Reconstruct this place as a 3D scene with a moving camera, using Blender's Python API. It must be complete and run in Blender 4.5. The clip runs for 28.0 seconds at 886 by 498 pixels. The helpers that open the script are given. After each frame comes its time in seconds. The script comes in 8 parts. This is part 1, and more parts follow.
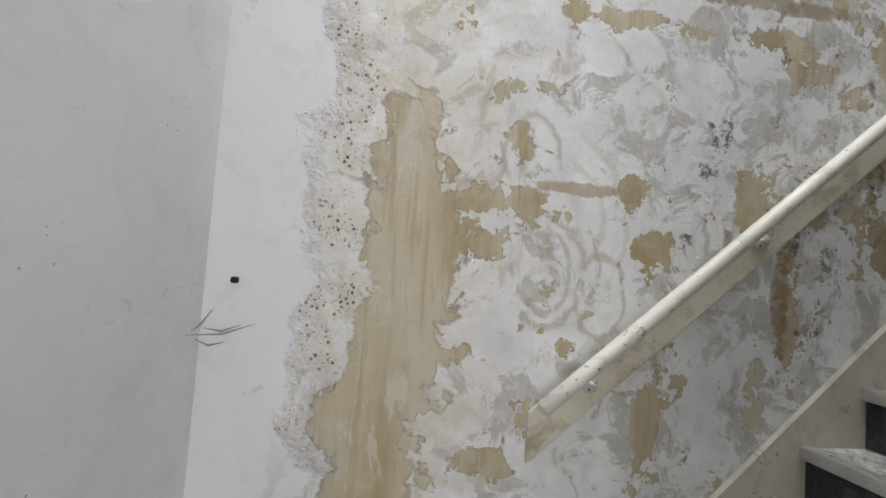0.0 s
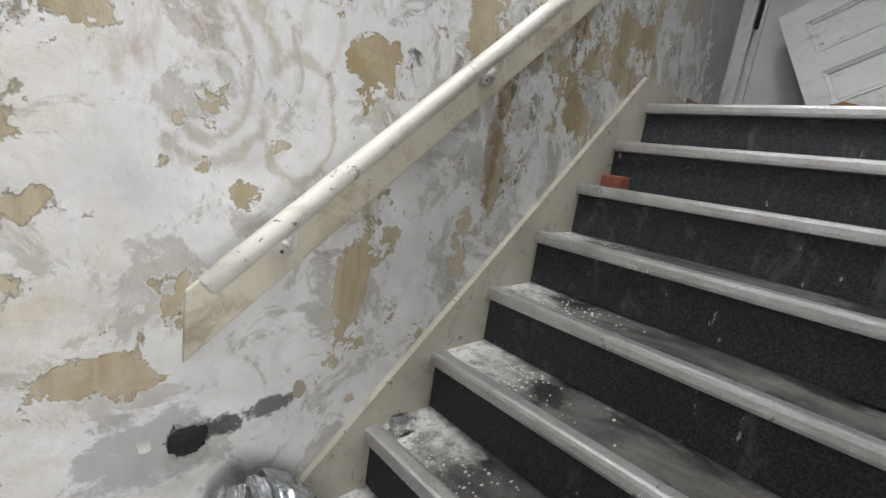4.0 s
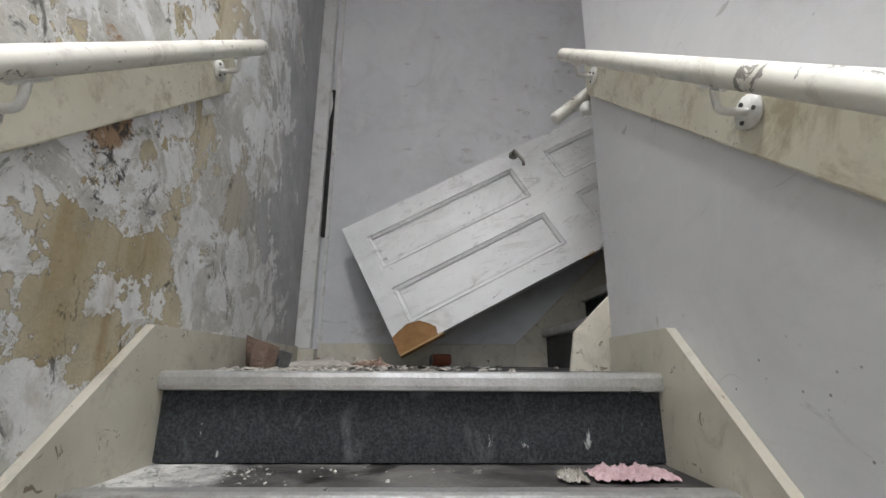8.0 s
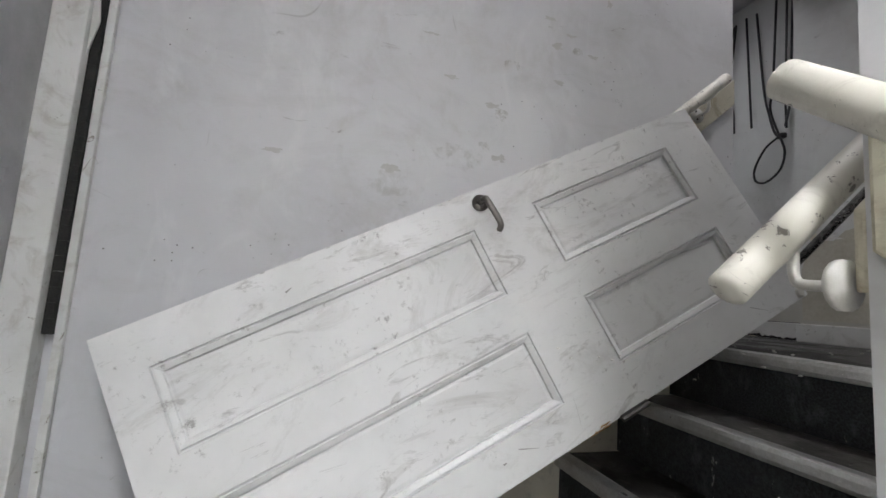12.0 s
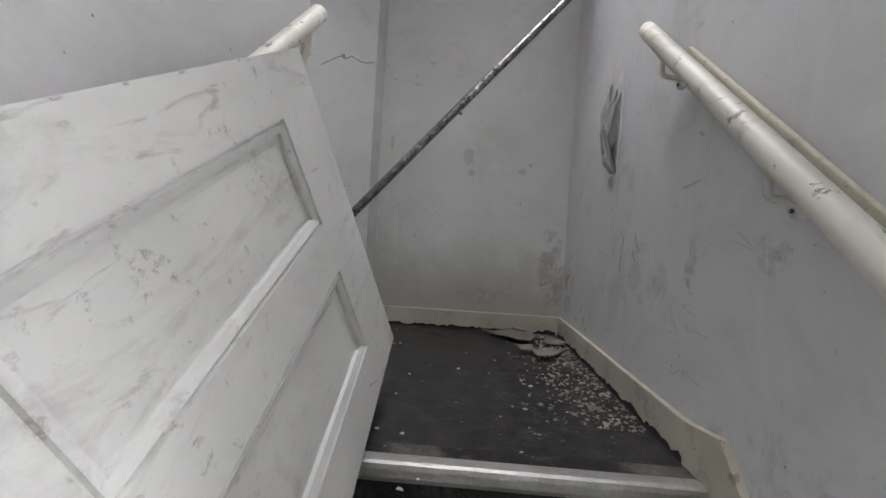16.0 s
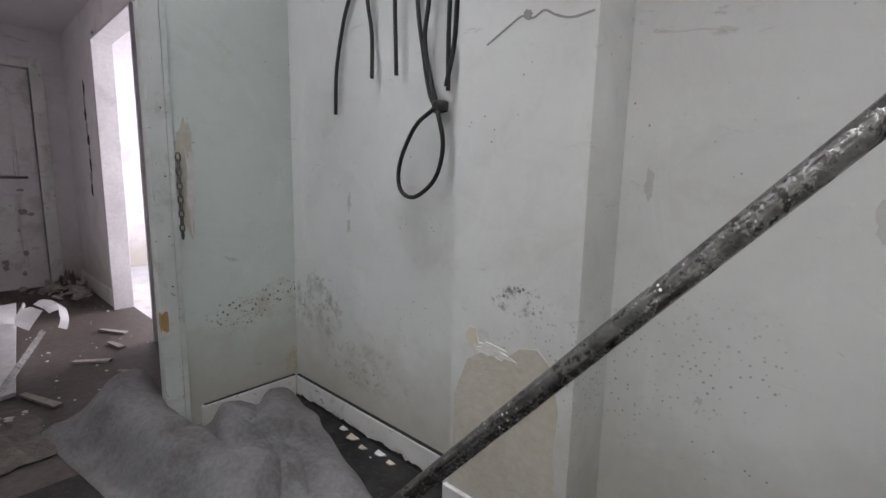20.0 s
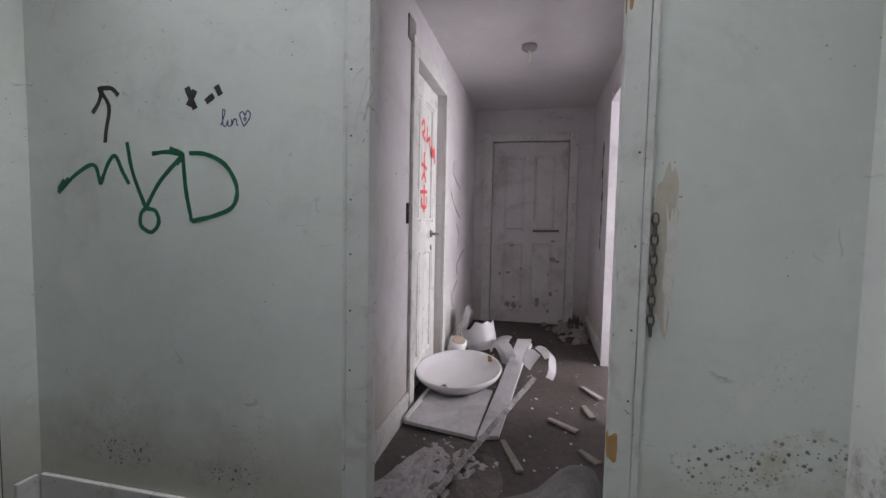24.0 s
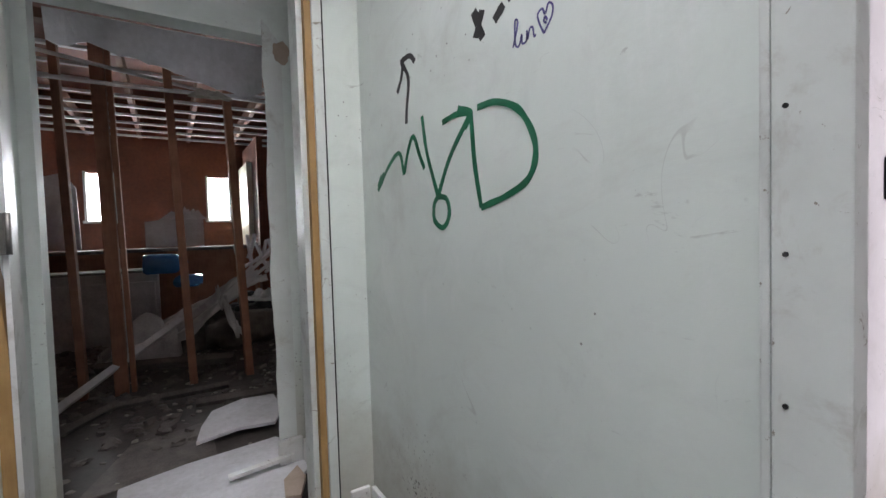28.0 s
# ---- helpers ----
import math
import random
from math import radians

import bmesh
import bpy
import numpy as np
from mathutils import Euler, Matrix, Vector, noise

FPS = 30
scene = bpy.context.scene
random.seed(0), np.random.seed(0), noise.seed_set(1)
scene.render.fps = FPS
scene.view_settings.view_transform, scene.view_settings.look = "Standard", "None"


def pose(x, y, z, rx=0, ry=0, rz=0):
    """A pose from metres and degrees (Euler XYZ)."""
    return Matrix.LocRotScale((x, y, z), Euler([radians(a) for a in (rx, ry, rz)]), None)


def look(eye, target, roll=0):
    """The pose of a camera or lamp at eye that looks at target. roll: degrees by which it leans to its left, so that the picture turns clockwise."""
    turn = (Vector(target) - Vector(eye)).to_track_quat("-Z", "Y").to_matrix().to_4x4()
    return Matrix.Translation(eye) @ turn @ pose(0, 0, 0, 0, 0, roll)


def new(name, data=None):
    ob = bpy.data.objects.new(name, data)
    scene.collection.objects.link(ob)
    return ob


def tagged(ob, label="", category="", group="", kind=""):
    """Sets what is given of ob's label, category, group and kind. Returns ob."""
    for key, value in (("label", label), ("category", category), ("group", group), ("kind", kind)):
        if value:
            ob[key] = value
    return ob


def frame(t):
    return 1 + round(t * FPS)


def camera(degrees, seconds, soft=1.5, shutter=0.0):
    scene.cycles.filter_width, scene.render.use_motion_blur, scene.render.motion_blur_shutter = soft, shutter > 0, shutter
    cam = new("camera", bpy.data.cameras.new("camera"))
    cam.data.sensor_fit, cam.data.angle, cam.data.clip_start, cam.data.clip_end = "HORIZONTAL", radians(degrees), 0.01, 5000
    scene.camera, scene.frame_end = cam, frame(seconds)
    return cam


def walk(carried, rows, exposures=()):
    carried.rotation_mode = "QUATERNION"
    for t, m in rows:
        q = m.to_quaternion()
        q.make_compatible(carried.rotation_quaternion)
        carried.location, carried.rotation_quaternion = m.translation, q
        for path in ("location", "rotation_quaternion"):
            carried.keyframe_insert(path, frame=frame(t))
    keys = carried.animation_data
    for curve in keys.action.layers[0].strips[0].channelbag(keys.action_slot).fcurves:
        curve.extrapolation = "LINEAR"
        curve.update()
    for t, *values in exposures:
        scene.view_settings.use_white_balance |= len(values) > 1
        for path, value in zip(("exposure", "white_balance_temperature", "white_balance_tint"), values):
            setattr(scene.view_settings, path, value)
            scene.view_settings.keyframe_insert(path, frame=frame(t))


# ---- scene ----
cam = camera(91.1, 28.0)
PATH = [
    (0, (0.678, 0.696, 1.27), (0.937, 2.678, 1.372), 4.0),
    (0.5, (0.636, 0.76, 1.112), (1.169, 2.598, 0.532), 0.4),
    (1, (0.671, 0.836, 1.083), (1.3, 2.49, 0.151), 1.8),
    (1.5, (0.69, 0.828, 1.057), (1.364, 2.404, 0.026), 2.4),
    (2, (0.678, 0.811, 1.026), (1.335, 2.232, -0.22), 3.2),
    (2.5, (0.674, 0.798, 1.025), (1.33, 2.196, -0.247), 4.5),
    (3, (0.688, 0.828, 1.078), (1.41, 2.474, 0.201), 4.3),
    (3.5, (0.806, 0.956, 1.14), (1.723, 2.639, 0.568), 6.2),
    (4, (0.924, 1.067, 1.19), (2.3, 2.461, 0.786), 8.4),
    (4.5, (0.966, 1.235, 1.242), (2.785, 2.047, 1.059), 9.1),
    (6.5, (1.264, 1.23, 1.383), (3.212, 1.505, 1.745), 2.0),
    (7, (1.555, 1.343, 1.381), (3.511, 1.508, 1.768), 3.1),
    (7.5, (1.747, 1.401, 1.539), (3.692, 1.423, 2.003), 2.8),
    (8, (1.918, 1.343, 1.588), (3.854, 1.313, 2.088), 0.3),
    (8.5, (2.04, 1.343, 1.75), (3.973, 1.315, 2.265), -1.4),
    (9, (2.211, 1.432, 1.863), (4.145, 1.431, 2.373), 1.7),
    (9.5, (2.352, 1.425, 1.907), (4.289, 1.353, 2.401), 2.7),
    (10, (2.475, 1.366, 2.076), (4.411, 1.284, 2.569), 2.6),
    (10.5, (2.611, 1.419, 2.137), (4.543, 1.331, 2.648), 3.6),
    (11, (2.74, 1.463, 2.259), (4.666, 1.155, 2.698), 4.9),
    (11.5, (2.888, 1.398, 2.298), (4.839, 1.003, 2.492), 4.3),
    (11.9, (2.955, 1.375, 2.41), (4.86, 0.86, 2.62), 4.1),
    (13.5, (3.484, 1.255, 2.72), (4.959, -0.063, 3.017), 2.6),
    (14, (3.55, 1.162, 2.79), (4.772, -0.388, 3.113), 2.1),
    (14.5, (3.71, 1.077, 2.803), (4.455, -0.743, 3.166), 2.1),
    (15, (3.8, 1.024, 2.813), (4.084, -0.915, 3.214), 2.6),
    (15.5, (3.827, 0.998, 2.835), (3.952, -0.957, 3.236), 2.3),
    (16, (3.848, 0.991, 2.825), (3.956, -1.006, 2.788), 3.4),
    (16.5, (3.852, 0.907, 2.843), (3.986, -1.064, 2.53), 3.5),
    (17, (3.865, 0.628, 2.862), (3.935, -1.354, 2.597), 2.1),
    (17.5, (3.823, 0.354, 2.979), (3.767, -1.631, 2.743), -0.8),
    (18, (3.887, 0.184, 3.0), (3.779, -1.799, 2.757), 0.2),
    (18.5, (3.916, 0.042, 3.2), (3.785, -1.941, 2.895), 1.2),
    (19, (3.913, -0.124, 3.2), (4.285, -2.075, 2.969), 0.8),
    (19.5, (3.864, -0.279, 3.342), (4.895, -1.965, 3.035), 0.3),
    (20, (3.965, -0.303, 3.35), (5.268, -1.792, 3.06), 1.3),
    (20.5, (4.048, -0.321, 3.43), (5.705, -1.391, 3.103), -1.6),
    (21, (4.086, -0.412, 3.421), (6.009, -0.869, 3.115), -4.6),
    (21.5, (4.104, -0.49, 3.411), (6.085, -0.492, 3.129), -6.1),
    (23.5, (4.475, -0.541, 3.411), (6.458, -0.348, 3.234), 2.4),
    (24, (4.574, -0.59, 3.415), (6.524, -0.163, 3.288), 1.1),
    (24.5, (4.672, -0.587, 3.395), (6.564, 0.051, 3.279), 0.3),
    (25, (4.771, -0.489, 3.402), (6.545, 0.429, 3.314), 0.3),
    (25.5, (4.824, -0.43, 3.387), (6.372, 0.837, 3.358), 0.9),
    (26, (4.935, -0.377, 3.356), (6.171, 1.195, 3.315), -0.7),
    (26.5, (5.005, -0.34, 3.361), (5.924, 1.436, 3.297), -1.7),
    (27, (5.055, -0.319, 3.36), (5.75, 1.556, 3.293), -2.9),
    (27.5, (5.099, -0.306, 3.378), (5.805, 1.564, 3.311), -3.0),
    (28, (5.202, -0.248, 3.347), (6.268, 1.443, 3.272), -1.7),
]
walk(cam, [(t, look(eye, target, roll)) for t, eye, target, roll in PATH], exposures=[(0, -0.35), (1, -0.25), (2, -0.05), (3, 0.0), (4, 0.1), (7, 0.25), (8, 0.4), (9, 0.5), (10, 0.6), (11, 0.75), (14, 1.15), (15, 1.4), (16, 1.45), (17, 1.5), (18, 1.8), (19, 2.1), (20, 1.95), (21, 1.55), (24, 1.85), (25, 2.2), (26, 2.5), (27, 2.7), (28, 2.7)])

# ---- world and large lights ----
world = bpy.data.worlds.new("sky")
scene.world = world
world.use_nodes = True
wn = world.node_tree.nodes
sky = wn.new("ShaderNodeTexSky")
sky.sky_type = "NISHITA"
sky.sun_disc = False
sky.sun_elevation, sky.sun_rotation = radians(48), radians(200)
wn["Background"].inputs["Strength"].default_value = 0.12
world.node_tree.links.new(sky.outputs["Color"], wn["Background"].inputs["Color"])
scene.view_settings.exposure = 0.0


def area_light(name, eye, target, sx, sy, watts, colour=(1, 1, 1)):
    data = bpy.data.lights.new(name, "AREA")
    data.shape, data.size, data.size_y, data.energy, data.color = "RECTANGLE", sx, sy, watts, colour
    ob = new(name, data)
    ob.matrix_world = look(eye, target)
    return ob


# fill lamps added at unseen openings (street side, high on the stairs, overhead), then daylight of the hall's side room
# and the gutted room's windows
area_light("entrance_fill", (0.75, -1.22, 1.1), (1.0, 2.0, 1.0), 0.85, 1.9, 30, (1.0, 0.98, 0.96))
area_light("stair_side_fill", (0.13, 1.4, 2.95), (4.0, 1.4, 2.0), 0.85, 1.3, 4, (1.0, 0.99, 0.98))
area_light("flight_overhead_fill", (1.4, 1.4, 5.85), (1.4, 1.4, 0), 1.4, 0.8, 205, (0.965, 0.985, 1.0))
area_light("stair_overhead_fill", (3.85, -0.42, 5.95), (3.85, -0.42, 0), 0.7, 0.85, 20, (1.0, 0.99, 1.0))
area_light("lobby_overhead_fill", (5.25, -0.1, 6.25), (5.25, -0.1, 0), 0.85, 1.7, 13, (1.0, 0.985, 1.0))
area_light("side_room_daylight", (7.55, -3.5, 3.75), (7.5, 0.0, 3.3), 2.4, 1.6, 40, (1.0, 0.95, 1.0))
area_light("far_window_daylight", (5.65, 7.85, 4.0), (5.3, 2.0, 3.0), 3.4, 1.0, 100, (0.93, 0.95, 1.0))


# ---- materials ----
class Nodes:
    """Short forms for node building; every texture is laid in object space."""

    def __init__(self, name):
        self.mat = bpy.data.materials.new(name)
        self.mat.use_nodes = True
        self.tree = self.mat.node_tree
        self.bsdf = self.tree.nodes["Principled BSDF"]
        self.coord = self.tree.nodes.new("ShaderNodeTexCoord").outputs["Object"]

    def put(self, socket, value):
        if isinstance(value, bpy.types.NodeSocket):
            self.tree.links.new(value, socket)
        elif isinstance(value, (tuple, list)) and len(value) == 3 and socket.type == "RGBA":
            socket.default_value = (*value, 1)
        else:
            socket.default_value = value

    def math(self, op, a, b=0.0, clamp=False):
        n = self.tree.nodes.new("ShaderNodeMath")
        n.operation, n.use_clamp = op, clamp
        self.put(n.inputs[0], a)
        self.put(n.inputs[1], b)
        return n.outputs[0]

    def noise(self, scale, detail=4.0, rough=0.55, vector=None, distort=0.0):
        n = self.tree.nodes.new("ShaderNodeTexNoise")
        self.put(n.inputs["Vector"], vector or self.coord)
        n.inputs["Scale"].default_value, n.inputs["Detail"].default_value = scale, detail
        n.inputs["Roughness"].default_value, n.inputs["Distortion"].default_value = rough, distort
        return n.outputs["Fac"]

    def voronoi(self, scale, vector=None, feature="F1"):
        n = self.tree.nodes.new("ShaderNodeTexVoronoi")
        n.feature = feature
        self.put(n.inputs["Vector"], vector or self.coord)
        n.inputs["Scale"].default_value = scale
        return n.outputs["Distance"]

    def ramp(self, value, low, high, a=0.0, b=1.0):
        n = self.tree.nodes.new("ShaderNodeMapRange")
        n.clamp = True
        for i, v in enumerate((value, low, high, a, b)):
            self.put(n.inputs[i], v)
        return n.outputs[0]

    def mix(self, fac, a, b):
        n = self.tree.nodes.new("ShaderNodeMix")
        n.data_type = "RGBA"
        self.put(n.inputs["Factor"], fac)
        self.put(n.inputs["A"], a)
        self.put(n.inputs["B"], b)
        return n.outputs["Result"]

    def axes(self):
        n = self.tree.nodes.new("ShaderNodeSeparateXYZ")
        self.put(n.inputs[0], self.coord)
        return n.outputs

    def stretch(self, x, y, z):
        n = self.tree.nodes.new("ShaderNodeMapping")
        self.put(n.inputs["Vector"], self.coord)
        n.inputs["Scale"].default_value = (x, y, z)
        return n.outputs[0]

    def spot(self, across, up, c, cz, rx, rz, grain=14, edge=0.1, low=0.62, cap=0.3):
        """A ragged patch round a point of a wall, densest in the middle."""
        a = self.math("DIVIDE", self.math("SUBTRACT", across, c), rx)
        d = self.math("DIVIDE", self.math("SUBTRACT", up, cz), rz)
        r = self.math("SQRT", self.math("ADD", self.math("MULTIPLY", a, a), self.math("MULTIPLY", d, d)))
        v = self.math("ADD", self.noise(grain, 8, 0.75, distort=0.3), self.math("MINIMUM", self.math("MULTIPLY", self.math("SUBTRACT", 1.0, r), 0.45), cap))
        return self.ramp(v, low, low + edge)

    def hairline(self, scale, seed, width=0.0022):
        """Thin stray scratches: the contour of a slow noise, kept here and there."""
        n = self.noise(scale, 2, 0.5, self.stretch(1 + seed * 0.11, 1.07, 1.2), 0.8 + seed * 0.4)
        line = self.ramp(self.math("ABSOLUTE", self.math("SUBTRACT", n, 0.5)), width, width * 0.4)
        return self.math("MULTIPLY", line, self.ramp(self.noise(4.3 + seed, 3, 0.5), 0.61, 0.66))

    def bump(self, height, strength=0.5, distance=0.01):
        n = self.tree.nodes.new("ShaderNodeBump")
        n.inputs["Strength"].default_value, n.inputs["Distance"].default_value = strength, distance
        self.put(n.inputs["Height"], height)
        self.put(self.bsdf.inputs["Normal"], n.outputs[0])

    def done(self, colour, rough=0.6, metal=0.0):
        self.put(self.bsdf.inputs["Base Color"], colour)
        self.put(self.bsdf.inputs["Roughness"], rough)
        self.put(self.bsdf.inputs["Metallic"], metal)
        return self.mat


def simple(name, a, b, scale=8.0, rough=0.6, bump=0.15, metal=0.0, grain=None, dirt=0.0, dirt_colour=(0.12, 0.1, 0.08), rnd=0.0):
    """A two-tone surface with coarse and fine variation, and optional dirt in patches."""
    n = Nodes(name)
    coarse = n.noise(scale, 5, 0.6)
    fine = n.noise(scale * 11, 3, 0.6, n.stretch(*grain) if grain else None)
    colour = n.mix(n.ramp(n.math("ADD", n.math("MULTIPLY", coarse, 0.6), n.math("MULTIPLY", fine, 0.4)), 0.35, 0.65), a, b)
    if dirt:
        colour = n.mix(n.math("MULTIPLY", n.ramp(n.noise(scale * 0.6, 7, 0.7, distort=0.4), 0.52, 0.72), dirt), colour, dirt_colour)
    if rnd:
        info = n.tree.nodes.new("ShaderNodeObjectInfo").outputs["Random"]
        colour = n.mix(n.math("MULTIPLY", info, rnd), colour, (0.08, 0.07, 0.06))
    n.bump(n.math("ADD", coarse, n.math("MULTIPLY", fine, 0.5)), bump, 0.01)
    return n.done(colour, n.ramp(coarse, 0.3, 0.7, rough - 0.08, rough + 0.08), metal)


def wall_paint(name, a, b, stain=0.35, stain_colour=(0.30, 0.27, 0.22), scuffs=0.5, floor_z=None, spots=(), pepper=()):
    """Old emulsion: roller texture, cloudy stains, smears, scratches, specks, and mould in a band above a damp floor line.
    spots: (axis, centre, height, width, rise, grain, strength, colour) of ragged damp patches."""
    n = Nodes(name)
    ax = n.axes()
    cloud = n.noise(1.3, 5, 0.55)
    mid = n.noise(6, 6, 0.65)
    grain = n.noise(140, 2, 0.5)
    colour = n.mix(n.ramp(cloud, 0.35, 0.68), a, b)
    colour = n.mix(n.math("MULTIPLY", n.ramp(n.noise(2.6, 8, 0.72, distort=0.6), 0.56, 0.74), stain), colour, stain_colour)
    smear = n.ramp(n.noise(2.4, 7, 0.72, n.stretch(1.0, 1.0, 1.5), 1.8), 0.50, 0.72)
    colour = n.mix(n.math("MULTIPLY", smear, 0.26 * scuffs + 0.06), colour, (0.34, 0.335, 0.32))
    wash = n.ramp(n.noise(3.1, 6, 0.68, n.stretch(1.4, 1.4, 0.8), 1.2), 0.55, 0.68)
    colour = n.mix(n.math("MULTIPLY", wash, 0.22), colour, (0.80, 0.80, 0.79))
    scuff = n.ramp(n.noise(5, 6, 0.7, n.stretch(1.0, 1.0, 2.6), 1.2), 0.65, 0.73)
    colour = n.mix(n.math("MULTIPLY", scuff, scuffs), colour, (0.22, 0.21, 0.2))
    marks = n.ramp(n.noise(16, 5, 0.75, None, 2.5), 0.695, 0.73)
    colour = n.mix(n.math("MULTIPLY", marks, n.math("MULTIPLY", n.ramp(n.noise(1.7, 2, 0.5), 0.42, 0.58), scuffs)), colour, (0.15, 0.14, 0.13))
    for k in range(2):
        colour = n.mix(n.math("MULTIPLY", n.hairline(1.5 + 0.9 * k, k, 0.0016), scuffs * 0.45), colour, (0.2, 0.19, 0.18))
    specks = n.math("MULTIPLY", n.ramp(n.voronoi(34), 0.11, 0.06), n.ramp(n.noise(3.7, 3, 0.5), 0.56, 0.62))
    colour = n.mix(n.math("MULTIPLY", specks, 0.75), colour, (0.1, 0.09, 0.08))
    if floor_z is not None:
        z = ax[2]
        band = n.math("MULTIPLY", n.ramp(z, floor_z + 0.1, floor_z + 0.3), n.ramp(z, floor_z + 0.85, floor_z + 0.4))
        dots = n.ramp(n.voronoi(60), 0.24, 0.14)
        where = n.ramp(n.noise(2.2, 3, 0.5), 0.52, 0.62)
        colour = n.mix(n.math("MULTIPLY", n.math("MULTIPLY", dots, where), n.math("MULTIPLY", band, 0.8)), colour, (0.07, 0.065, 0.055))
        damp = n.math("MULTIPLY", n.ramp(n.math("ADD", z, n.math("MULTIPLY", mid, -0.5)), floor_z + 0.25, floor_z - 0.1), 0.6)
        colour = n.mix(damp, colour, (0.36, 0.33, 0.26))
    for axis, c, cz, rx, rz, size, strength, tint in spots:
        colour = n.mix(n.math("MULTIPLY", n.spot(ax[axis], ax[2], c, cz, rx, rz, size, 0.16, 0.62, 0.09 if tint[0] < 0.1 else 0.16), strength), colour, tint)
    for axis, c, cz, rx, rz, size in pepper:
        a, b = n.math("DIVIDE", n.math("SUBTRACT", ax[axis], c), rx), n.math("DIVIDE", n.math("SUBTRACT", ax[2], cz), rz)
        inside = n.ramp(n.math("ADD", n.math("ADD", n.math("MULTIPLY", a, a), n.math("MULTIPLY", b, b)), n.noise(7, 4, 0.6)), 1.45, 0.75)
        dots = n.math("MAXIMUM", n.ramp(n.voronoi(size), 0.27, 0.17), n.ramp(n.voronoi(size * 1.9), 0.24, 0.15))
        colour = n.mix(n.math("MULTIPLY", n.math("MULTIPLY", dots, inside), 0.9), colour, (0.075, 0.07, 0.06))
    n.bump(n.math("ADD", n.math("MULTIPLY", grain, 0.3), n.math("MULTIPLY", mid, 0.6)), 0.16, 0.006)
    return n.done(colour, n.ramp(mid, 0.3, 0.7, 0.5, 0.7))


def peeling_wall(name):
    """The damp stair wall: smooth white paint, a band of mould specks, a tan stain, and a patchwork of flaking paint over plaster."""
    n = Nodes(name)
    x, _, z = n.axes()
    warp = n.noise(2.4, 6, 0.62)
    warp_b = n.noise(6.5, 5, 0.6)
    wide = n.noise(1.2, 3, 0.5)
    xd = n.math("ADD", x, n.math("MULTIPLY", n.math("SUBTRACT", warp, 0.5), 0.55))
    xd = n.math("ADD", xd, n.math("MULTIPLY", n.math("SUBTRACT", warp_b, 0.5), 0.16))
    flake_a = n.noise(3.1, 10, 0.66, distort=0.5)
    flake_b = n.noise(11, 9, 0.70, distort=0.35)
    edge = n.math("ADD", n.math("MULTIPLY", flake_a, 0.66), n.math("MULTIPLY", flake_b, 0.34))
    # plaster under the paint
    streak = n.noise(3.4, 6, 0.62, n.stretch(1.6, 1.0, 0.35))
    plaster = n.mix(n.ramp(streak, 0.36, 0.66), (0.56, 0.50, 0.37), (0.38, 0.30, 0.165))
    plaster = n.mix(n.math("MULTIPLY", n.ramp(n.noise(8, 7, 0.72), 0.5, 0.68), 0.5), plaster, (0.60, 0.56, 0.46))
    plaster = n.mix(n.ramp(x, 3.05, 3.5), plaster, (0.45, 0.44, 0.425))

    def disc(cx, cz, rx, rz):
        """1 in the middle of an oval, falling to 0 at its rim."""
        a = n.math("DIVIDE", n.math("SUBTRACT", x, cx), rx)
        d = n.math("DIVIDE", n.math("SUBTRACT", z, cz), rz)
        r = n.math("SQRT", n.math("ADD", n.math("MULTIPLY", a, a), n.math("MULTIPLY", d, d)))
        return n.math("SUBTRACT", 1.0, r, True), r

    # where the paint has come away: a long damp streak, and patches round it
    xs = n.math("ADD", x, n.math("ADD", n.math("MULTIPLY", n.math("SUBTRACT", warp, 0.5), 0.30), n.math("MULTIPLY", n.math("SUBTRACT", flake_b, 0.5), 0.34)))
    left = n.math("SUBTRACT", 0.625, n.math("MULTIPLY", n.math("MULTIPLY", n.ramp(z, 1.05, 0.8), n.ramp(z, 0.12, 0.4)), 0.095))
    right = n.math("ADD", 0.80, n.math("MULTIPLY", n.math("MULTIPLY", n.ramp(z, 0.75, 1.0), n.ramp(z, 1.9, 1.2)), 0.09))
    right = n.math("ADD", right, n.math("MULTIPLY", n.math("SUBTRACT", flake_a, 0.5), 0.5))
    streak_band = n.math("MULTIPLY", n.ramp(xs, left, n.math("ADD", left, 0.012)), n.ramp(xs, n.math("ADD", right, 0.012), right))
    patches = 0.0
    for cx, cz, rx, rz in ((0.98, 0.69, 0.19, 0.075), (0.74, 0.40, 0.17, 0.34), (0.94, 0.35, 0.10, 0.17), (1.55, 1.38, 0.11, 0.12), (2.03, 1.22, 0.075, 0.26), (1.92, 0.90, 0.07, 0.22),
                           (1.00, 1.50, 0.34, 0.075), (0.96, 1.35, 0.10, 0.09), (1.52, 0.84, 0.07, 0.14), (1.60, 0.66, 0.08, 0.09), (1.08, 1.70, 0.09, 0.12), (1.45, 1.58, 0.09, 0.08), (1.25, 1.06, 0.06, 0.06),
                           (1.70, 2.14, 0.75, 0.055), (1.85, 1.55, 0.10, 0.14), (2.46, 1.42, 0.12, 0.14), (2.70, 1.70, 0.10, 0.16), (2.95, 1.85, 0.10, 0.18), (2.78, 1.62, 0.08, 0.10), (3.30, 2.08, 0.14, 0.16), (3.02, 1.70, 0.06, 0.16), (2.35, 1.75, 0.10, 0.10)):
        patches = n.math("MAXIMUM", patches, disc(cx, cz, rx, rz)[0])
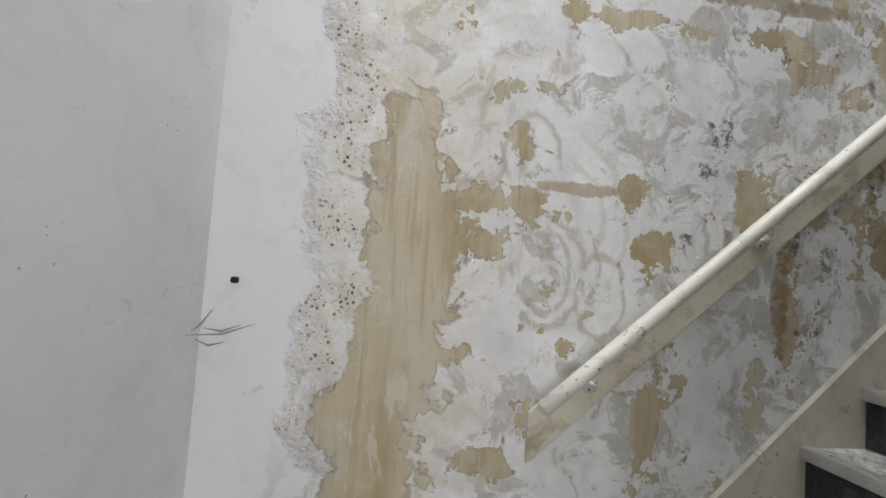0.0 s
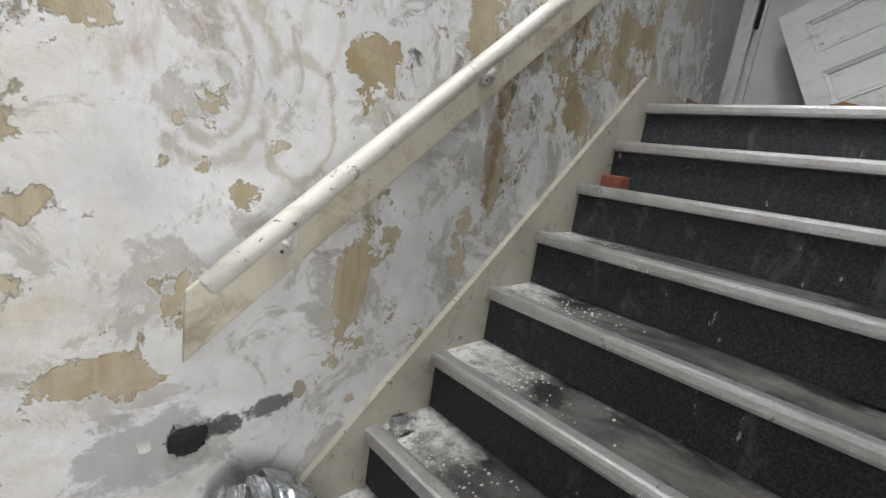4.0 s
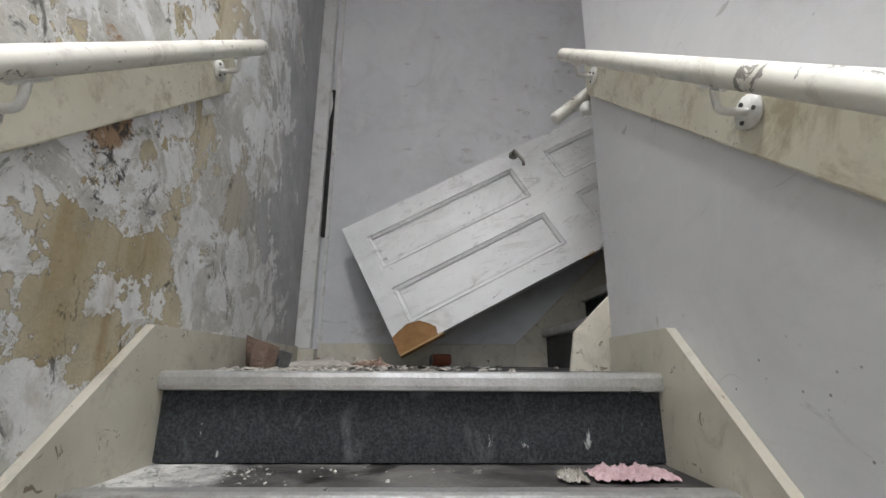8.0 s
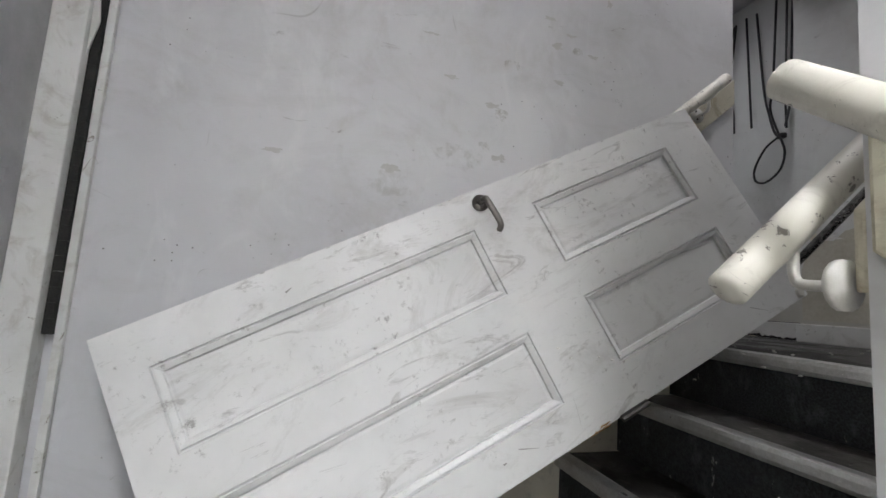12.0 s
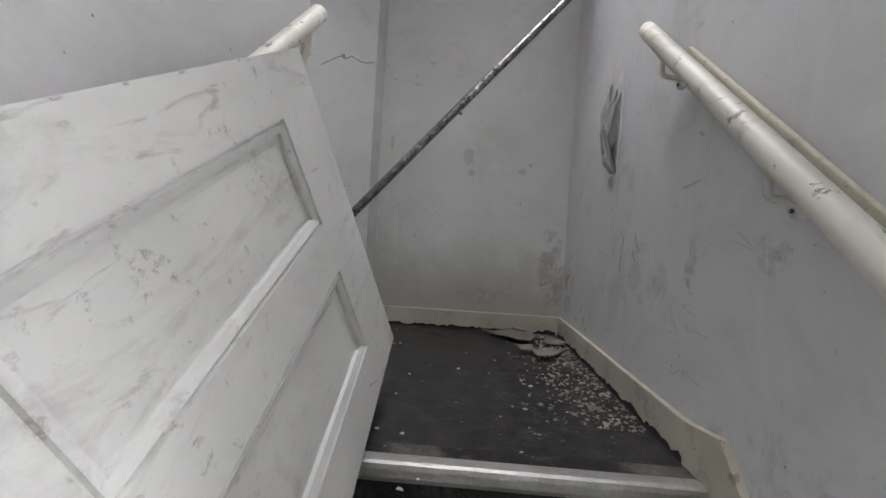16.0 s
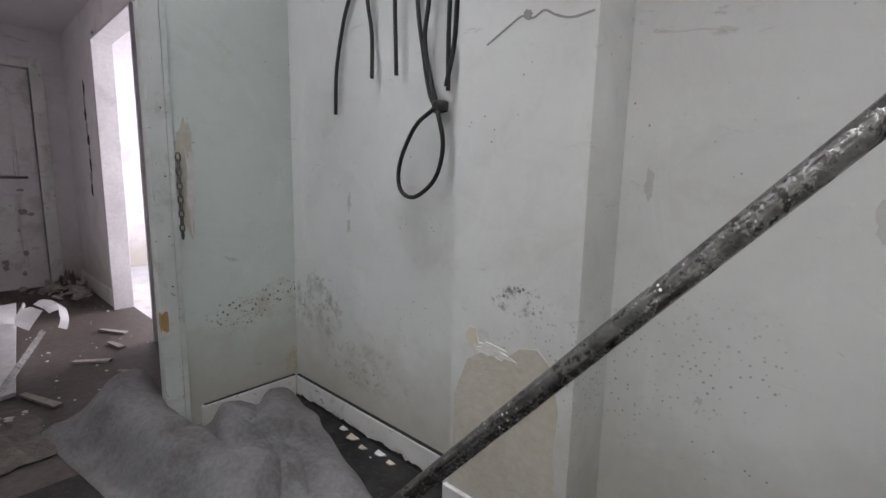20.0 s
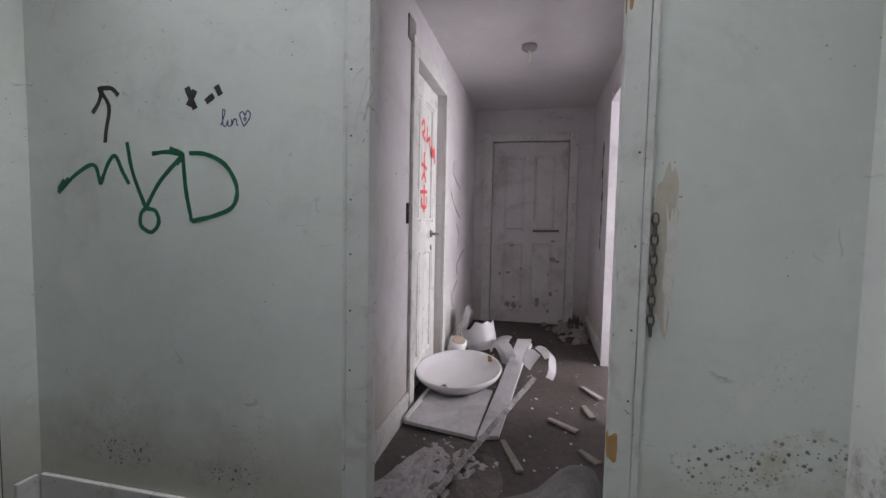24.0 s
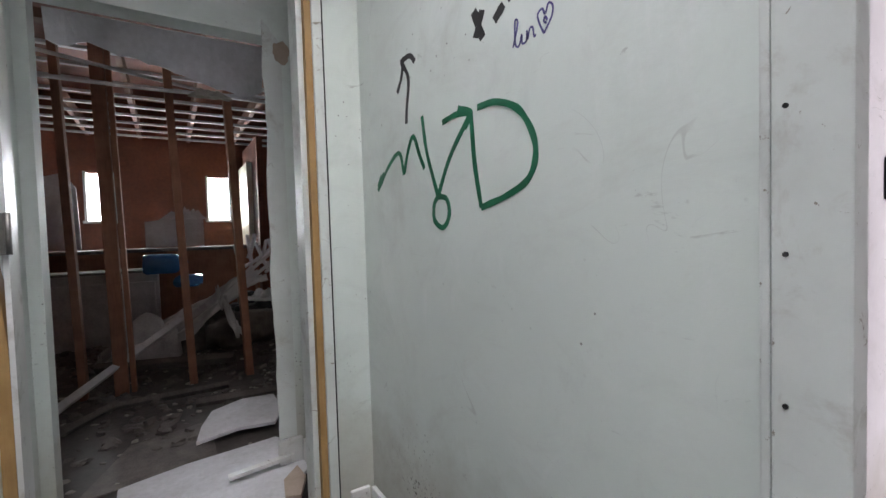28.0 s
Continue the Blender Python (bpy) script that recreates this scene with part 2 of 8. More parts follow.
    for cx, cz, rx, rz in ((1.17, 1.28, 0.17, 0.20), (1.10, 1.74, 0.13, 0.14)):
        rim_at = n.ramp(n.math("ABSOLUTE", n.math("SUBTRACT", disc(cx, cz, rx, rz)[1], 1.0)), 0.30, 0.0)
        patches = n.math("MAXIMUM", patches, n.math("MULTIPLY", rim_at, n.ramp(n.noise(3.7, 3, 0.5), 0.46, 0.58, 0.0, 0.62)))
    sound = n.math("MAXIMUM", disc(0.96, 0.96, 0.20, 0.24)[0], disc(1.13, 0.50, 0.20, 0.16)[0])
    ragged = n.math("ADD", n.math("MULTIPLY", n.math("SUBTRACT", edge, 0.5), 1.5), n.math("MULTIPLY", n.math("SUBTRACT", n.noise(26, 6, 0.7, distort=0.4), 0.5), 0.35))
    lift = n.math("ADD", n.math("MULTIPLY", n.ramp(patches, 0.0, 0.75), 0.17), ragged)
    lift = n.math("ADD", lift, n.math("SUBTRACT", n.ramp(x, 1.3, 2.2, -0.01, 0.055), n.math("MULTIPLY", sound, 0.25)))
    zone = n.ramp(xs, 0.66, 0.70)
    peeled = n.math("MULTIPLY", n.ramp(lift, 0.115, 0.127), zone)
    streak_band = n.math("MULTIPLY", streak_band, n.ramp(n.math("ADD", z, n.math("MULTIPLY", flake_a, 1.2)), 2.42, 2.36))
    bare = n.math("MAXIMUM", peeled, streak_band)
    # paint coats, greyer where the damp has dulled them
    white = n.mix(n.ramp(n.noise(6, 7, 0.65), 0.35, 0.65), (0.84, 0.84, 0.83), (0.69, 0.69, 0.685))
    grey = n.mix(n.ramp(n.noise(16, 7, 0.75), 0.35, 0.65), (0.62, 0.605, 0.57), (0.43, 0.42, 0.39))
    dull = n.math("ADD", n.noise(5.5, 9, 0.72, distort=0.8), n.math("ADD", n.ramp(x, 1.2, 2.0, -0.045, 0.015), n.math("MULTIPLY", n.math("MAXIMUM", disc(1.11, 0.88, 0.13, 0.17)[0], disc(1.48, 0.78, 0.1, 0.1)[0]), 0.22)))
    coat = n.mix(n.ramp(dull, 0.50, 0.545), white, grey)
    # faint trowel rings and ochre wash in the old filler
    swirl = n.ramp(n.math("SINE", n.math("MULTIPLY", n.math("ADD", disc(1.15, 1.45, 0.2, 0.24)[1], n.math("MULTIPLY", warp_b, 0.7)), 15)), 0.45, 0.95)
    coat = n.mix(n.math("MULTIPLY", n.math("MULTIPLY", swirl, n.ramp(n.noise(4.4, 4, 0.6), 0.42, 0.6)), n.ramp(x, 1.9, 1.5, 0.0, 0.4)), coat, (0.55, 0.51, 0.41))
    # arcs left by a scraper
    for cx, cz, rx, rz in ((1.17, 1.29, 0.085, 0.125), (1.17, 1.29, 0.13, 0.17), (1.11, 1.66, 0.09, 0.12), (1.36, 1.22, 0.08, 0.13)):
        arc = n.ramp(n.math("ABSOLUTE", n.math("SUBTRACT", n.math("ADD", disc(cx, cz, rx, rz)[1], n.math("MULTIPLY", n.math("SUBTRACT", flake_b, 0.5), 0.7)), 1.0)), 0.12, 0.03)
        coat = n.mix(n.math("MULTIPLY", n.math("MULTIPLY", arc, n.ramp(n.noise(5.3, 4, 0.6), 0.42, 0.52)), 0.7), coat, (0.46, 0.42, 0.33))
    # tan wash that has seeped past the edge of the bare streak
    wash = n.math("MULTIPLY", n.ramp(n.math("ADD", x, n.math("MULTIPLY", n.math("SUBTRACT", warp, 0.5), 0.8)), 1.08, 0.86), n.ramp(n.noise(9, 7, 0.7), 0.40, 0.60))
    coat = n.mix(n.math("MULTIPLY", wash, 0.6), coat, (0.60, 0.53, 0.38))
    # thin skins of paint left hanging inside the streak
    skin = n.math("MULTIPLY", n.ramp(n.noise(7.5, 8, 0.72, n.stretch(1.5, 1.0, 0.45), 0.6), 0.535, 0.56), n.ramp(n.noise(2.6, 3, 0.5), 0.45, 0.55))
    plaster = n.mix(n.math("MULTIPLY", skin, n.ramp(x, 1.2, 0.9, 0.0, 0.55)), plaster, (0.68, 0.655, 0.58))
    runs = n.ramp(n.noise(14, 5, 0.6, n.stretch(2.0, 1.0, 0.12)), 0.52, 0.64)
    plaster = n.mix(n.math("MULTIPLY", runs, 0.45), plaster, (0.33, 0.245, 0.115))
    colour = n.mix(bare, coat, plaster)
    # pale and dark lips where paint has just lifted
    rim = n.ramp(n.math("ABSOLUTE", n.math("SUBTRACT", lift, 0.105)), 0.012, 0.003)
    colour = n.mix(n.math("MULTIPLY", n.math("MULTIPLY", rim, n.math("SUBTRACT", zone, streak_band, True)), 0.6), colour, (0.86, 0.86, 0.85))
    lip = n.math("MULTIPLY", n.ramp(n.math("ABSOLUTE", n.math("SUBTRACT", lift, 0.124)), 0.006, 0.001), n.math("MULTIPLY", zone, n.ramp(x, 1.2, 2.2, 0.25, 0.6)))
    colour = n.mix(n.math("MULTIPLY", lip, n.math("SUBTRACT", 1.0, streak_band)), colour, (0.22, 0.18, 0.12))
    smooth = n.ramp(xd, 0.50, 0.44)
    colour = n.mix(smooth, colour, n.mix(wide, (0.72, 0.72, 0.73), (0.81, 0.81, 0.82)))
    # tide lines of damp low on the smooth part
    ring = n.math("ADD", n.math("ADD", x, n.math("MULTIPLY", z, -0.35)), n.math("MULTIPLY", warp, 0.7))
    tide = n.ramp(n.math("ABSOLUTE", n.math("SINE", n.math("MULTIPLY", ring, 30))), 0.5, 1.0)
    low = n.math("MULTIPLY", n.ramp(z, 0.85, 0.45), n.ramp(x, 0.30, 0.42))
    low = n.math("MULTIPLY", low, n.ramp(xs, 0.62, 0.54))
    colour = n.mix(n.math("MULTIPLY", n.math("ADD", n.math("MULTIPLY", tide, 0.5), 0.22), low), colour, (0.37, 0.355, 0.34))
    # mould specks along the edge of the smooth paint
    specks = n.math("MAXIMUM", n.ramp(n.voronoi(48), 0.30, 0.18), n.ramp(n.voronoi(95), 0.26, 0.16))
    speck_band = n.math("MULTIPLY", n.ramp(xd, 0.43, 0.48), n.ramp(xs, n.math("ADD", left, 0.01), n.math("SUBTRACT", left, 0.04)))
    speck_band = n.math("MULTIPLY", speck_band, n.ramp(n.noise(9, 4, 0.6), 0.44, 0.54))
    colour = n.mix(n.math("MULTIPLY", specks, speck_band), colour, (0.07, 0.06, 0.055))
    # grey bloom and black mould further up the stairs
    bloom = n.ramp(n.noise(7, 8, 0.72, distort=0.4), 0.52, 0.66)
    colour = n.mix(n.math("MULTIPLY", bloom, n.ramp(x, 0.9, 2.2, 0.1, 0.28)), colour, (0.23, 0.22, 0.2))
    mould = n.ramp(n.noise(8.5, 9, 0.78, n.stretch(1.2, 1.0, 0.8), 0.8), n.ramp(x, 1.8, 2.3, 0.60, 0.575), n.ramp(x, 1.8, 2.3, 0.66, 0.64))
    colour = n.mix(n.math("MULTIPLY", mould, n.ramp(x, 0.9, 1.9, 0.25, 0.85)), colour, (0.055, 0.05, 0.042))
    peppered = n.math("MULTIPLY", n.math("MAXIMUM", n.ramp(n.math("ADD", n.voronoi(85), n.math("MULTIPLY", flake_b, 0.4)), 0.40, 0.28), n.ramp(n.noise(38, 5, 0.75), 0.64, 0.68)), n.ramp(n.noise(4.2, 5, 0.65), 0.5, 0.6))
    colour = n.mix(n.math("MULTIPLY", peppered, n.ramp(x, 1.4, 2.0, 0.0, 0.85)), colour, (0.06, 0.052, 0.045))
    lilac = n.math("MULTIPLY", n.ramp(n.noise(7, 6, 0.7), 0.42, 0.62), n.math("MULTIPLY", n.ramp(xd, 0.42, 0.47), n.ramp(xs, 0.60, 0.54)))
    colour = n.mix(n.math("MULTIPLY", lilac, 0.4), colour, (0.50, 0.48, 0.47))
    brown = n.ramp(n.noise(2.8, 6, 0.65, n.stretch(2.2, 1.0, 0.7), 0.5), 0.60, 0.72)
    colour = n.mix(n.math("MULTIPLY", brown, n.math("MULTIPLY", zone, 0.6)), colour, (0.29, 0.185, 0.075))
    # mould, rust-brown stains and soot where the damp and a burnt pipe have marked the wall
    for c, cz, rx, rz, size, strength, tint in (
            (1.95, 2.27, 0.55, 0.045, 9, 0.7, (0.27, 0.19, 0.10)), (1.28, 1.56, 0.26, 0.03, 9, 0.7, (0.36, 0.27, 0.14)), (2.0, 1.26, 0.05, 0.26, 9, 0.7, (0.24, 0.15, 0.06)), (2.70, 2.12, 0.10, 0.17, 8, 0.85, (0.33, 0.17, 0.05)),
            (2.72, 2.02, 0.08, 0.17, 30, 0.95, (0.035, 0.03, 0.024)), (1.76, 1.79, 0.06, 0.08, 22, 0.9, (0.05, 0.045, 0.04)), (1.72, 1.68, 0.05, 0.07, 22, 0.85, (0.06, 0.05, 0.045)), (1.65, 1.41, 0.04, 0.05, 24, 0.85, (0.06, 0.05, 0.045)), (2.36, 1.69, 0.05, 0.10, 24, 0.85, (0.05, 0.045, 0.04)), (2.19, 1.40, 0.06, 0.06, 21, 0.75, (0.16, 0.15, 0.14)), (2.31, 1.55, 0.05, 0.05, 21, 0.75, (0.16, 0.15, 0.14)), (2.13, 1.56, 0.09, 0.09, 8, 0.8, (0.34, 0.25, 0.13)), (2.48, 1.76, 0.03, 0.14, 22, 0.8, (0.12, 0.08, 0.04)), (2.05, 1.55, 0.03, 0.2, 22, 0.7, (0.08, 0.07, 0.06)),
            (1.09, 0.52, 0.20, 0.13, 12, 0.7, (0.36, 0.35, 0.34)), (1.15, 0.52, 0.055, 0.05, 20, 1.0, (0.012, 0.012, 0.012)), (1.215, 0.525, 0.08, 0.04, 16, 0.9, (0.06, 0.055, 0.05)), (1.335, 0.545, 0.085, 0.038, 16, 0.85, (0.09, 0.085, 0.08))):
        colour = n.mix(n.math("MULTIPLY", n.spot(x, z, c, cz, rx, rz, size, 0.08, 0.62, 0.13 if size > 20 else 0.3), strength), colour, tint)
    # the upper end of the wall keeps its dull grey coat
    up = n.ramp(n.math("ADD", x, n.math("MULTIPLY", n.math("SUBTRACT", edge, 0.5), 4.0)), 3.76, 3.79)
    colour = n.mix(up, colour, n.mix(n.ramp(warp_b, 0.3, 0.7), (0.36, 0.36, 0.365), (0.50, 0.50, 0.505)))
    height = n.math("ADD", n.math("MULTIPLY", n.math("SUBTRACT", 1.0, bare), 0.8), n.math("MULTIPLY", flake_b, 0.8))
    height = n.math("ADD", height, n.math("MULTIPLY", n.noise(60, 5, 0.65), 0.3))
    n.bump(n.math("MULTIPLY", height, n.ramp(smooth, 0.0, 1.0, 1.0, 0.15)), 0.75, 0.009)
    return n.done(colour, n.ramp(edge, 0.4, 0.6, 0.55, 0.85))


def lino_floor(name, flake_low, flake_high, dust=0.5, heap_y=None, drift=False):
    """Dark sheet flooring under dust and trodden plaster."""
    n = Nodes(name)
    base = n.mix(n.ramp(n.noise(14, 5, 0.6), 0.35, 0.65), (0.012, 0.012, 0.0125), (0.032, 0.03, 0.029))
    grime = n.ramp(n.noise(2.4, 7, 0.65, distort=0.4), 0.42, 0.68)
    colour = n.mix(n.math("MULTIPLY", grime, dust), base, (0.17, 0.16, 0.15))
    crumbs = n.ramp(n.noise(30, 8, 0.7), flake_high, flake_high + 0.03)
    patch = n.ramp(n.noise(3.1, 8, 0.68, distort=0.3), flake_low, flake_low + 0.1)
    cover = n.math("MULTIPLY", crumbs, patch)
    if heap_y is not None:
        ax = n.axes()
        wob = n.math("SUBTRACT", n.noise(3.2, 6, 0.65, distort=0.3), 0.5)
        wx, wy = n.math("ADD", ax[0], n.math("MULTIPLY", wob, 0.55)), n.math("ADD", ax[1], n.math("MULTIPLY", wob, 0.5))
        # thick along the damp wall and the side wall, swept bare in the middle, grey dust towards the door
        heap = n.math("MAXIMUM", n.ramp(wy, heap_y + 0.12, heap_y + 0.46), n.math("MULTIPLY", n.ramp(wx, 0.82, 0.42), n.ramp(ax[1], heap_y - 1.0, heap_y - 0.2)))
        near = n.ramp(heap, 0.0, 0.25)
        dusty = n.math("MULTIPLY", n.ramp(wy, heap_y - 0.10, heap_y - 0.20), n.ramp(wx, 0.66, 0.76))
        soft = n.ramp(n.noise(5, 6, 0.6), 0.3, 0.65, 0.35, 1.0)
        colour = n.mix(n.math("MULTIPLY", dusty, n.math("MULTIPLY", soft, 0.75)), colour, (0.24, 0.24, 0.235))
        thick = n.ramp(n.math("ADD", n.noise(10, 8, 0.68, distort=0.4), n.math("MULTIPLY", heap, 0.075)), 0.56, 0.58)
        cover = n.math("MULTIPLY", n.math("MAXIMUM", thick, n.math("MULTIPLY", cover, 0.35)), near)
        powder = n.ramp(n.noise(16, 8, 0.75), 0.42, 0.62)
        colour = n.mix(n.math("MULTIPLY", n.math("MULTIPLY", near, powder), n.ramp(heap, 0.3, 1.0, 0.25, 0.6)), colour, (0.24, 0.22, 0.19))
        brown = n.math("MULTIPLY", n.ramp(wx, 1.22, 1.32), n.ramp(n.noise(20, 6, 0.7), 0.42, 0.56))
        colour = n.mix(n.math("MULTIPLY", brown, 0.8), colour, (0.16, 0.135, 0.105))
        tan = n.ramp(n.noise(7, 3, 0.6), 0.55, 0.62)
        colour = n.mix(cover, colour, n.mix(tan, (0.54, 0.525, 0.49), (0.40, 0.35, 0.27)))
    else:
        colour = n.mix(cover, colour, (0.55, 0.53, 0.48))
    fine = n.ramp(n.voronoi(130), 0.13, 0.06)
    colour = n.mix(n.math("MULTIPLY", fine, 0.6), colour, (0.5, 0.48, 0.45))
    if drift:
        foot = n.ramp(n.noise(6, 8, 0.74, n.stretch(1.0, 0.5, 1.0), 0.7), 0.44, 0.62)
        colour = n.mix(n.math("MULTIPLY", foot, 0.75), colour, (0.15, 0.142, 0.13))
        wet = n.ramp(n.noise(2.3, 5, 0.6, distort=0.5), 0.58, 0.63)
        colour = n.mix(n.math("MULTIPLY", wet, 0.85), colour, (0.012, 0.011, 0.01))
        bits = n.ramp(n.noise(55, 5, 0.75), 0.66, 0.70)
        colour = n.mix(n.math("MULTIPLY", bits, 0.8), colour, (0.45, 0.43, 0.4))
        heap = n.ramp(n.math("ADD", n.axes()[1], n.math("MULTIPLY", n.noise(5, 7, 0.7, distort=0.4), 0.75)), 2.08, 2.32)
        colour = n.mix(n.math("MULTIPLY", heap, n.ramp(n.noise(26, 6, 0.7), 0.40, 0.52, 0.35, 0.95)), colour, (0.56, 0.55, 0.52))
    n.put(n.bsdf.inputs["Specular IOR Level"], 0.14)
    n.bump(n.math("ADD", crumbs, n.noise(40, 4, 0.6)), 0.3, 0.006)
    return n.done(colour, n.ramp(grime, 0.2, 0.8, 0.35, 0.75))


M = {}
M["peel"] = peeling_wall("peeling_painted_plaster")
BLACK_MOULD, GREY_DAMP, TAN_DAMP = (0.06, 0.052, 0.045), (0.33, 0.32, 0.29), (0.42, 0.37, 0.28)
M["white"] = wall_paint("old_white_emulsion", (0.70, 0.70, 0.71), (0.60, 0.60, 0.62), 0.22, scuffs=0.4)
M["landing_white"] = wall_paint("scuffed_white_emulsion", (0.66, 0.66, 0.67), (0.56, 0.56, 0.575), 0.3, scuffs=0.7,
                                spots=((1, 0.784, 3.107, 0.035, 0.03, 30, 0.9, GREY_DAMP), (1, 0.842, 2.974, 0.03, 0.03, 24, 0.9, GREY_DAMP), (1, 0.93, 2.93, 0.12, 0.06, 18, 0.45, GREY_DAMP), (1, 1.15, 2.80, 0.16, 0.05, 18, 0.4, GREY_DAMP), (1, 0.287, 3.254, 0.02, 0.03, 40, 0.95, BLACK_MOULD),
                                       (1, 0.75, 3.30, 0.05, 0.03, 30, 0.8, GREY_DAMP), (1, 0.48, 3.42, 0.03, 0.02, 30, 0.8, GREY_DAMP), (1, 1.72, 1.78, 0.16, 0.1, 12, 0.6, GREY_DAMP), (1, 0.9, 2.0, 0.3, 0.08, 12, 0.5, GREY_DAMP)))
M["head_white"] = wall_paint("stair_head_emulsion", (0.67, 0.67, 0.675), (0.57, 0.57, 0.58), 0.3, scuffs=0.75,
                             spots=((1, -1.40, 2.62, 0.22, 0.26, 10, 0.75, GREY_DAMP), (1, -1.30, 2.58, 0.13, 0.13, 16, 0.9, BLACK_MOULD), (1, -1.05, 2.52, 0.18, 0.07, 18, 0.8, BLACK_MOULD), (1, -0.4, 2.75, 0.25, 0.12, 12, 0.45, GREY_DAMP), (1, 0.2, 2.4, 0.3, 0.15, 12, 0.5, GREY_DAMP), (1, 0.183, 2.84, 0.07, 0.06, 12, 0.85, GREY_DAMP), (1, -0.1, 2.8, 0.04, 0.08, 16, 0.8, GREY_DAMP), (1, -0.62, 3.0, 0.16, 0.3, 8, 0.4, GREY_DAMP)))
M["upper_white"] = wall_paint("damp_white_emulsion", (0.68, 0.69, 0.67), (0.58, 0.59, 0.57), 0.25, scuffs=0.5, floor_z=2.34, pepper=((0, 4.53, 3.06, 0.10, 0.05, 48),),
                              spots=((0, 3.36, 2.70, 0.10, 0.30, 12, 0.7, GREY_DAMP), (0, 3.37, 2.60, 0.07, 0.16, 20, 0.85, BLACK_MOULD), (0, 4.53, 3.06, 0.08, 0.05, 26, 0.9, BLACK_MOULD), (0, 4.63, 2.90, 0.12, 0.08, 9, 0.6, TAN_DAMP),
                                     (0, 5.60, 2.80, 0.24, 0.17, 13, 0.75, GREY_DAMP), (0, 5.25, 2.62, 0.26, 0.13, 15, 0.6, GREY_DAMP), (0, 5.62, 2.84, 0.2, 0.14, 34, 0.8, BLACK_MOULD), (0, 5.35, 2.62, 0.22, 0.1, 34, 0.7, BLACK_MOULD), (0, 3.72, 2.52, 0.25, 0.06, 16, 0.6, GREY_DAMP)))
M["green_white"] = wall_paint("pale_green_emulsion", (0.645, 0.695, 0.65), (0.56, 0.61, 0.57), 0.25, scuffs=0.55, floor_z=2.34, pepper=((1, 0.82, 2.58, 0.17, 0.07, 42), (1, 0.38, 2.55, 0.12, 0.05, 42), (1, -1.09, 2.79, 0.15, 0.08, 42), (1, -1.27, 2.85, 0.12, 0.07, 42)),
                              spots=((1, -1.14, 2.78, 0.18, 0.10, 30, 0.25, BLACK_MOULD), (1, -1.25, 2.83, 0.16, 0.12, 10, 0.6, TAN_DAMP), (1, -1.32, 2.52, 0.06, 0.08, 10, 0.8, (0.4, 0.29, 0.1)), (1, 0.95, 2.6, 0.25, 0.12, 22, 0.3, GREY_DAMP), (1, 0.45, 2.55, 0.25, 0.07, 26, 0.6, GREY_DAMP)))
M["hall_white"] = wall_paint("dirty_hall_emulsion", (0.68, 0.655, 0.67), (0.56, 0.535, 0.55), 0.45, (0.27, 0.23, 0.2), 0.9, 2.34)
M["ceiling"] = wall_paint("ceiling_emulsion", (0.66, 0.64, 0.65), (0.58, 0.555, 0.57), 0.15, scuffs=0.1)


def chipped(name, a, b, chip=(0.13, 0.11, 0.09), amount=0.62, dirt=0.5, rough=0.38):
    """Gloss paint on joinery: yellowed patches, dull grey rubs, and dark chips along worn places."""
    n = Nodes(name)
    coarse = n.noise(5, 6, 0.6)
    colour = n.mix(n.ramp(coarse, 0.35, 0.65), a, b)
    rub = n.ramp(n.noise(9, 7, 0.72, distort=0.7), 0.53, 0.66)
    colour = n.mix(n.math("MULTIPLY", rub, dirt), colour, (0.33, 0.30, 0.26))
    spot = n.ramp(n.noise(22, 6, 0.7, distort=1.0), amount, amount + 0.02)
    colour = n.mix(n.math("MULTIPLY", spot, 0.9), colour, chip)
    scratch = n.hairline(4.0, 1, 0.004)
    colour = n.mix(n.math("MULTIPLY", scratch, 0.7), colour, chip)
    n.bump(n.math("SUBTRACT", coarse, spot), 0.25, 0.004)
    return n.done(colour, n.ramp(rub, 0.0, 1.0, rough, rough + 0.25))


def door_paint(name):
    """White door paint with grey drag smears, scratches and grubby patches."""
    n = Nodes(name)
    colour = n.mix(n.ramp(n.noise(3, 5, 0.6), 0.35, 0.65), (0.69, 0.69, 0.68), (0.60, 0.60, 0.59))
    smear = n.ramp(n.noise(2.6, 8, 0.74, n.stretch(0.8, 1.7, 1.0), 1.6), 0.54, 0.72)
    colour = n.mix(n.math("MULTIPLY", smear, 0.62), colour, (0.34, 0.33, 0.31))
    drag = n.ramp(n.noise(9, 6, 0.7, n.stretch(0.45, 1.6, 1.0), 1.4), 0.60, 0.68)
    colour = n.mix(n.math("MULTIPLY", drag, 0.55), colour, (0.27, 0.26, 0.25))
    dirt = n.math("MULTIPLY", n.ramp(n.noise(30, 7, 0.75), 0.58, 0.68), n.ramp(n.noise(2.1, 3, 0.5), 0.48, 0.6))
    colour = n.mix(n.math("MULTIPLY", dirt, 0.7), colour, (0.17, 0.16, 0.15))
    colour = n.mix(n.math("MULTIPLY", n.hairline(1.3, 1, 0.002), 0.4), colour, (0.2, 0.19, 0.18))
    n.bump(n.noise(9, 5, 0.6), 0.1, 0.004)
    return n.done(colour, n.ramp(smear, 0.0, 1.0, 0.38, 0.6))


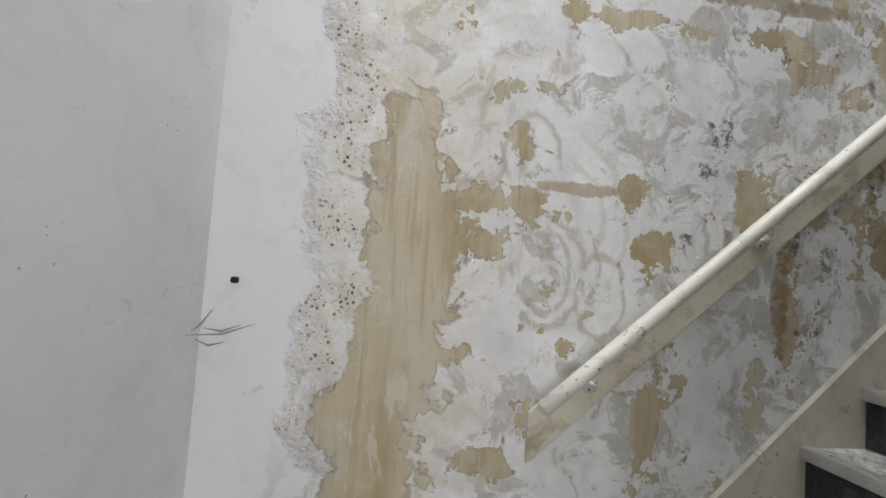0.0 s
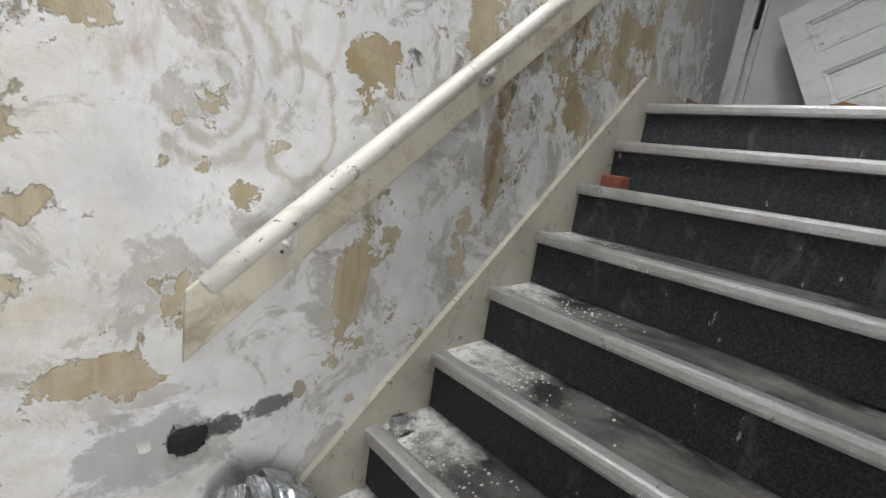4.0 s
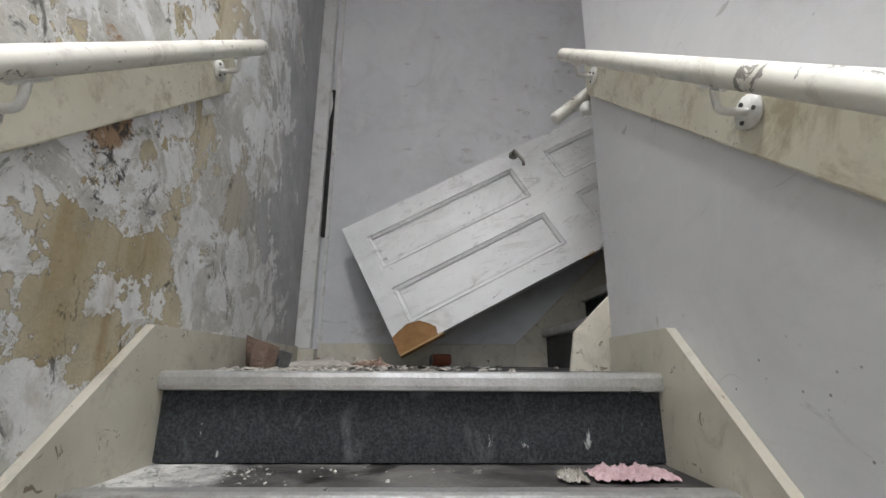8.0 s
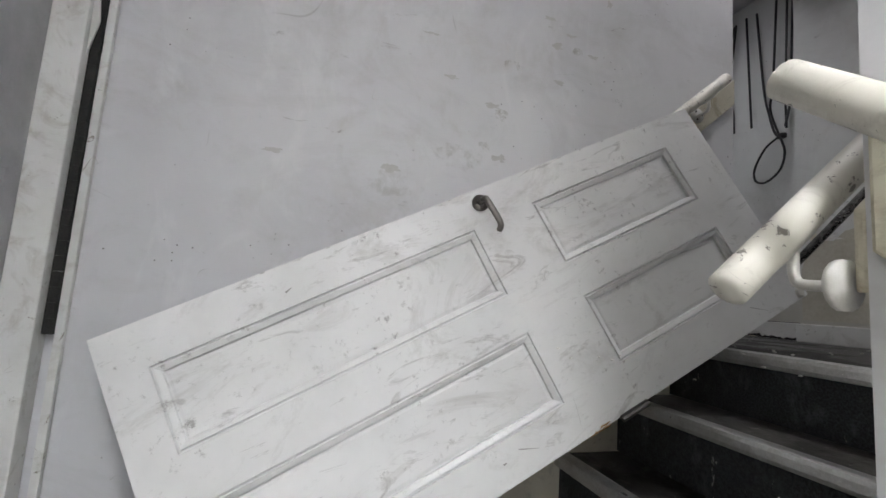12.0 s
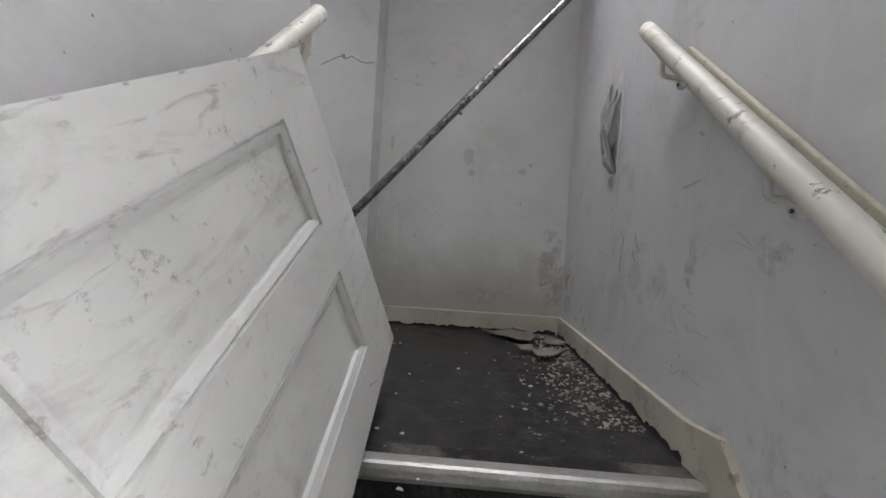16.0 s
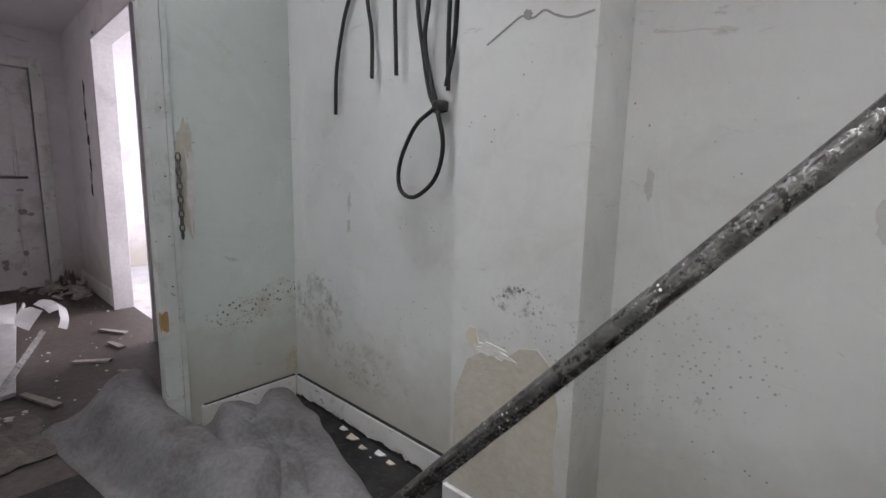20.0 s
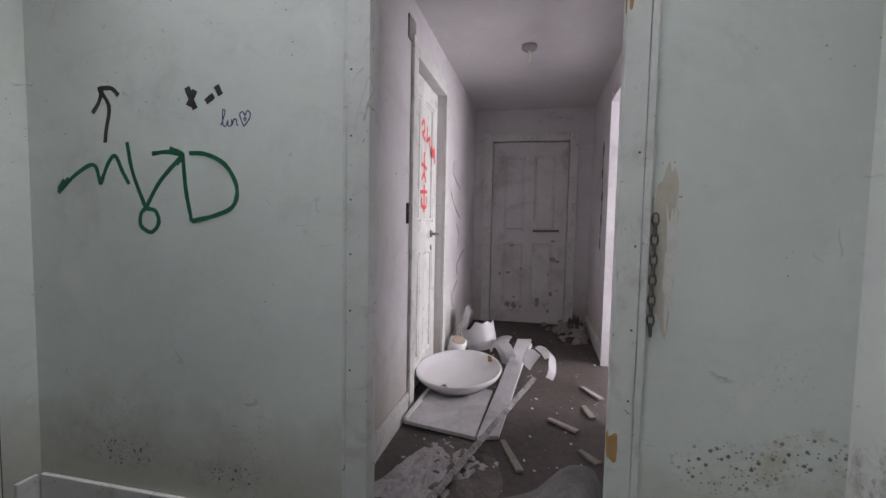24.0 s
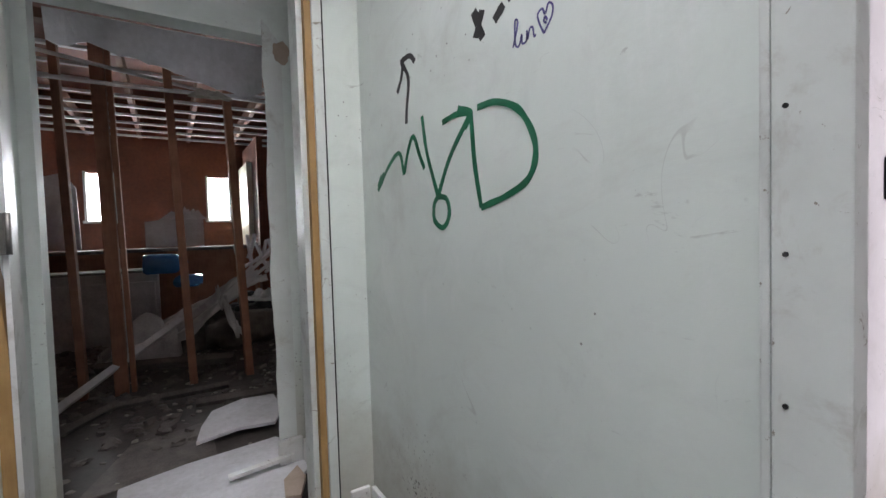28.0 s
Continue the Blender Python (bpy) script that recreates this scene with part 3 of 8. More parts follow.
def stained_board(name):
    """Cream gloss gone brown and grey in blotches, with specks of mould."""
    n = Nodes(name)
    colour = n.mix(n.ramp(n.noise(4, 6, 0.62), 0.35, 0.65), (0.62, 0.585, 0.47), (0.54, 0.505, 0.40))
    blotch = n.ramp(n.noise(6.5, 9, 0.72, distort=0.5), 0.50, 0.64)
    colour = n.mix(n.math("MULTIPLY", blotch, 0.8), colour, (0.30, 0.245, 0.155))
    colour = n.mix(n.math("MULTIPLY", n.ramp(n.noise(19, 7, 0.75), 0.57, 0.68), 0.55), colour, (0.28, 0.25, 0.21))
    specks = n.math("MULTIPLY", n.ramp(n.voronoi(70), 0.22, 0.12), n.ramp(n.noise(5, 4, 0.6), 0.52, 0.6))
    colour = n.mix(n.math("MULTIPLY", specks, 0.7), colour, (0.12, 0.10, 0.08))
    chips = n.ramp(n.noise(30, 6, 0.72, distort=1.0), 0.655, 0.67)
    colour = n.mix(n.math("MULTIPLY", chips, 0.8), colour, (0.70, 0.68, 0.60))
    n.bump(n.math("ADD", n.noise(40, 5, 0.6), chips), 0.25, 0.003)
    return n.done(colour, n.ramp(blotch, 0.0, 1.0, 0.4, 0.7))


M["rail_board"] = stained_board("stained_cream_board")
M["cream"] = chipped("cream_gloss_paint", (0.60, 0.565, 0.45), (0.54, 0.50, 0.39), (0.36, 0.28, 0.17), 0.675, 0.25)
M["cream_skirt"] = chipped("grubby_cream_gloss", (0.58, 0.55, 0.46), (0.48, 0.45, 0.37), (0.17, 0.13, 0.09), 0.64, 0.6)
M["white_gloss"] = chipped("chipped_white_gloss", (0.67, 0.67, 0.65), (0.58, 0.575, 0.55), (0.2, 0.17, 0.14), 0.64, 0.45)
M["jamb"] = chipped("worn_jamb_paint", (0.63, 0.66, 0.63), (0.54, 0.565, 0.535), (0.22, 0.19, 0.15), 0.645, 0.4)
M["door_white"] = door_paint("smudged_door_paint")
M["end_door"] = simple("filthy_door_paint", (0.66, 0.635, 0.64), (0.55, 0.525, 0.525), 3, 0.45, 0.1, dirt=0.6, dirt_colour=(0.14, 0.12, 0.11))
M["rail"] = chipped("worn_cream_rail_paint", (0.70, 0.68, 0.61), (0.62, 0.595, 0.52), (0.16, 0.14, 0.12), 0.612, 0.5, 0.46)
M["tan_plaster"] = simple("damp_tan_plaster", (0.56, 0.515, 0.42), (0.46, 0.415, 0.325), 7, 0.8, 0.2, dirt=0.45, dirt_colour=(0.33, 0.29, 0.22))
M["torn_paper"] = simple("torn_lining_paper", (0.76, 0.75, 0.72), (0.60, 0.585, 0.55), 12, 0.8, 0.2)
M["lino"] = lino_floor("black_lino_with_plaster_dust", 0.40, 0.50, 0.3, 1.45)
M["lino_up"] = lino_floor("dark_brown_lino", 0.60, 0.58, 0.12)
M["tread"] = lino_floor("tread_lino", 0.58, 0.56, 0.55, None, True)
M["hall_floor"] = simple("dusty_hall_flooring", (0.04, 0.031, 0.028), (0.11, 0.092, 0.085), 3, 0.6, 0.2, dirt=0.6, dirt_colour=(0.05, 0.04, 0.035))


def riser_cover():
    """Charcoal flecked stair covering with dusty scuffs and white drips."""
    n = Nodes("charcoal_flecked_covering")
    base = n.mix(n.ramp(n.noise(160, 3, 0.7), 0.4, 0.62), (0.008, 0.009, 0.011), (0.04, 0.044, 0.05))
    scuff = n.ramp(n.noise(9, 7, 0.72, n.stretch(1, 1, 0.5), 0.6), 0.56, 0.74)
    colour = n.mix(n.math("MULTIPLY", scuff, 0.7), base, (0.15, 0.152, 0.155))
    drip = n.ramp(n.noise(26, 5, 0.66, n.stretch(1, 1, 0.4)), 0.66, 0.70)
    colour = n.mix(n.math("MULTIPLY", drip, 0.8), colour, (0.5, 0.49, 0.47))
    n.bump(n.noise(160, 2, 0.5), 0.4, 0.004)
    return n.done(colour, 0.72)


M["riser"] = riser_cover()
M["alu"] = simple("worn_aluminium_nosing", (0.64, 0.64, 0.63), (0.44, 0.43, 0.41), 12, 0.34, 0.2, metal=0.78, dirt=0.5, dirt_colour=(0.3, 0.28, 0.25))

def galvanised():
    """Dull zinc tube with dark corrosion and pale paint spatter."""
    n = Nodes("spattered_galvanised_steel")
    base = n.mix(n.ramp(n.noise(30, 5, 0.6), 0.35, 0.65), (0.15, 0.145, 0.14), (0.40, 0.395, 0.385))
    dark = n.ramp(n.noise(60, 5, 0.7), 0.52, 0.60)
    colour = n.mix(n.math("MULTIPLY", dark, 0.85), base, (0.035, 0.032, 0.03))
    dots = n.math("MULTIPLY", n.ramp(n.voronoi(90), 0.26, 0.17), n.ramp(n.noise(9, 3, 0.6), 0.46, 0.6))
    colour = n.mix(dots, colour, (0.62, 0.61, 0.58))
    n.bump(n.math("ADD", dots, dark), 0.3, 0.003)
    return n.done(colour, n.ramp(dark, 0.0, 1.0, 0.22, 0.5), n.ramp(dots, 0.0, 1.0, 0.95, 0.0))


M["galv"] = galvanised()
M["zinc"] = simple("spattered_galvanised_steel", (0.42, 0.42, 0.41), (0.10, 0.10, 0.10), 26, 0.3, 0.4, metal=0.9, dirt=0.55, dirt_colour=(0.06, 0.055, 0.05))
M["steel"] = simple("dull_steel", (0.27, 0.255, 0.23), (0.19, 0.18, 0.165), 20, 0.35, 0.1, metal=0.9)
M["dark_steel"] = simple("tarnished_steel", (0.10, 0.095, 0.09), (0.16, 0.15, 0.14), 20, 0.4, 0.1, metal=0.8)
M["bracket"] = simple("white_enamelled_metal", (0.72, 0.71, 0.67), (0.62, 0.60, 0.56), 20, 0.35, 0.05, dirt=0.3)
M["wood"] = simple("bare_softwood", (0.42, 0.26, 0.10), (0.30, 0.17, 0.06), 8, 0.65, 0.2, grain=(1, 1, 0.08), dirt=0.3)
M["stud"] = simple("rough_sawn_stud", (0.31, 0.135, 0.075), (0.19, 0.08, 0.045), 8, 0.75, 0.25, grain=(1, 1, 0.08), rnd=0.4)
M["sheathing"] = simple("red_brown_hardboard", (0.22, 0.07, 0.035), (0.12, 0.04, 0.022), 2, 0.7, 0.2, dirt=0.5, dirt_colour=(0.03, 0.015, 0.01))
M["dark_floor"] = simple("gutted_room_floor", (0.03, 0.025, 0.022), (0.075, 0.062, 0.056), 3, 0.8, 0.5, dirt=0.6, dirt_colour=(0.015, 0.013, 0.012))
M["plasterboard"] = simple("broken_plasterboard", (0.62, 0.61, 0.63), (0.47, 0.46, 0.47), 4, 0.8, 0.2, dirt=0.4)
M["board_edge"] = simple("plasterboard_core", (0.42, 0.33, 0.26), (0.33, 0.26, 0.2), 12, 0.85, 0.3)
M["ceramic"] = simple("white_glazed_ceramic", (0.72, 0.71, 0.72), (0.66, 0.65, 0.66), 3, 0.12, 0.02, dirt=0.25, dirt_colour=(0.45, 0.4, 0.35))
M["rubble"] = simple("plaster_crumbs", (0.50, 0.47, 0.42), (0.30, 0.27, 0.23), 30, 0.85, 0.3, rnd=0.5)
M["flake"] = simple("fallen_paint_flakes", (0.66, 0.65, 0.61), (0.50, 0.48, 0.43), 20, 0.7, 0.2, rnd=0.35)
M["dark_rubble"] = simple("charred_debris", (0.06, 0.052, 0.046), (0.17, 0.145, 0.13), 14, 0.85, 0.4)
M["brick"] = simple("red_brick", (0.25, 0.075, 0.04), (0.17, 0.05, 0.03), 30, 0.8, 0.3)
M["foam"] = simple("orange_brown_foam", (0.30, 0.155, 0.055), (0.2, 0.10, 0.035), 22, 0.85, 0.5)
M["fabric"] = simple("grubby_grey_quilt", (0.20, 0.195, 0.195), (0.10, 0.097, 0.093), 6, 0.9, 0.3, dirt=0.6)
M["tarp"] = simple("pale_plastic_dust_sheet", (0.48, 0.45, 0.45), (0.3, 0.28, 0.28), 5, 0.45, 0.3, dirt=0.5)
M["black_bag"] = simple("black_plastic_bags", (0.006, 0.006, 0.007), (0.015, 0.014, 0.015), 9, 0.4, 0.4)


def striped_sheet():
    """Grubby pale sheeting with soft grey stripes along its length."""
    n = Nodes("pale_striped_sheet")
    x, y, _ = n.axes()
    wave = n.math("SINE", n.math("MULTIPLY", n.math("ADD", n.math("MULTIPLY", y, 1.0), n.math("MULTIPLY", x, -0.55)), 75))
    colour = n.mix(n.ramp(wave, -0.2, 0.6), (0.60, 0.57, 0.57), (0.36, 0.34, 0.345))
    colour = n.mix(n.math("MULTIPLY", n.ramp(n.noise(4, 6, 0.7), 0.48, 0.66), 0.6), colour, (0.16, 0.145, 0.14))
    n.bump(n.noise(12, 5, 0.6), 0.4, 0.02)
    return n.done(colour, 0.6)


M["striped"] = striped_sheet()
M["cable"] = simple("black_cable_sheath", (0.012, 0.012, 0.013), (0.025, 0.025, 0.025), 20, 0.5, 0.05)
M["green_spray"] = simple("green_spray_paint", (0.006, 0.10, 0.048), (0.012, 0.16, 0.075), 30, 0.5, 0.05)
M["wrapper_red"] = simple("faded_red_wrapper", (0.30, 0.035, 0.035), (0.5, 0.3, 0.28), 30, 0.5, 0.1)
M["red_spray"] = simple("red_spray_paint", (0.62, 0.03, 0.035), (0.72, 0.09, 0.09), 30, 0.5, 0.05)
M["black_spray"] = simple("black_spray_paint", (0.02, 0.02, 0.02), (0.05, 0.05, 0.05), 30, 0.5, 0.05)
M["blue_pen"] = simple("violet_marker_ink", (0.05, 0.04, 0.16), (0.09, 0.08, 0.22), 30, 0.6, 0.02)
M["blue_plastic"] = simple("clear_blue_plastic", (0.03, 0.14, 0.36), (0.05, 0.2, 0.45), 10, 0.2, 0.05)
M["pink"] = simple("crumpled_pink_tissue", (0.50, 0.36, 0.37), (0.36, 0.24, 0.25), 20, 0.85, 0.2)
M["paper"] = simple("crumpled_printed_wrapper", (0.62, 0.65, 0.68), (0.16, 0.3, 0.5), 24, 0.4, 0.1)
M["leather"] = simple("brown_torn_lining", (0.17, 0.1, 0.065), (0.3, 0.22, 0.17), 10, 0.7, 0.3)
M["hole"] = simple("soot_black_cavity", (0.01, 0.01, 0.01), (0.03, 0.028, 0.026), 20, 0.9, 0.3)
M["pier_plaster"] = simple("grey_tan_plaster", (0.56, 0.54, 0.47), (0.44, 0.41, 0.33), 5, 0.85, 0.3, dirt=0.3, dirt_colour=(0.36, 0.31, 0.21))
M["torn_lino"] = simple("brown_grey_lino_back", (0.13, 0.115, 0.10), (0.22, 0.20, 0.175), 9, 0.85, 0.3, dirt=0.4, dirt_colour=(0.33, 0.31, 0.28))
M["backing"] = simple("exposed_render", (0.46, 0.41, 0.32), (0.34, 0.30, 0.23), 30, 0.85, 0.5)
M["faint"] = simple("faint_grey_smudge", (0.46, 0.455, 0.44), (0.54, 0.535, 0.52), 40, 0.8, 0.05)
M["grime"] = simple("dirt_smear", (0.22, 0.21, 0.2), (0.34, 0.33, 0.32), 30, 0.8, 0.1)


def silver_film():
    n = Nodes("creased_silver_film")
    crease = n.voronoi(11, n.stretch(1.2, 1.2, 0.5), "DISTANCE_TO_EDGE")
    fine = n.noise(17, 4, 0.55, n.stretch(1.3, 1.3, 0.6), 1.0)
    n.bump(n.math("ADD", crease, n.math("MULTIPLY", fine, 0.7)), 0.6, 0.03)
    return n.done(n.mix(n.ramp(fine, 0.3, 0.7), (0.36, 0.37, 0.38), (0.17, 0.175, 0.18)), 0.15, 0.62)


M["silver"] = silver_film()


def clear_glass(name):
    n = Nodes(name)
    n.put(n.bsdf.inputs["Transmission Weight"], 1.0)
    return n.done((0.9, 0.92, 0.92), 0.12)


M["glass"] = clear_glass("window_glass")


# ---- mesh helpers ----
def add_box(bm, x0, x1, y0, y1, z0, z1, bevel=0.0):
    made = bmesh.ops.create_cube(bm, size=1.0)["verts"]
    for v in made:
        v.co = Vector(((x0 + x1) / 2 + v.co.x * (x1 - x0), (y0 + y1) / 2 + v.co.y * (y1 - y0), (z0 + z1) / 2 + v.co.z * (z1 - z0)))
    if bevel:
        bmesh.ops.bevel(bm, geom=list({e for v in made for e in v.link_edges}), offset=bevel, segments=2, affect="EDGES", profile=0.6)
    return made


def box(x0, x1, y0, y1, z0, z1, bevel=0.0):
    bm = bmesh.new()
    add_box(bm, x0, x1, y0, y1, z0, z1, bevel)
    return bm


def mesh_of(name, bm, material, smooth=False):
    data = bpy.data.meshes.new(name)
    bmesh.ops.recalc_face_normals(bm, faces=bm.faces)
    bm.to_mesh(data)
    bm.free()
    data.materials.append(material)
    if smooth:
        for p in data.polygons:
            p.use_smooth = True
    return data


def part(name, bm, material, parent, label="", smooth=False):
    ob = new(name, mesh_of(name, bm, material, smooth))
    ob.parent = parent
    if label:
        tagged(ob, label)
    return ob


def solid(name, bm, material, label, category="", group="", kind="", smooth=False):
    return tagged(new(name, mesh_of(name, bm, material, smooth)), label, category, group, kind)


def empty(name, at, label, category, group="", kind=""):
    ob = new(name)
    ob.location = at
    return tagged(ob, label, category, group, kind)


def under(ob, parent):
    """Parents a mesh that was built in world space."""
    ob.parent = parent
    ob.matrix_parent_inverse = Matrix.Translation(parent.location).inverted()
    return ob


def wpart(name, bm, material, parent, label="", smooth=False):
    """A part whose mesh is in world coordinates."""
    return under(part(name, bm, material, None, label, smooth), parent)


def tube(points, radius, sides=12, caps=True, radii=None):
    """A round bar along points."""
    bm = bmesh.new()
    pts = [Vector(p) for p in points]
    rings = []
    up = Vector((0.13, 0.21, 1)).normalized()
    for i, p in enumerate(pts):
        d = (pts[min(i + 1, len(pts) - 1)] - pts[max(i - 1, 0)]).normalized()
        side = d.cross(up)
        side = side.normalized() if side.length > 1e-4 else Vector((1, 0, 0))
        above = side.cross(d)
        r = radii[i] if radii else radius
        rings.append([bm.verts.new(p + r * (math.cos(a) * side + math.sin(a) * above)) for a in (2 * math.pi * k / sides for k in range(sides))])
    for a, b in zip(rings, rings[1:]):
        for k in range(sides):
            bm.faces.new((a[k], a[(k + 1) % sides], b[(k + 1) % sides], b[k]))
    if caps:
        bm.faces.new(rings[0][::-1])
        bm.faces.new(rings[-1])
    return bm


def smooth_line(points, steps=8):
    """A rounded line through points."""
    p = [Vector(q) for q in points]
    p = [2 * p[0] - p[1], *p, 2 * p[-1] - p[-2]]
    out = []
    for i in range(1, len(p) - 2):
        for s in range(steps):
            t = s / steps
            out.append(0.5 * (2 * p[i] + (p[i + 1] - p[i - 1]) * t + (2 * p[i - 1] - 5 * p[i] + 4 * p[i + 1] - p[i + 2]) * t * t + (3 * p[i] - p[i - 1] - 3 * p[i + 1] + p[i + 2]) * t ** 3))
    return out + [p[-2]]


def slab(outline, thickness, axis=2):
    """A prism over an outline of 3D points, pushed along an axis."""
    bm = bmesh.new()
    push = Vector((0, 0, 0))
    push[axis] = thickness
    a = [bm.verts.new(p) for p in outline]
    b = [bm.verts.new(Vector(p) + push) for p in outline]
    bm.faces.new(a[::-1])
    bm.faces.new(b)
    for i in range(len(a)):
        j = (i + 1) % len(a)
        bm.faces.new((a[i], a[j], b[j], b[i]))
    return bm


def rag(cx, cy, z, rx, ry, height, seed, n=28, fold=3.0, turn=0.0, rim=2.2, base=0.25):
    """A crumpled sheet that lies over the floor, with an uneven outline."""
    bm = bmesh.new()
    off = Vector((seed * 3.7, seed * 1.3, 0))
    rows = []
    for i in range(n + 1):
        row = []
        for j in range(n + 1):
            u, v = 2 * i / n - 1, 2 * j / n - 1
            wob = 1 + 0.28 * noise.noise(Vector((u * 1.3, v * 1.3, seed)))
            k = max(abs(u), abs(v)) or 1
            r = math.hypot(u, v)
            q = k / r if r > 1e-6 else 1
            a, b = u * (0.55 + 0.45 * q) * wob, v * (0.55 + 0.45 * q) * wob
            edge = max(0.0, 1 - max(abs(u), abs(v)) ** rim)
            h = abs(noise.noise(Vector((a * fold, b * fold, 0)) + off)) * 1.5 + 0.35 * abs(noise.noise(Vector((a * fold * 2.7, b * fold * 2.7, 4)) + off))
            zz = z + 0.006 + height * edge ** (0.5 if rim > 3 else 1.0) * (base + h) + 0.012 * abs(noise.noise(Vector((a * 9, b * 9, 2)) + off))
            x, y = a * rx, b * ry
            row.append(bm.verts.new((cx + x * math.cos(turn) - y * math.sin(turn), cy + x * math.sin(turn) + y * math.cos(turn), zz)))
        rows.append(row)
    for i in range(n):
        for j in range(n):
            bm.faces.new((rows[i][j], rows[i + 1][j], rows[i + 1][j + 1], rows[i][j + 1]))
    return bm


def quilt_fold(cx, cy, z, rx, ry, height, seed, turn=0.0, n=44):
    """A thick soft fold: a rounded pillow with slow swells and a few pressed creases."""
    bm = bmesh.new()
    off = Vector((seed * 2.9, seed * 1.7, seed))
    rows = []
    for i in range(n + 1):
        row = []
        for j in range(n + 1):
            u, v = 2 * i / n - 1, 2 * j / n - 1
            a = u * math.sqrt(1 - 0.42 * v * v) * (1 + 0.14 * noise.noise(Vector((v * 1.4, seed, 0))))
            b = v * math.sqrt(1 - 0.42 * u * u) * (1 + 0.14 * noise.noise(Vector((u * 1.4, 0, seed))))
            rim = max(0.0, 1 - max(abs(u), abs(v)) ** 5) ** 0.5
            swell = 0.62 + 0.5 * noise.noise(Vector((a * 1.1, b * 1.1, 0)) + off)
            crease = 0.22 * math.exp(-((noise.noise(Vector((a * 1.3, b * 0.8, 5)) + off)) / 0.06) ** 2)
            zz = z + 0.004 + height * rim * max(0.12, swell - crease) + 0.006 * noise.noise(Vector((a * 6, b * 6, 2)) + off) * rim
            x, y = a * rx, b * ry
            row.append(bm.verts.new((cx + x * math.cos(turn) - y * math.sin(turn), cy + x * math.sin(turn) + y * math.cos(turn), zz)))
        rows.append(row)
    for i in range(n):
        for j in range(n):
            bm.faces.new((rows[i][j], rows[i + 1][j], rows[i + 1][j + 1], rows[i][j + 1]))
    return bm


def cloth_heap(edge, centre, z, ridges, seed, rings=46, around=150):
    """Soft cloth lying inside an outline, raised along ridges (a, b, width, height) and finely wrinkled between them."""
    bm = bmesh.new()
    cx, cy = centre
    polar = sorted((math.atan2(y - cy, x - cx), x, y) for x, y in edge)
    polar = [(polar[-1][0] - 2 * math.pi, *polar[-1][1:])] + polar + [(polar[0][0] + 2 * math.pi, *polar[0][1:])]
    rows = []
    for j in range(around):
        t = -math.pi + 2 * math.pi * j / around
        k = next(i for i in range(len(polar) - 1) if polar[i][0] <= t <= polar[i + 1][0])
        (t0, x0, y0), (t1, x1, y1) = polar[k], polar[k + 1]
        w = (t - t0) / (t1 - t0)
        ex, ey = x0 + (x1 - x0) * w, y0 + (y1 - y0) * w
        wave = 1 + 0.035 * noise.noise(Vector((math.cos(t) * 4, math.sin(t) * 4, seed)))
        row = []
        for i in range(1, rings + 1):
            f = i / rings
            x, y = cx + (ex - cx) * f * wave, cy + (ey - cy) * f * wave
            p = Vector((x, y, seed * 1.7))
            rim = (1 - f ** 7) ** 0.6
            h = 0.034 + 0.014 * noise.noise(p * 3.0)
            for a, b, width, height in ridges:
                a, b = Vector(a), Vector(b)
                q = Vector((x, y))
                u = max(0.0, min(1.0, (q - a).dot(b - a) / (b - a).length_squared))
                d = (q - a.lerp(b, u)).length / (width * (1 + 0.35 * noise.noise(p * 4)))
                h = max(h, 0.025 + 1.15 * height * math.exp(-(d ** 3.4) * 0.4) * (1 + 0.22 * noise.noise(p * 5)))
            bend = Vector((x + 0.09 * noise.noise(p * 3.5), y + 0.09 * noise.noise(p * 3.5 + Vector((7, 0, 0))), seed))
            wrinkle = 0.030 * abs(noise.noise(bend * 6.0)) + 0.014 * abs(noise.noise(bend * 15.0)) + 0.004 * noise.noise(bend * 34.0)
            row.append(bm.verts.new((x, y, z + 0.004 + rim * (h - wrinkle * 1.3))))
        rows.append(row)
    top = bm.verts.new((cx, cy, sum(r[0].co.z for r in rows) / around))
    for a, b in zip(rows, rows[1:] + rows[:1]):
        bm.faces.new((top, a[0], b[0]))
        for i in range(rings - 1):
            bm.faces.new((a[i], a[i + 1], b[i + 1], b[i]))
    return bm


def scatter(count, place, size, thick, seed):
    """Many small flat or lumpy crumbs joined into one mesh; place(r) gives a point, size(r) a width."""
    r = random.Random(seed)
    verts, faces = [], []
    for _ in range(count):
        p, s = Vector(place(r)), size(r)
        turn, tilt = r.uniform(0, 6.3), Euler((r.uniform(-0.3, 0.3), r.uniform(-0.3, 0.3), 0)).to_matrix()
        k = r.randint(4, 7)
        base = len(verts)
        t = s * thick * r.uniform(0.5, 1.5)
        for level in (0, 1):
            for i in range(k):
                a = turn + 6.283 * i / k
                q = s * r.uniform(0.55, 1.1) * (1 - 0.25 * level)
                verts.append(p + tilt @ Vector((q * math.cos(a), q * 0.75 * math.sin(a), t * level + 0.001)))
        faces.append([base + k + i for i in range(k)])
        for i in range(k):
            faces.append([base + i, base + (i + 1) % k, base + k + (i + 1) % k, base + k + i])
    data = bpy.data.meshes.new("crumbs")
    data.from_pydata(verts, [], faces)
    return data


def crumbs(name, count, place, size, thick, seed, material, label):
    data = scatter(count, place, size, thick, seed)
    data.materials.append(material)
    return tagged(new(name, data), label, "debris", kind="stuff")


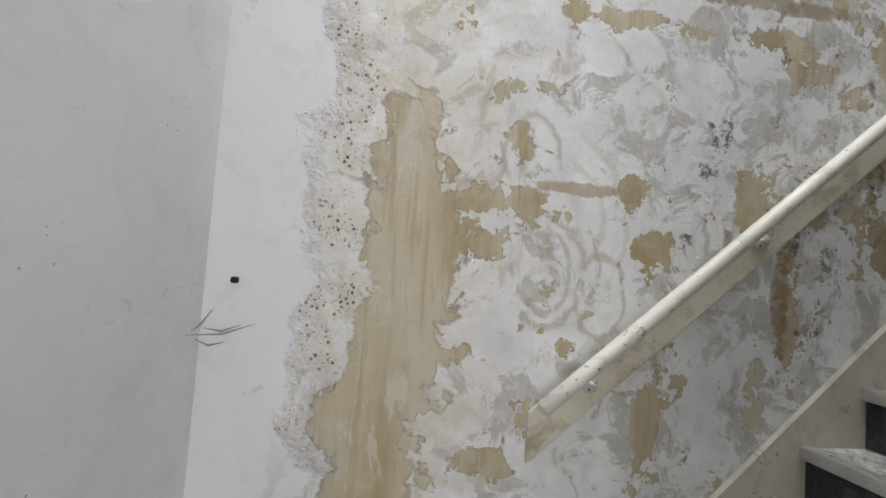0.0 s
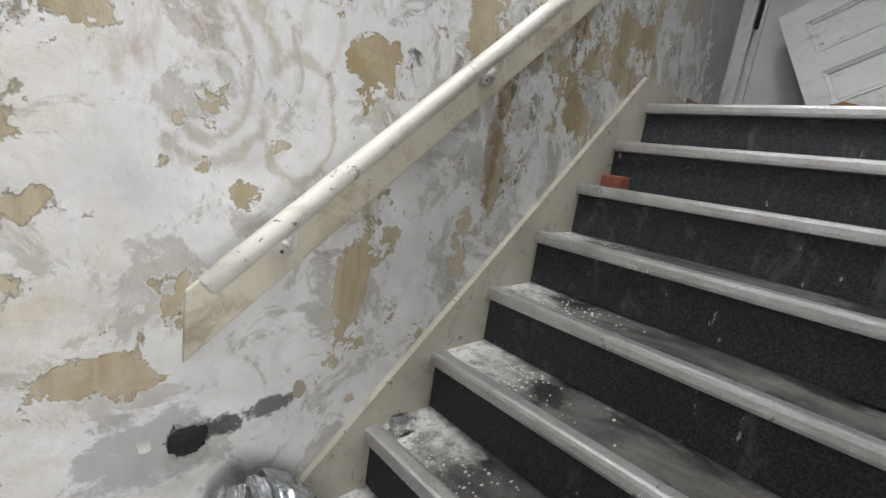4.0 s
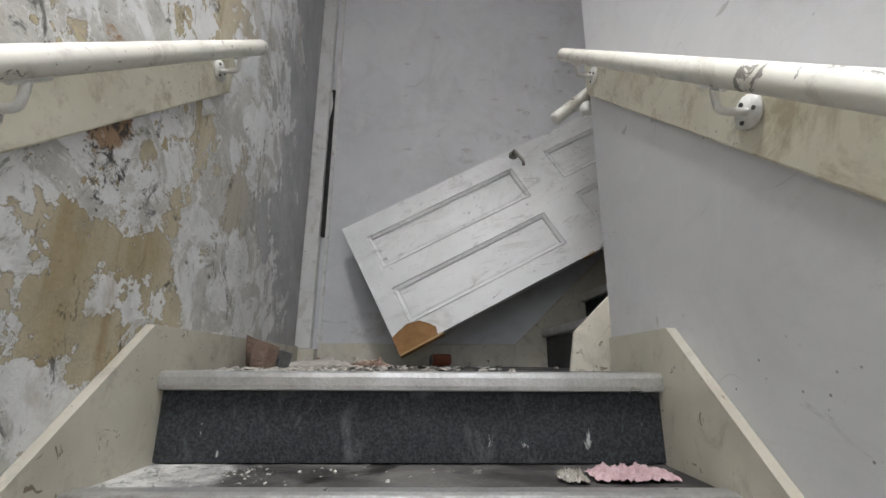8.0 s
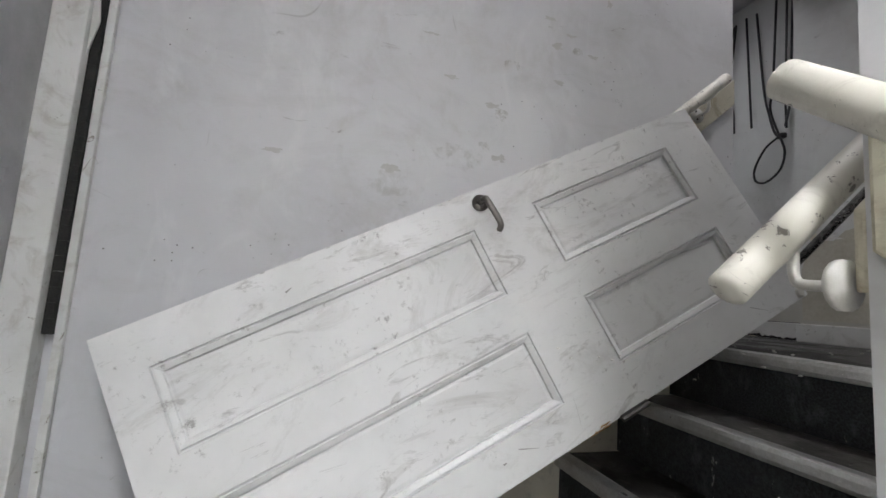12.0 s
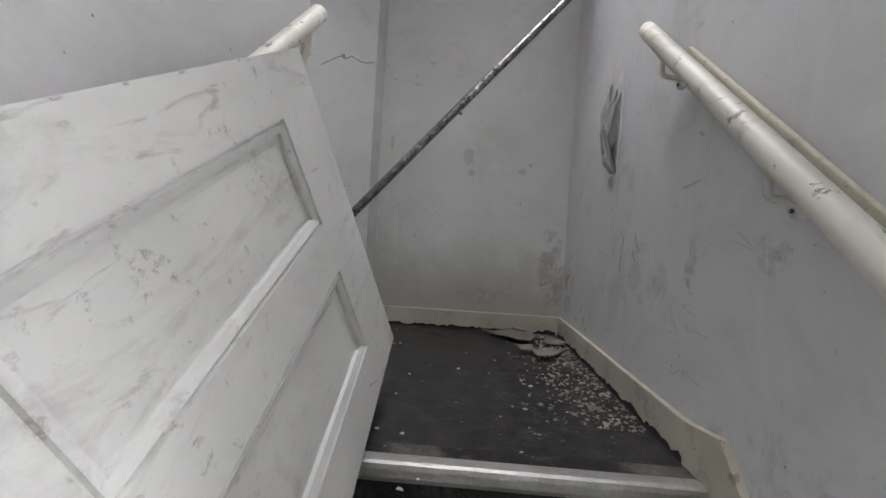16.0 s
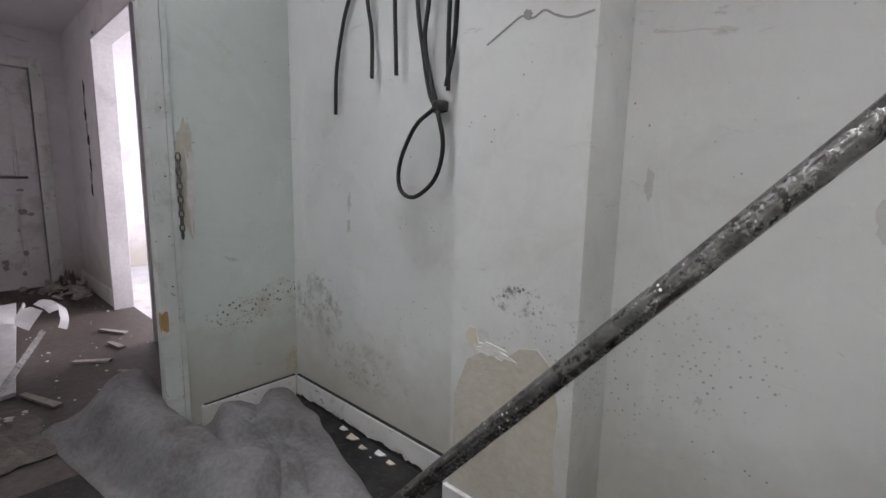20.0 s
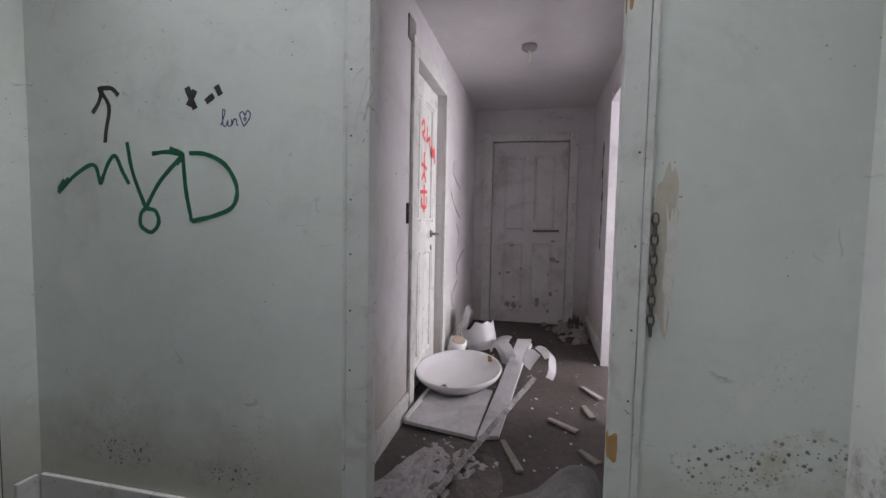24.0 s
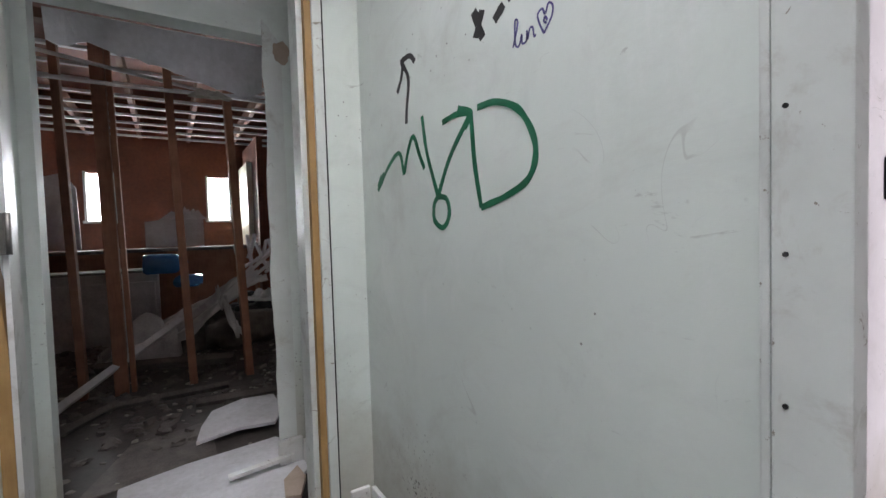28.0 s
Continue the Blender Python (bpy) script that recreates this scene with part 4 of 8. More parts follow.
def lump(centre, size, seed, rough=0.35, cuts=3):
    """An irregular broken chunk."""
    bm = bmesh.new()
    bmesh.ops.create_icosphere(bm, subdivisions=cuts, radius=1.0)
    off = Vector((seed * 5.1, seed * 2.3, seed))
    for v in bm.verts:
        k = 1 + rough * noise.noise(v.co * 1.6 + off) + rough * 0.5 * noise.noise(v.co * 4 + off)
        c = v.co * k
        v.co = Vector((centre[0] + max(-0.8, min(0.8, c.x)) * size[0], centre[1] + max(-0.8, min(0.8, c.y)) * size[1], centre[2] + max(-0.75, min(0.75, c.z)) * size[2]))
    return bm


# ---- the place in numbers (metres) ----
RISE, GO1, GO2 = 0.195, 0.2255, 0.229
X_LEFT, Y_PEEL = 0.18, 2.0            # lower landing
Y_SKIRT1, Y_WALL1 = 0.815, 0.79       # open side of the lower flight
X_NOSE8, Z_LAND = 2.963, 8 * RISE     # half landing edge
X_END = 4.36                          # wall that the fallen door leans on
X_S = 3.30                            # wall of the upper flight
Y_NOSE1 = 0.765                       # first nosing of the upper flight
Y_TOP = Y_NOSE1 - 3 * GO2
Z_TOP, Z_CEIL = 12 * RISE, 4.62
Y_BACK, Y_PIER, Y_REC = -1.46, -1.25, -1.345
X_P0, X_P1 = 4.37, 4.75
X_LOB, Y_E = 4.72, -0.30              # back and end of the landing wall
X_H, X_H2 = 5.79, 5.94                # wall with the graffiti and the hall doorway
Y_HL, Y_HR, X_HE = 0.10, -1.11, 9.27  # hall
Y_D, Y_D2 = 1.20, 1.70                # doorway to the gutted room


def wall(name, x0, x1, y0, y1, z0, z1, mat, label):
    return solid(name, box(x0, x1, y0, y1, z0, z1), M[mat], label, "wall", kind="structure")


def cut_wall(name, spans, mat, label):
    """One wall mesh of several blocks that butt around an opening."""
    bm = bmesh.new()
    for s in spans:
        add_box(bm, *s)
    return solid(name, bm, M[mat], label, "wall", kind="structure")


# ground outside and floors
solid("ground", box(-60, 60, -60, 60, -0.35, -0.12), M["dark_floor"], "bare ground outside the building", "ground", kind="structure")
solid("floor_lower_landing", box(X_LEFT - 0.1, 1.42, -1.3, 2.05, -0.12, 0.0), M["lino"], "black sheet floor strewn with peeled plaster", "floor", kind="structure")
solid("floor_half_landing", box(X_NOSE8 + 0.05, X_END + 0.02, Y_NOSE1 - 0.02, 2.02, Z_LAND - 0.15, Z_LAND), M["lino_up"], "dark littered sheet floor of the half landing", "floor", kind="structure")
cut_wall("floor_upper_landing", [(X_S - 0.05, X_H, -1.5, Y_TOP - 0.05, Z_TOP - 0.15, Z_TOP), (X_LOB - 0.1, X_H, Y_TOP - 0.05, Y_D2 + 0.1, Z_TOP - 0.15, Z_TOP)], "lino_up", "dark brown sheet floor of the upper landing")["category"] = "floor"
solid("floor_hall", box(X_H, X_HE + 0.1, Y_HR - 0.1, Y_HL + 0.1, Z_TOP - 0.15, Z_TOP), M["hall_floor"], "dusty dark hall flooring", "floor", kind="structure")
solid("floor_side_room", box(6.2, 10.0, -3.6, Y_HR - 0.1, Z_TOP - 0.15, Z_TOP), M["plasterboard"], "pale littered floor of the side room", "floor", kind="structure")
solid("floor_gutted_room", box(4.62, 9.0, Y_D2 + 0.1, 7.6, Z_TOP - 0.15, Z_TOP), M["dark_floor"], "dark bare boards under debris", "floor", kind="structure")

# stair walls
solid("wall_peeling", slab([(X_LEFT - 0.1, Y_PEEL, -0.1), (3.3, Y_PEEL, -0.1), (X_END, Y_PEEL + 0.1, -0.1), (X_END, Y_PEEL + 0.115, -0.1), (X_LEFT - 0.1, Y_PEEL + 0.115, -0.1)], Z_CEIL + 0.1), M["peel"], "damp wall with flaking white paint over tan plaster", "wall", kind="structure")
# the high opening is added out of view to hold a fill lamp
cut_wall("wall_lower_left", [(X_LEFT - 0.1, X_LEFT, -1.3, Y_PEEL, -0.1, 2.25), (X_LEFT - 0.1, X_LEFT, -1.3, 0.95, 2.25, Z_CEIL), (X_LEFT - 0.1, X_LEFT, 1.85, Y_PEEL, 2.25, Z_CEIL), (X_LEFT - 0.1, X_LEFT, 0.95, 1.85, 3.65, Z_CEIL)], "white", "plain white wall with an unseen high opening added for a fill lamp")
wall("wall_flight_side", 1.25, X_S, Y_WALL1 - 0.12, Y_WALL1, -0.1, Z_CEIL, "white", "white wall beside the lower flight")
wall("wall_lower_right", 1.25, 1.37, -1.3, Y_WALL1 - 0.12, -0.1, Z_CEIL, "white", "plain white wall")
# unseen wall; its opening is added to let the entrance fill in
cut_wall("wall_entrance_opening", [(X_LEFT, 0.32, -1.3, -1.2, -0.1, Z_CEIL), (1.18, 1.25, -1.3, -1.2, -0.1, Z_CEIL), (0.32, 1.18, -1.3, -1.2, 2.05, Z_CEIL)], "white", "plain unseen wall with an opening added for a fill lamp")
wall("wall_end", X_END, X_LOB, Y_E, Y_PEEL + 0.115, 1.2, Z_CEIL, "landing_white", "white scuffed wall behind the fallen door")
wall("wall_upper_flight", X_S - 0.12, X_S, -1.56, Y_WALL1 - 0.12, 1.2, Z_CEIL, "head_white", "white scuffed wall beside the upper flight")
wall("wall_back", X_S, X_P0, Y_BACK - 0.1, Y_BACK, Z_TOP - 0.1, Z_CEIL, "upper_white", "white wall with damp marks at the head of the stairs")
wall("pier", X_P0, X_P1, Y_REC - 0.2, Y_PIER, Z_TOP - 0.1, Z_CEIL, "upper_white", "boxed-in pier with peeled patch")
wall("wall_cables", X_P1, X_H, Y_REC - 0.2, Y_REC, Z_TOP - 0.1, Z_CEIL, "upper_white", "white wall with hanging cables")
solid("bulkhead", box(X_END, X_LOB, Y_PIER, Y_E, 4.36, Z_CEIL), M["landing_white"], "white bulkhead over the opening to the lobby", "wall", kind="structure")
HOLE_Y0, HOLE_Y1 = -0.85, -0.03
cut_wall("wall_graffiti", [(X_H, X_H2, HOLE_Y1, Y_D + 0.12, Z_TOP - 0.1, Z_CEIL), (X_H, X_H2, Y_REC - 0.2, HOLE_Y0, Z_TOP - 0.1, Z_CEIL)], "green_white", "pale wall with sprayed tags and the hall doorway")
cut_wall("wall_room_doorway", [(X_LOB, 4.80, Y_D, Y_D + 0.12, Z_TOP - 0.1, Z_CEIL), (5.66, X_H, Y_D, Y_D + 0.12, Z_TOP - 0.1, Z_CEIL)], "green_white", "pale wall around the stripped doorway")
cut_wall("wall_passage", [(4.72, 4.80, Y_D + 0.12, Y_D2, Z_TOP - 0.1, Z_CEIL), (5.68, 5.80, Y_D + 0.12, Y_D2, Z_TOP - 0.1, Z_CEIL)], "green_white", "pale side walls of the short passage")
cut_wall("wall_gutted_near", [(X_LOB, 4.84, Y_D2, Y_D2 + 0.1, Z_TOP - 0.1, 5.4), (5.62, 9.0, Y_D2, Y_D2 + 0.1, Z_TOP - 0.1, 5.4), (4.84, 5.62, Y_D2, Y_D2 + 0.1, 4.19, 5.4)], "green_white", "pale wall with a torn opening to the gutted room")

# ceilings
# unseen ceiling; the shaft is added to keep overhead fill off the end wall
over = bmesh.new()
for s in ((0.0, 0.7, 0.74, 2.1, Z_CEIL, Z_CEIL + 0.1), (2.1, X_S + 1.1, 0.74, 2.1, Z_CEIL, Z_CEIL + 0.1), (0.7, 2.1, 0.74, 1.0, Z_CEIL, Z_CEIL + 0.1), (0.7, 2.1, 1.8, 2.1, Z_CEIL, Z_CEIL + 0.1),
          (0.64, 0.7, 0.94, 1.86, Z_CEIL + 0.1, 5.9), (2.1, 2.16, 0.94, 1.86, Z_CEIL + 0.1, 5.9), (0.7, 2.1, 0.94, 1.0, Z_CEIL + 0.1, 5.9), (0.7, 2.1, 1.8, 1.86, Z_CEIL + 0.1, 5.9)):
    add_box(over, *s)
solid("ceiling_stairs", over, M["ceiling"], "plain unseen ceiling over the stairs with a shaft added to narrow a fill lamp", "ceiling", kind="structure")
solid("ceiling_entrance", box(0.0, 1.4, -1.3, Y_WALL1 - 0.12, Z_CEIL, Z_CEIL + 0.1), M["ceiling"], "plain ceiling over the entrance", "ceiling", kind="structure")
ceil = bmesh.new()
SY0, SY1, LY0, LY1 = -0.87, 0.03, -1.0, 0.8   # unseen shafts added for the fill lamps over the stair head and the lobby
for s in ((X_S - 0.1, X_LOB, -1.6, SY0, Z_CEIL + 0.004, Z_CEIL + 0.1), (X_S - 0.1, X_LOB, SY1, Y_WALL1 - 0.12, Z_CEIL + 0.004, Z_CEIL + 0.1), (X_S - 0.1, 3.4, SY0, SY1, Z_CEIL + 0.004, Z_CEIL + 0.1), (4.2, X_LOB, SY0, SY1, Z_CEIL + 0.004, Z_CEIL + 0.1),
          (3.32, 3.4, SY0 - 0.06, SY1 + 0.06, Z_CEIL + 0.1, 6.0), (4.2, 4.28, SY0 - 0.06, SY1 + 0.06, Z_CEIL + 0.1, 6.0), (3.4, 4.2, SY0 - 0.06, SY0, Z_CEIL + 0.1, 6.0), (3.4, 4.2, SY1, SY1 + 0.06, Z_CEIL + 0.1, 6.0),
          (X_LOB, 4.8, -1.6, Y_D2, Z_CEIL + 0.004, Z_CEIL + 0.1), (5.7, X_H, -1.6, Y_D2, Z_CEIL + 0.004, Z_CEIL + 0.1), (4.8, 5.7, -1.6, LY0, Z_CEIL + 0.004, Z_CEIL + 0.1), (4.8, 5.7, LY1, Y_D2, Z_CEIL + 0.004, Z_CEIL + 0.1),
          (4.72, 4.8, LY0 - 0.08, LY1 + 0.08, Z_CEIL + 0.1, 6.3), (5.7, 5.78, LY0 - 0.08, LY1 + 0.08, Z_CEIL + 0.1, 6.3), (4.8, 5.7, LY0 - 0.08, LY0, Z_CEIL + 0.1, 6.3), (4.8, 5.7, LY1, LY1 + 0.08, Z_CEIL + 0.1, 6.3)):
    add_box(ceil, *s)
solid("ceiling_upper", ceil, M["ceiling"], "ceiling over the upper landing with unseen shafts added for fill lamps", "ceiling", kind="structure")
solid("ceiling_hall", box(X_H, X_HE + 0.1, Y_HR - 0.1, Y_HL + 0.1, 4.60, 4.71), M["ceiling"], "grimy hall ceiling", "ceiling", kind="structure")

# hall walls
DR0, DR1 = 7.02, 8.02   # open doorway of the side room
cut_wall("wall_hall_right", [(X_H2, DR0, Y_HR - 0.1, Y_HR, Z_TOP - 0.1, 4.62), (DR1, X_HE, Y_HR - 0.1, Y_HR, Z_TOP - 0.1, 4.62), (DR0, DR1, Y_HR - 0.1, Y_HR, 4.34, 4.62)], "hall_white", "dirty hall wall with a stripped doorway")
DL0, DL1 = 6.93, 7.69   # door with red writing
cut_wall("wall_hall_left", [(X_H2, DL0, Y_HL, Y_HL + 0.1, Z_TOP - 0.1, 4.62), (DL1, X_HE, Y_HL, Y_HL + 0.1, Z_TOP - 0.1, 4.62), (DL0, DL1, Y_HL, Y_HL + 0.1, 4.32, 4.62)], "hall_white", "dirty hall wall with a white door")
DE0, DE1 = -0.88, -0.085
cut_wall("wall_hall_end", [(X_HE, X_HE + 0.1, DE1, Y_HL, Z_TOP - 0.1, 4.62), (X_HE, X_HE + 0.1, Y_HR, DE0, Z_TOP - 0.1, 4.62), (X_HE, X_HE + 0.1, DE0, DE1, 4.27, 4.62)], "hall_white", "dirty wall around the end door")
wall("wall_side_room_far", 6.1, 10.0, -3.7, -3.6, Z_TOP - 0.1, 5.0, "hall_white", "bright white wall of the side room")
wall("wall_side_room_west", 6.1, 6.2, -3.6, Y_HR - 0.1, Z_TOP - 0.1, 5.0, "hall_white", "bright white wall of the side room")
wall("wall_side_room_east", 9.9, 10.0, -3.6, Y_HR - 0.1, Z_TOP - 0.1, 5.0, "hall_white", "bright white wall of the side room")
solid("ceiling_side_room", box(6.1, 10.0, -3.7, Y_HR - 0.1, 5.0, 5.1), M["ceiling"], "white ceiling of the side room", "ceiling", kind="structure")


# ---- skirtings ----
def skirting(name, x0, x1, y0, y1, z, h=0.1, mat="cream_skirt", label="cream-painted skirting board with grimy edge"):
    bm = box(x0, x1, y0, y1, z, z + h, 0.004)
    return solid(name, bm, M[mat], label, "skirting", kind="structure")


skirting("baseboard_peeling", X_LEFT + 0.018, 1.13, Y_PEEL - 0.022, Y_PEEL - 0.002, 0.0, 0.105)
skirting("baseboard_left", X_LEFT + 0.002, X_LEFT + 0.02, -1.18, Y_PEEL - 0.002, 0.0, 0.105)
solid("baseboard_landing_peel", slab([(X_NOSE8 + 0.302, Y_PEEL - 0.022, Z_LAND), (3.3, Y_PEEL - 0.022, Z_LAND), (X_END - 0.075, Y_PEEL + 0.071, Z_LAND), (X_END - 0.075, Y_PEEL + 0.091, Z_LAND), (3.3, Y_PEEL - 0.002, Z_LAND), (X_NOSE8 + 0.302, Y_PEEL - 0.002, Z_LAND)], 0.1), M["cream_skirt"], "cream-painted skirting board with grimy edge", "skirting", kind="structure")
skirting("baseboard_landing_end", X_END - 0.02, X_END - 0.002, Y_NOSE1 + 0.1, Y_PEEL - 0.02, Z_LAND, 0.12)
skirting("baseboard_back", X_S + 0.018, X_P0, Y_BACK + 0.002, Y_BACK + 0.018, Z_TOP, 0.1)
skirting("baseboard_stair_head", X_S + 0.002, X_S + 0.018, Y_BACK + 0.002, Y_TOP - 0.1, Z_TOP, 0.1)
skirting("baseboard_pier_side", X_P0 - 0.018, X_P0 - 0.002, Y_BACK + 0.02, Y_PIER + 0.016, Z_TOP, 0.1, "white_gloss", "white skirting on the pier")
skirting("baseboard_pier", X_P0 - 0.002, X_P1 + 0.01, Y_PIER + 0.002, Y_PIER + 0.018, Z_TOP, 0.1, "white_gloss", "white skirting on the pier")
skirting("baseboard_cables", X_P1, X_H - 0.018, Y_REC + 0.002, Y_REC + 0.018, Z_TOP, 0.1, "white_gloss", "white skirting with dark top edge")
skirting("baseboard_lobby_right", X_H - 0.018, X_H - 0.002, Y_REC + 0.02, HOLE_Y0 - 0.06, Z_TOP, 0.1, "white_gloss", "white skirting with dark top edge")
solid("trim_dirt_line", box(X_P1 + 0.01, X_H - 0.02, Y_REC + 0.003, Y_REC + 0.015, Z_TOP + 0.1, Z_TOP + 0.104), M["hole"], "dark open joint along the skirting top", "trim", kind="structure")
solid("trim_dirt_line_side", box(X_H - 0.015, X_H - 0.003, Y_REC + 0.02, HOLE_Y0 - 0.07, Z_TOP + 0.1, Z_TOP + 0.104), M["hole"], "dark open joint along the skirting top", "trim", kind="structure")
skirting("baseboard_graffiti", X_H - 0.018, X_H - 0.002, HOLE_Y1 + 0.03, Y_D - 0.02, Z_TOP, 0.115, "white_gloss", "white skirting under the tagged wall")
skirting("baseboard_doorway", 5.70, X_H - 0.02, Y_D - 0.018, Y_D - 0.002, Z_TOP, 0.115, "white_gloss", "white skirting block beside the doorway")
skirting("baseboard_passage", 5.662, 5.678, Y_D + 0.14, Y_D2 - 0.01, Z_TOP, 0.12, "white_gloss", "white skirting in the passage")
skirting("baseboard_hall_left_near", X_H2 + 0.02, DL0 - 0.1, Y_HL - 0.018, Y_HL - 0.002, Z_TOP, 0.13, "white_gloss", "scuffed white hall skirting")
skirting("baseboard_hall_left_far", DL1 + 0.09, X_HE - 0.02, Y_HL - 0.018, Y_HL - 0.002, Z_TOP, 0.13, "white_gloss", "scuffed white hall skirting")
skirting("baseboard_hall_right", DR1 + 0.1, X_HE - 0.02, Y_HR + 0.002, Y_HR + 0.018, Z_TOP, 0.13, "white_gloss", "scuffed white hall skirting")
skirting("baseboard_hall_right_near", X_H2 + 0.1, DR0 - 0.1, Y_HR + 0.002, Y_HR + 0.018, Z_TOP, 0.13, "white_gloss", "scuffed white hall skirting")


def ragged_upstand(name, a, b, z, axis, at, out, seed):
    """Torn black floor covering left standing against a skirting, with a jagged top edge."""
    n = int(abs(b - a) / 0.018)
    top = [(a + (b - a) * i / n, z + 0.004 + max(0.0, 0.011 + 0.018 * noise.noise(Vector((i * 0.21, seed, 0))) + 0.014 * noise.noise(Vector((i * 0.9, seed, 3))))) for i in range(n + 1)]
    pts = [(a, z + 0.001), *top, (b, z + 0.001)]
    out_pts = [(at, u, w) if axis == 0 else (u, at, w) for u, w in pts]
    return solid(name, slab(out_pts, 0.002 * out, axis), M["hole"], "torn black floor covering along the skirting", "floor covering", "torn covering edges")


ragged_upstand("torn_covering_edge", X_S + 0.03, X_P0 - 0.02, Z_TOP, 1, Y_BACK + 0.0185, 1, 1)
ragged_upstand("torn_covering_edge", Y_BACK + 0.03, Y_TOP - 0.12, Z_TOP, 0, X_S + 0.0185, 1, 2)
ragged_upstand("torn_covering_edge", X_P1 + 0.02, X_H - 0.03, Z_TOP, 1, Y_REC + 0.0185, 1, 3)


# ---- stairs ----
def stair_step(parent, k, along, start, go, a, b, z_top, last, sign):
    """Riser, tread and metal nosing of one step; along: 0 climbs in x, 1 climbs against y."""
    edge = start + sign * go * (k - 1)
    z = z_top

    def slot(l0, l1, z0, z1, bevel=0.0):
        lo, hi = min(l0, l1), max(l0, l1)
        return box(lo, hi, a, b, z0, z1, bevel) if along == 0 else box(a, b, lo, hi, z0, z1, bevel)

    face = edge + sign * 0.028
    wpart("riser", slot(face, face + sign * 0.02, z - RISE, z - 0.03), M["riser"], parent)
    if not last:
        wpart("tread", slot(edge + sign * 0.03, edge + sign * (go + 0.05), z - 0.03, z - 0.004), M["tread"], parent)
    else:
        wpart("tread", slot(edge + sign * 0.03, edge + sign * 0.1, z - 0.03, z + 0.002), M["tread"], parent)
    bm = slot(edge, edge + sign * 0.055, z - 0.04, z + 0.004, 0.013)
    wpart("nosing", bm, M["alu"], parent)


stairs_lower = empty("stairs_lower", (X_NOSE8 - 4 * GO1, 1.4, 0), "dark-covered stairs with worn metal nosings", "stairs", kind="structure")
X_N1 = X_NOSE8 - 7 * GO1
for k in range(1, 9):
    stair_step(stairs_lower, k, 0, X_N1, GO1, Y_SKIRT1 - 0.01, 1.985, k * RISE, k == 8, 1)
stairs_upper = empty("stairs_upper", (3.8, 0.4, Z_LAND), "dark-covered stairs under the fallen door", "stairs", kind="structure")
for k in range(1, 5):
    stair_step(stairs_upper, k, 1, Y_NOSE1, GO2, X_S + 0.015, 4.335, Z_LAND + k * RISE, k == 4, -1)


def stringer(name, parent, pts, thick, axis, material="cream_skirt"):
    wpart(name, slab(pts, thick, axis), M[material], parent, "cream painted stair string")


def string_line(y, thick):
    """The sloping board against a wall of the lower flight, up to a level end on the landing."""
    s = RISE / GO1
    x0, x1 = X_N1 - 0.17, X_NOSE8 + 0.0
    z0 = 0.0
    top = 8 * RISE + 0.105
    pts = [(x0 + 0.05, y, z0), (x0, y, z0 + 0.105), (x1 - 0.04, y, top), (x1 + 0.3, y, Z_LAND + 0.1), (x1 + 0.3, y, Z_LAND - 0.02), (x1 + 0.1, y, Z_LAND - 0.2), (X_N1 + 0.2, y, z0 - 0.05)]
    return pts


stringer("string_board", stairs_lower, string_line(Y_PEEL - 0.024, 0.022), 0.022, 1)
stringer("string_board", stairs_lower, string_line(Y_WALL1 + 0.002, 0.022), 0.022, 1)
for xs, th in ((X_S + 0.002, 0.018), (X_END - 0.026, 0.024)):
    pts = [(xs, Y_NOSE1 + 0.16, Z_LAND), (xs, Y_NOSE1 + 0.14, Z_LAND + 0.12), (xs, Y_TOP + 0.02, Z_TOP + 0.12), (xs, Y_TOP - 0.12, Z_TOP + 0.1), (xs, Y_TOP - 0.12, Z_TOP - 0.02), (xs, Y_TOP, Z_TOP - 0.25), (xs, Y_NOSE1 - 0.1, Z_LAND)]
    stringer("string_board", stairs_upper, pts, th, 0)


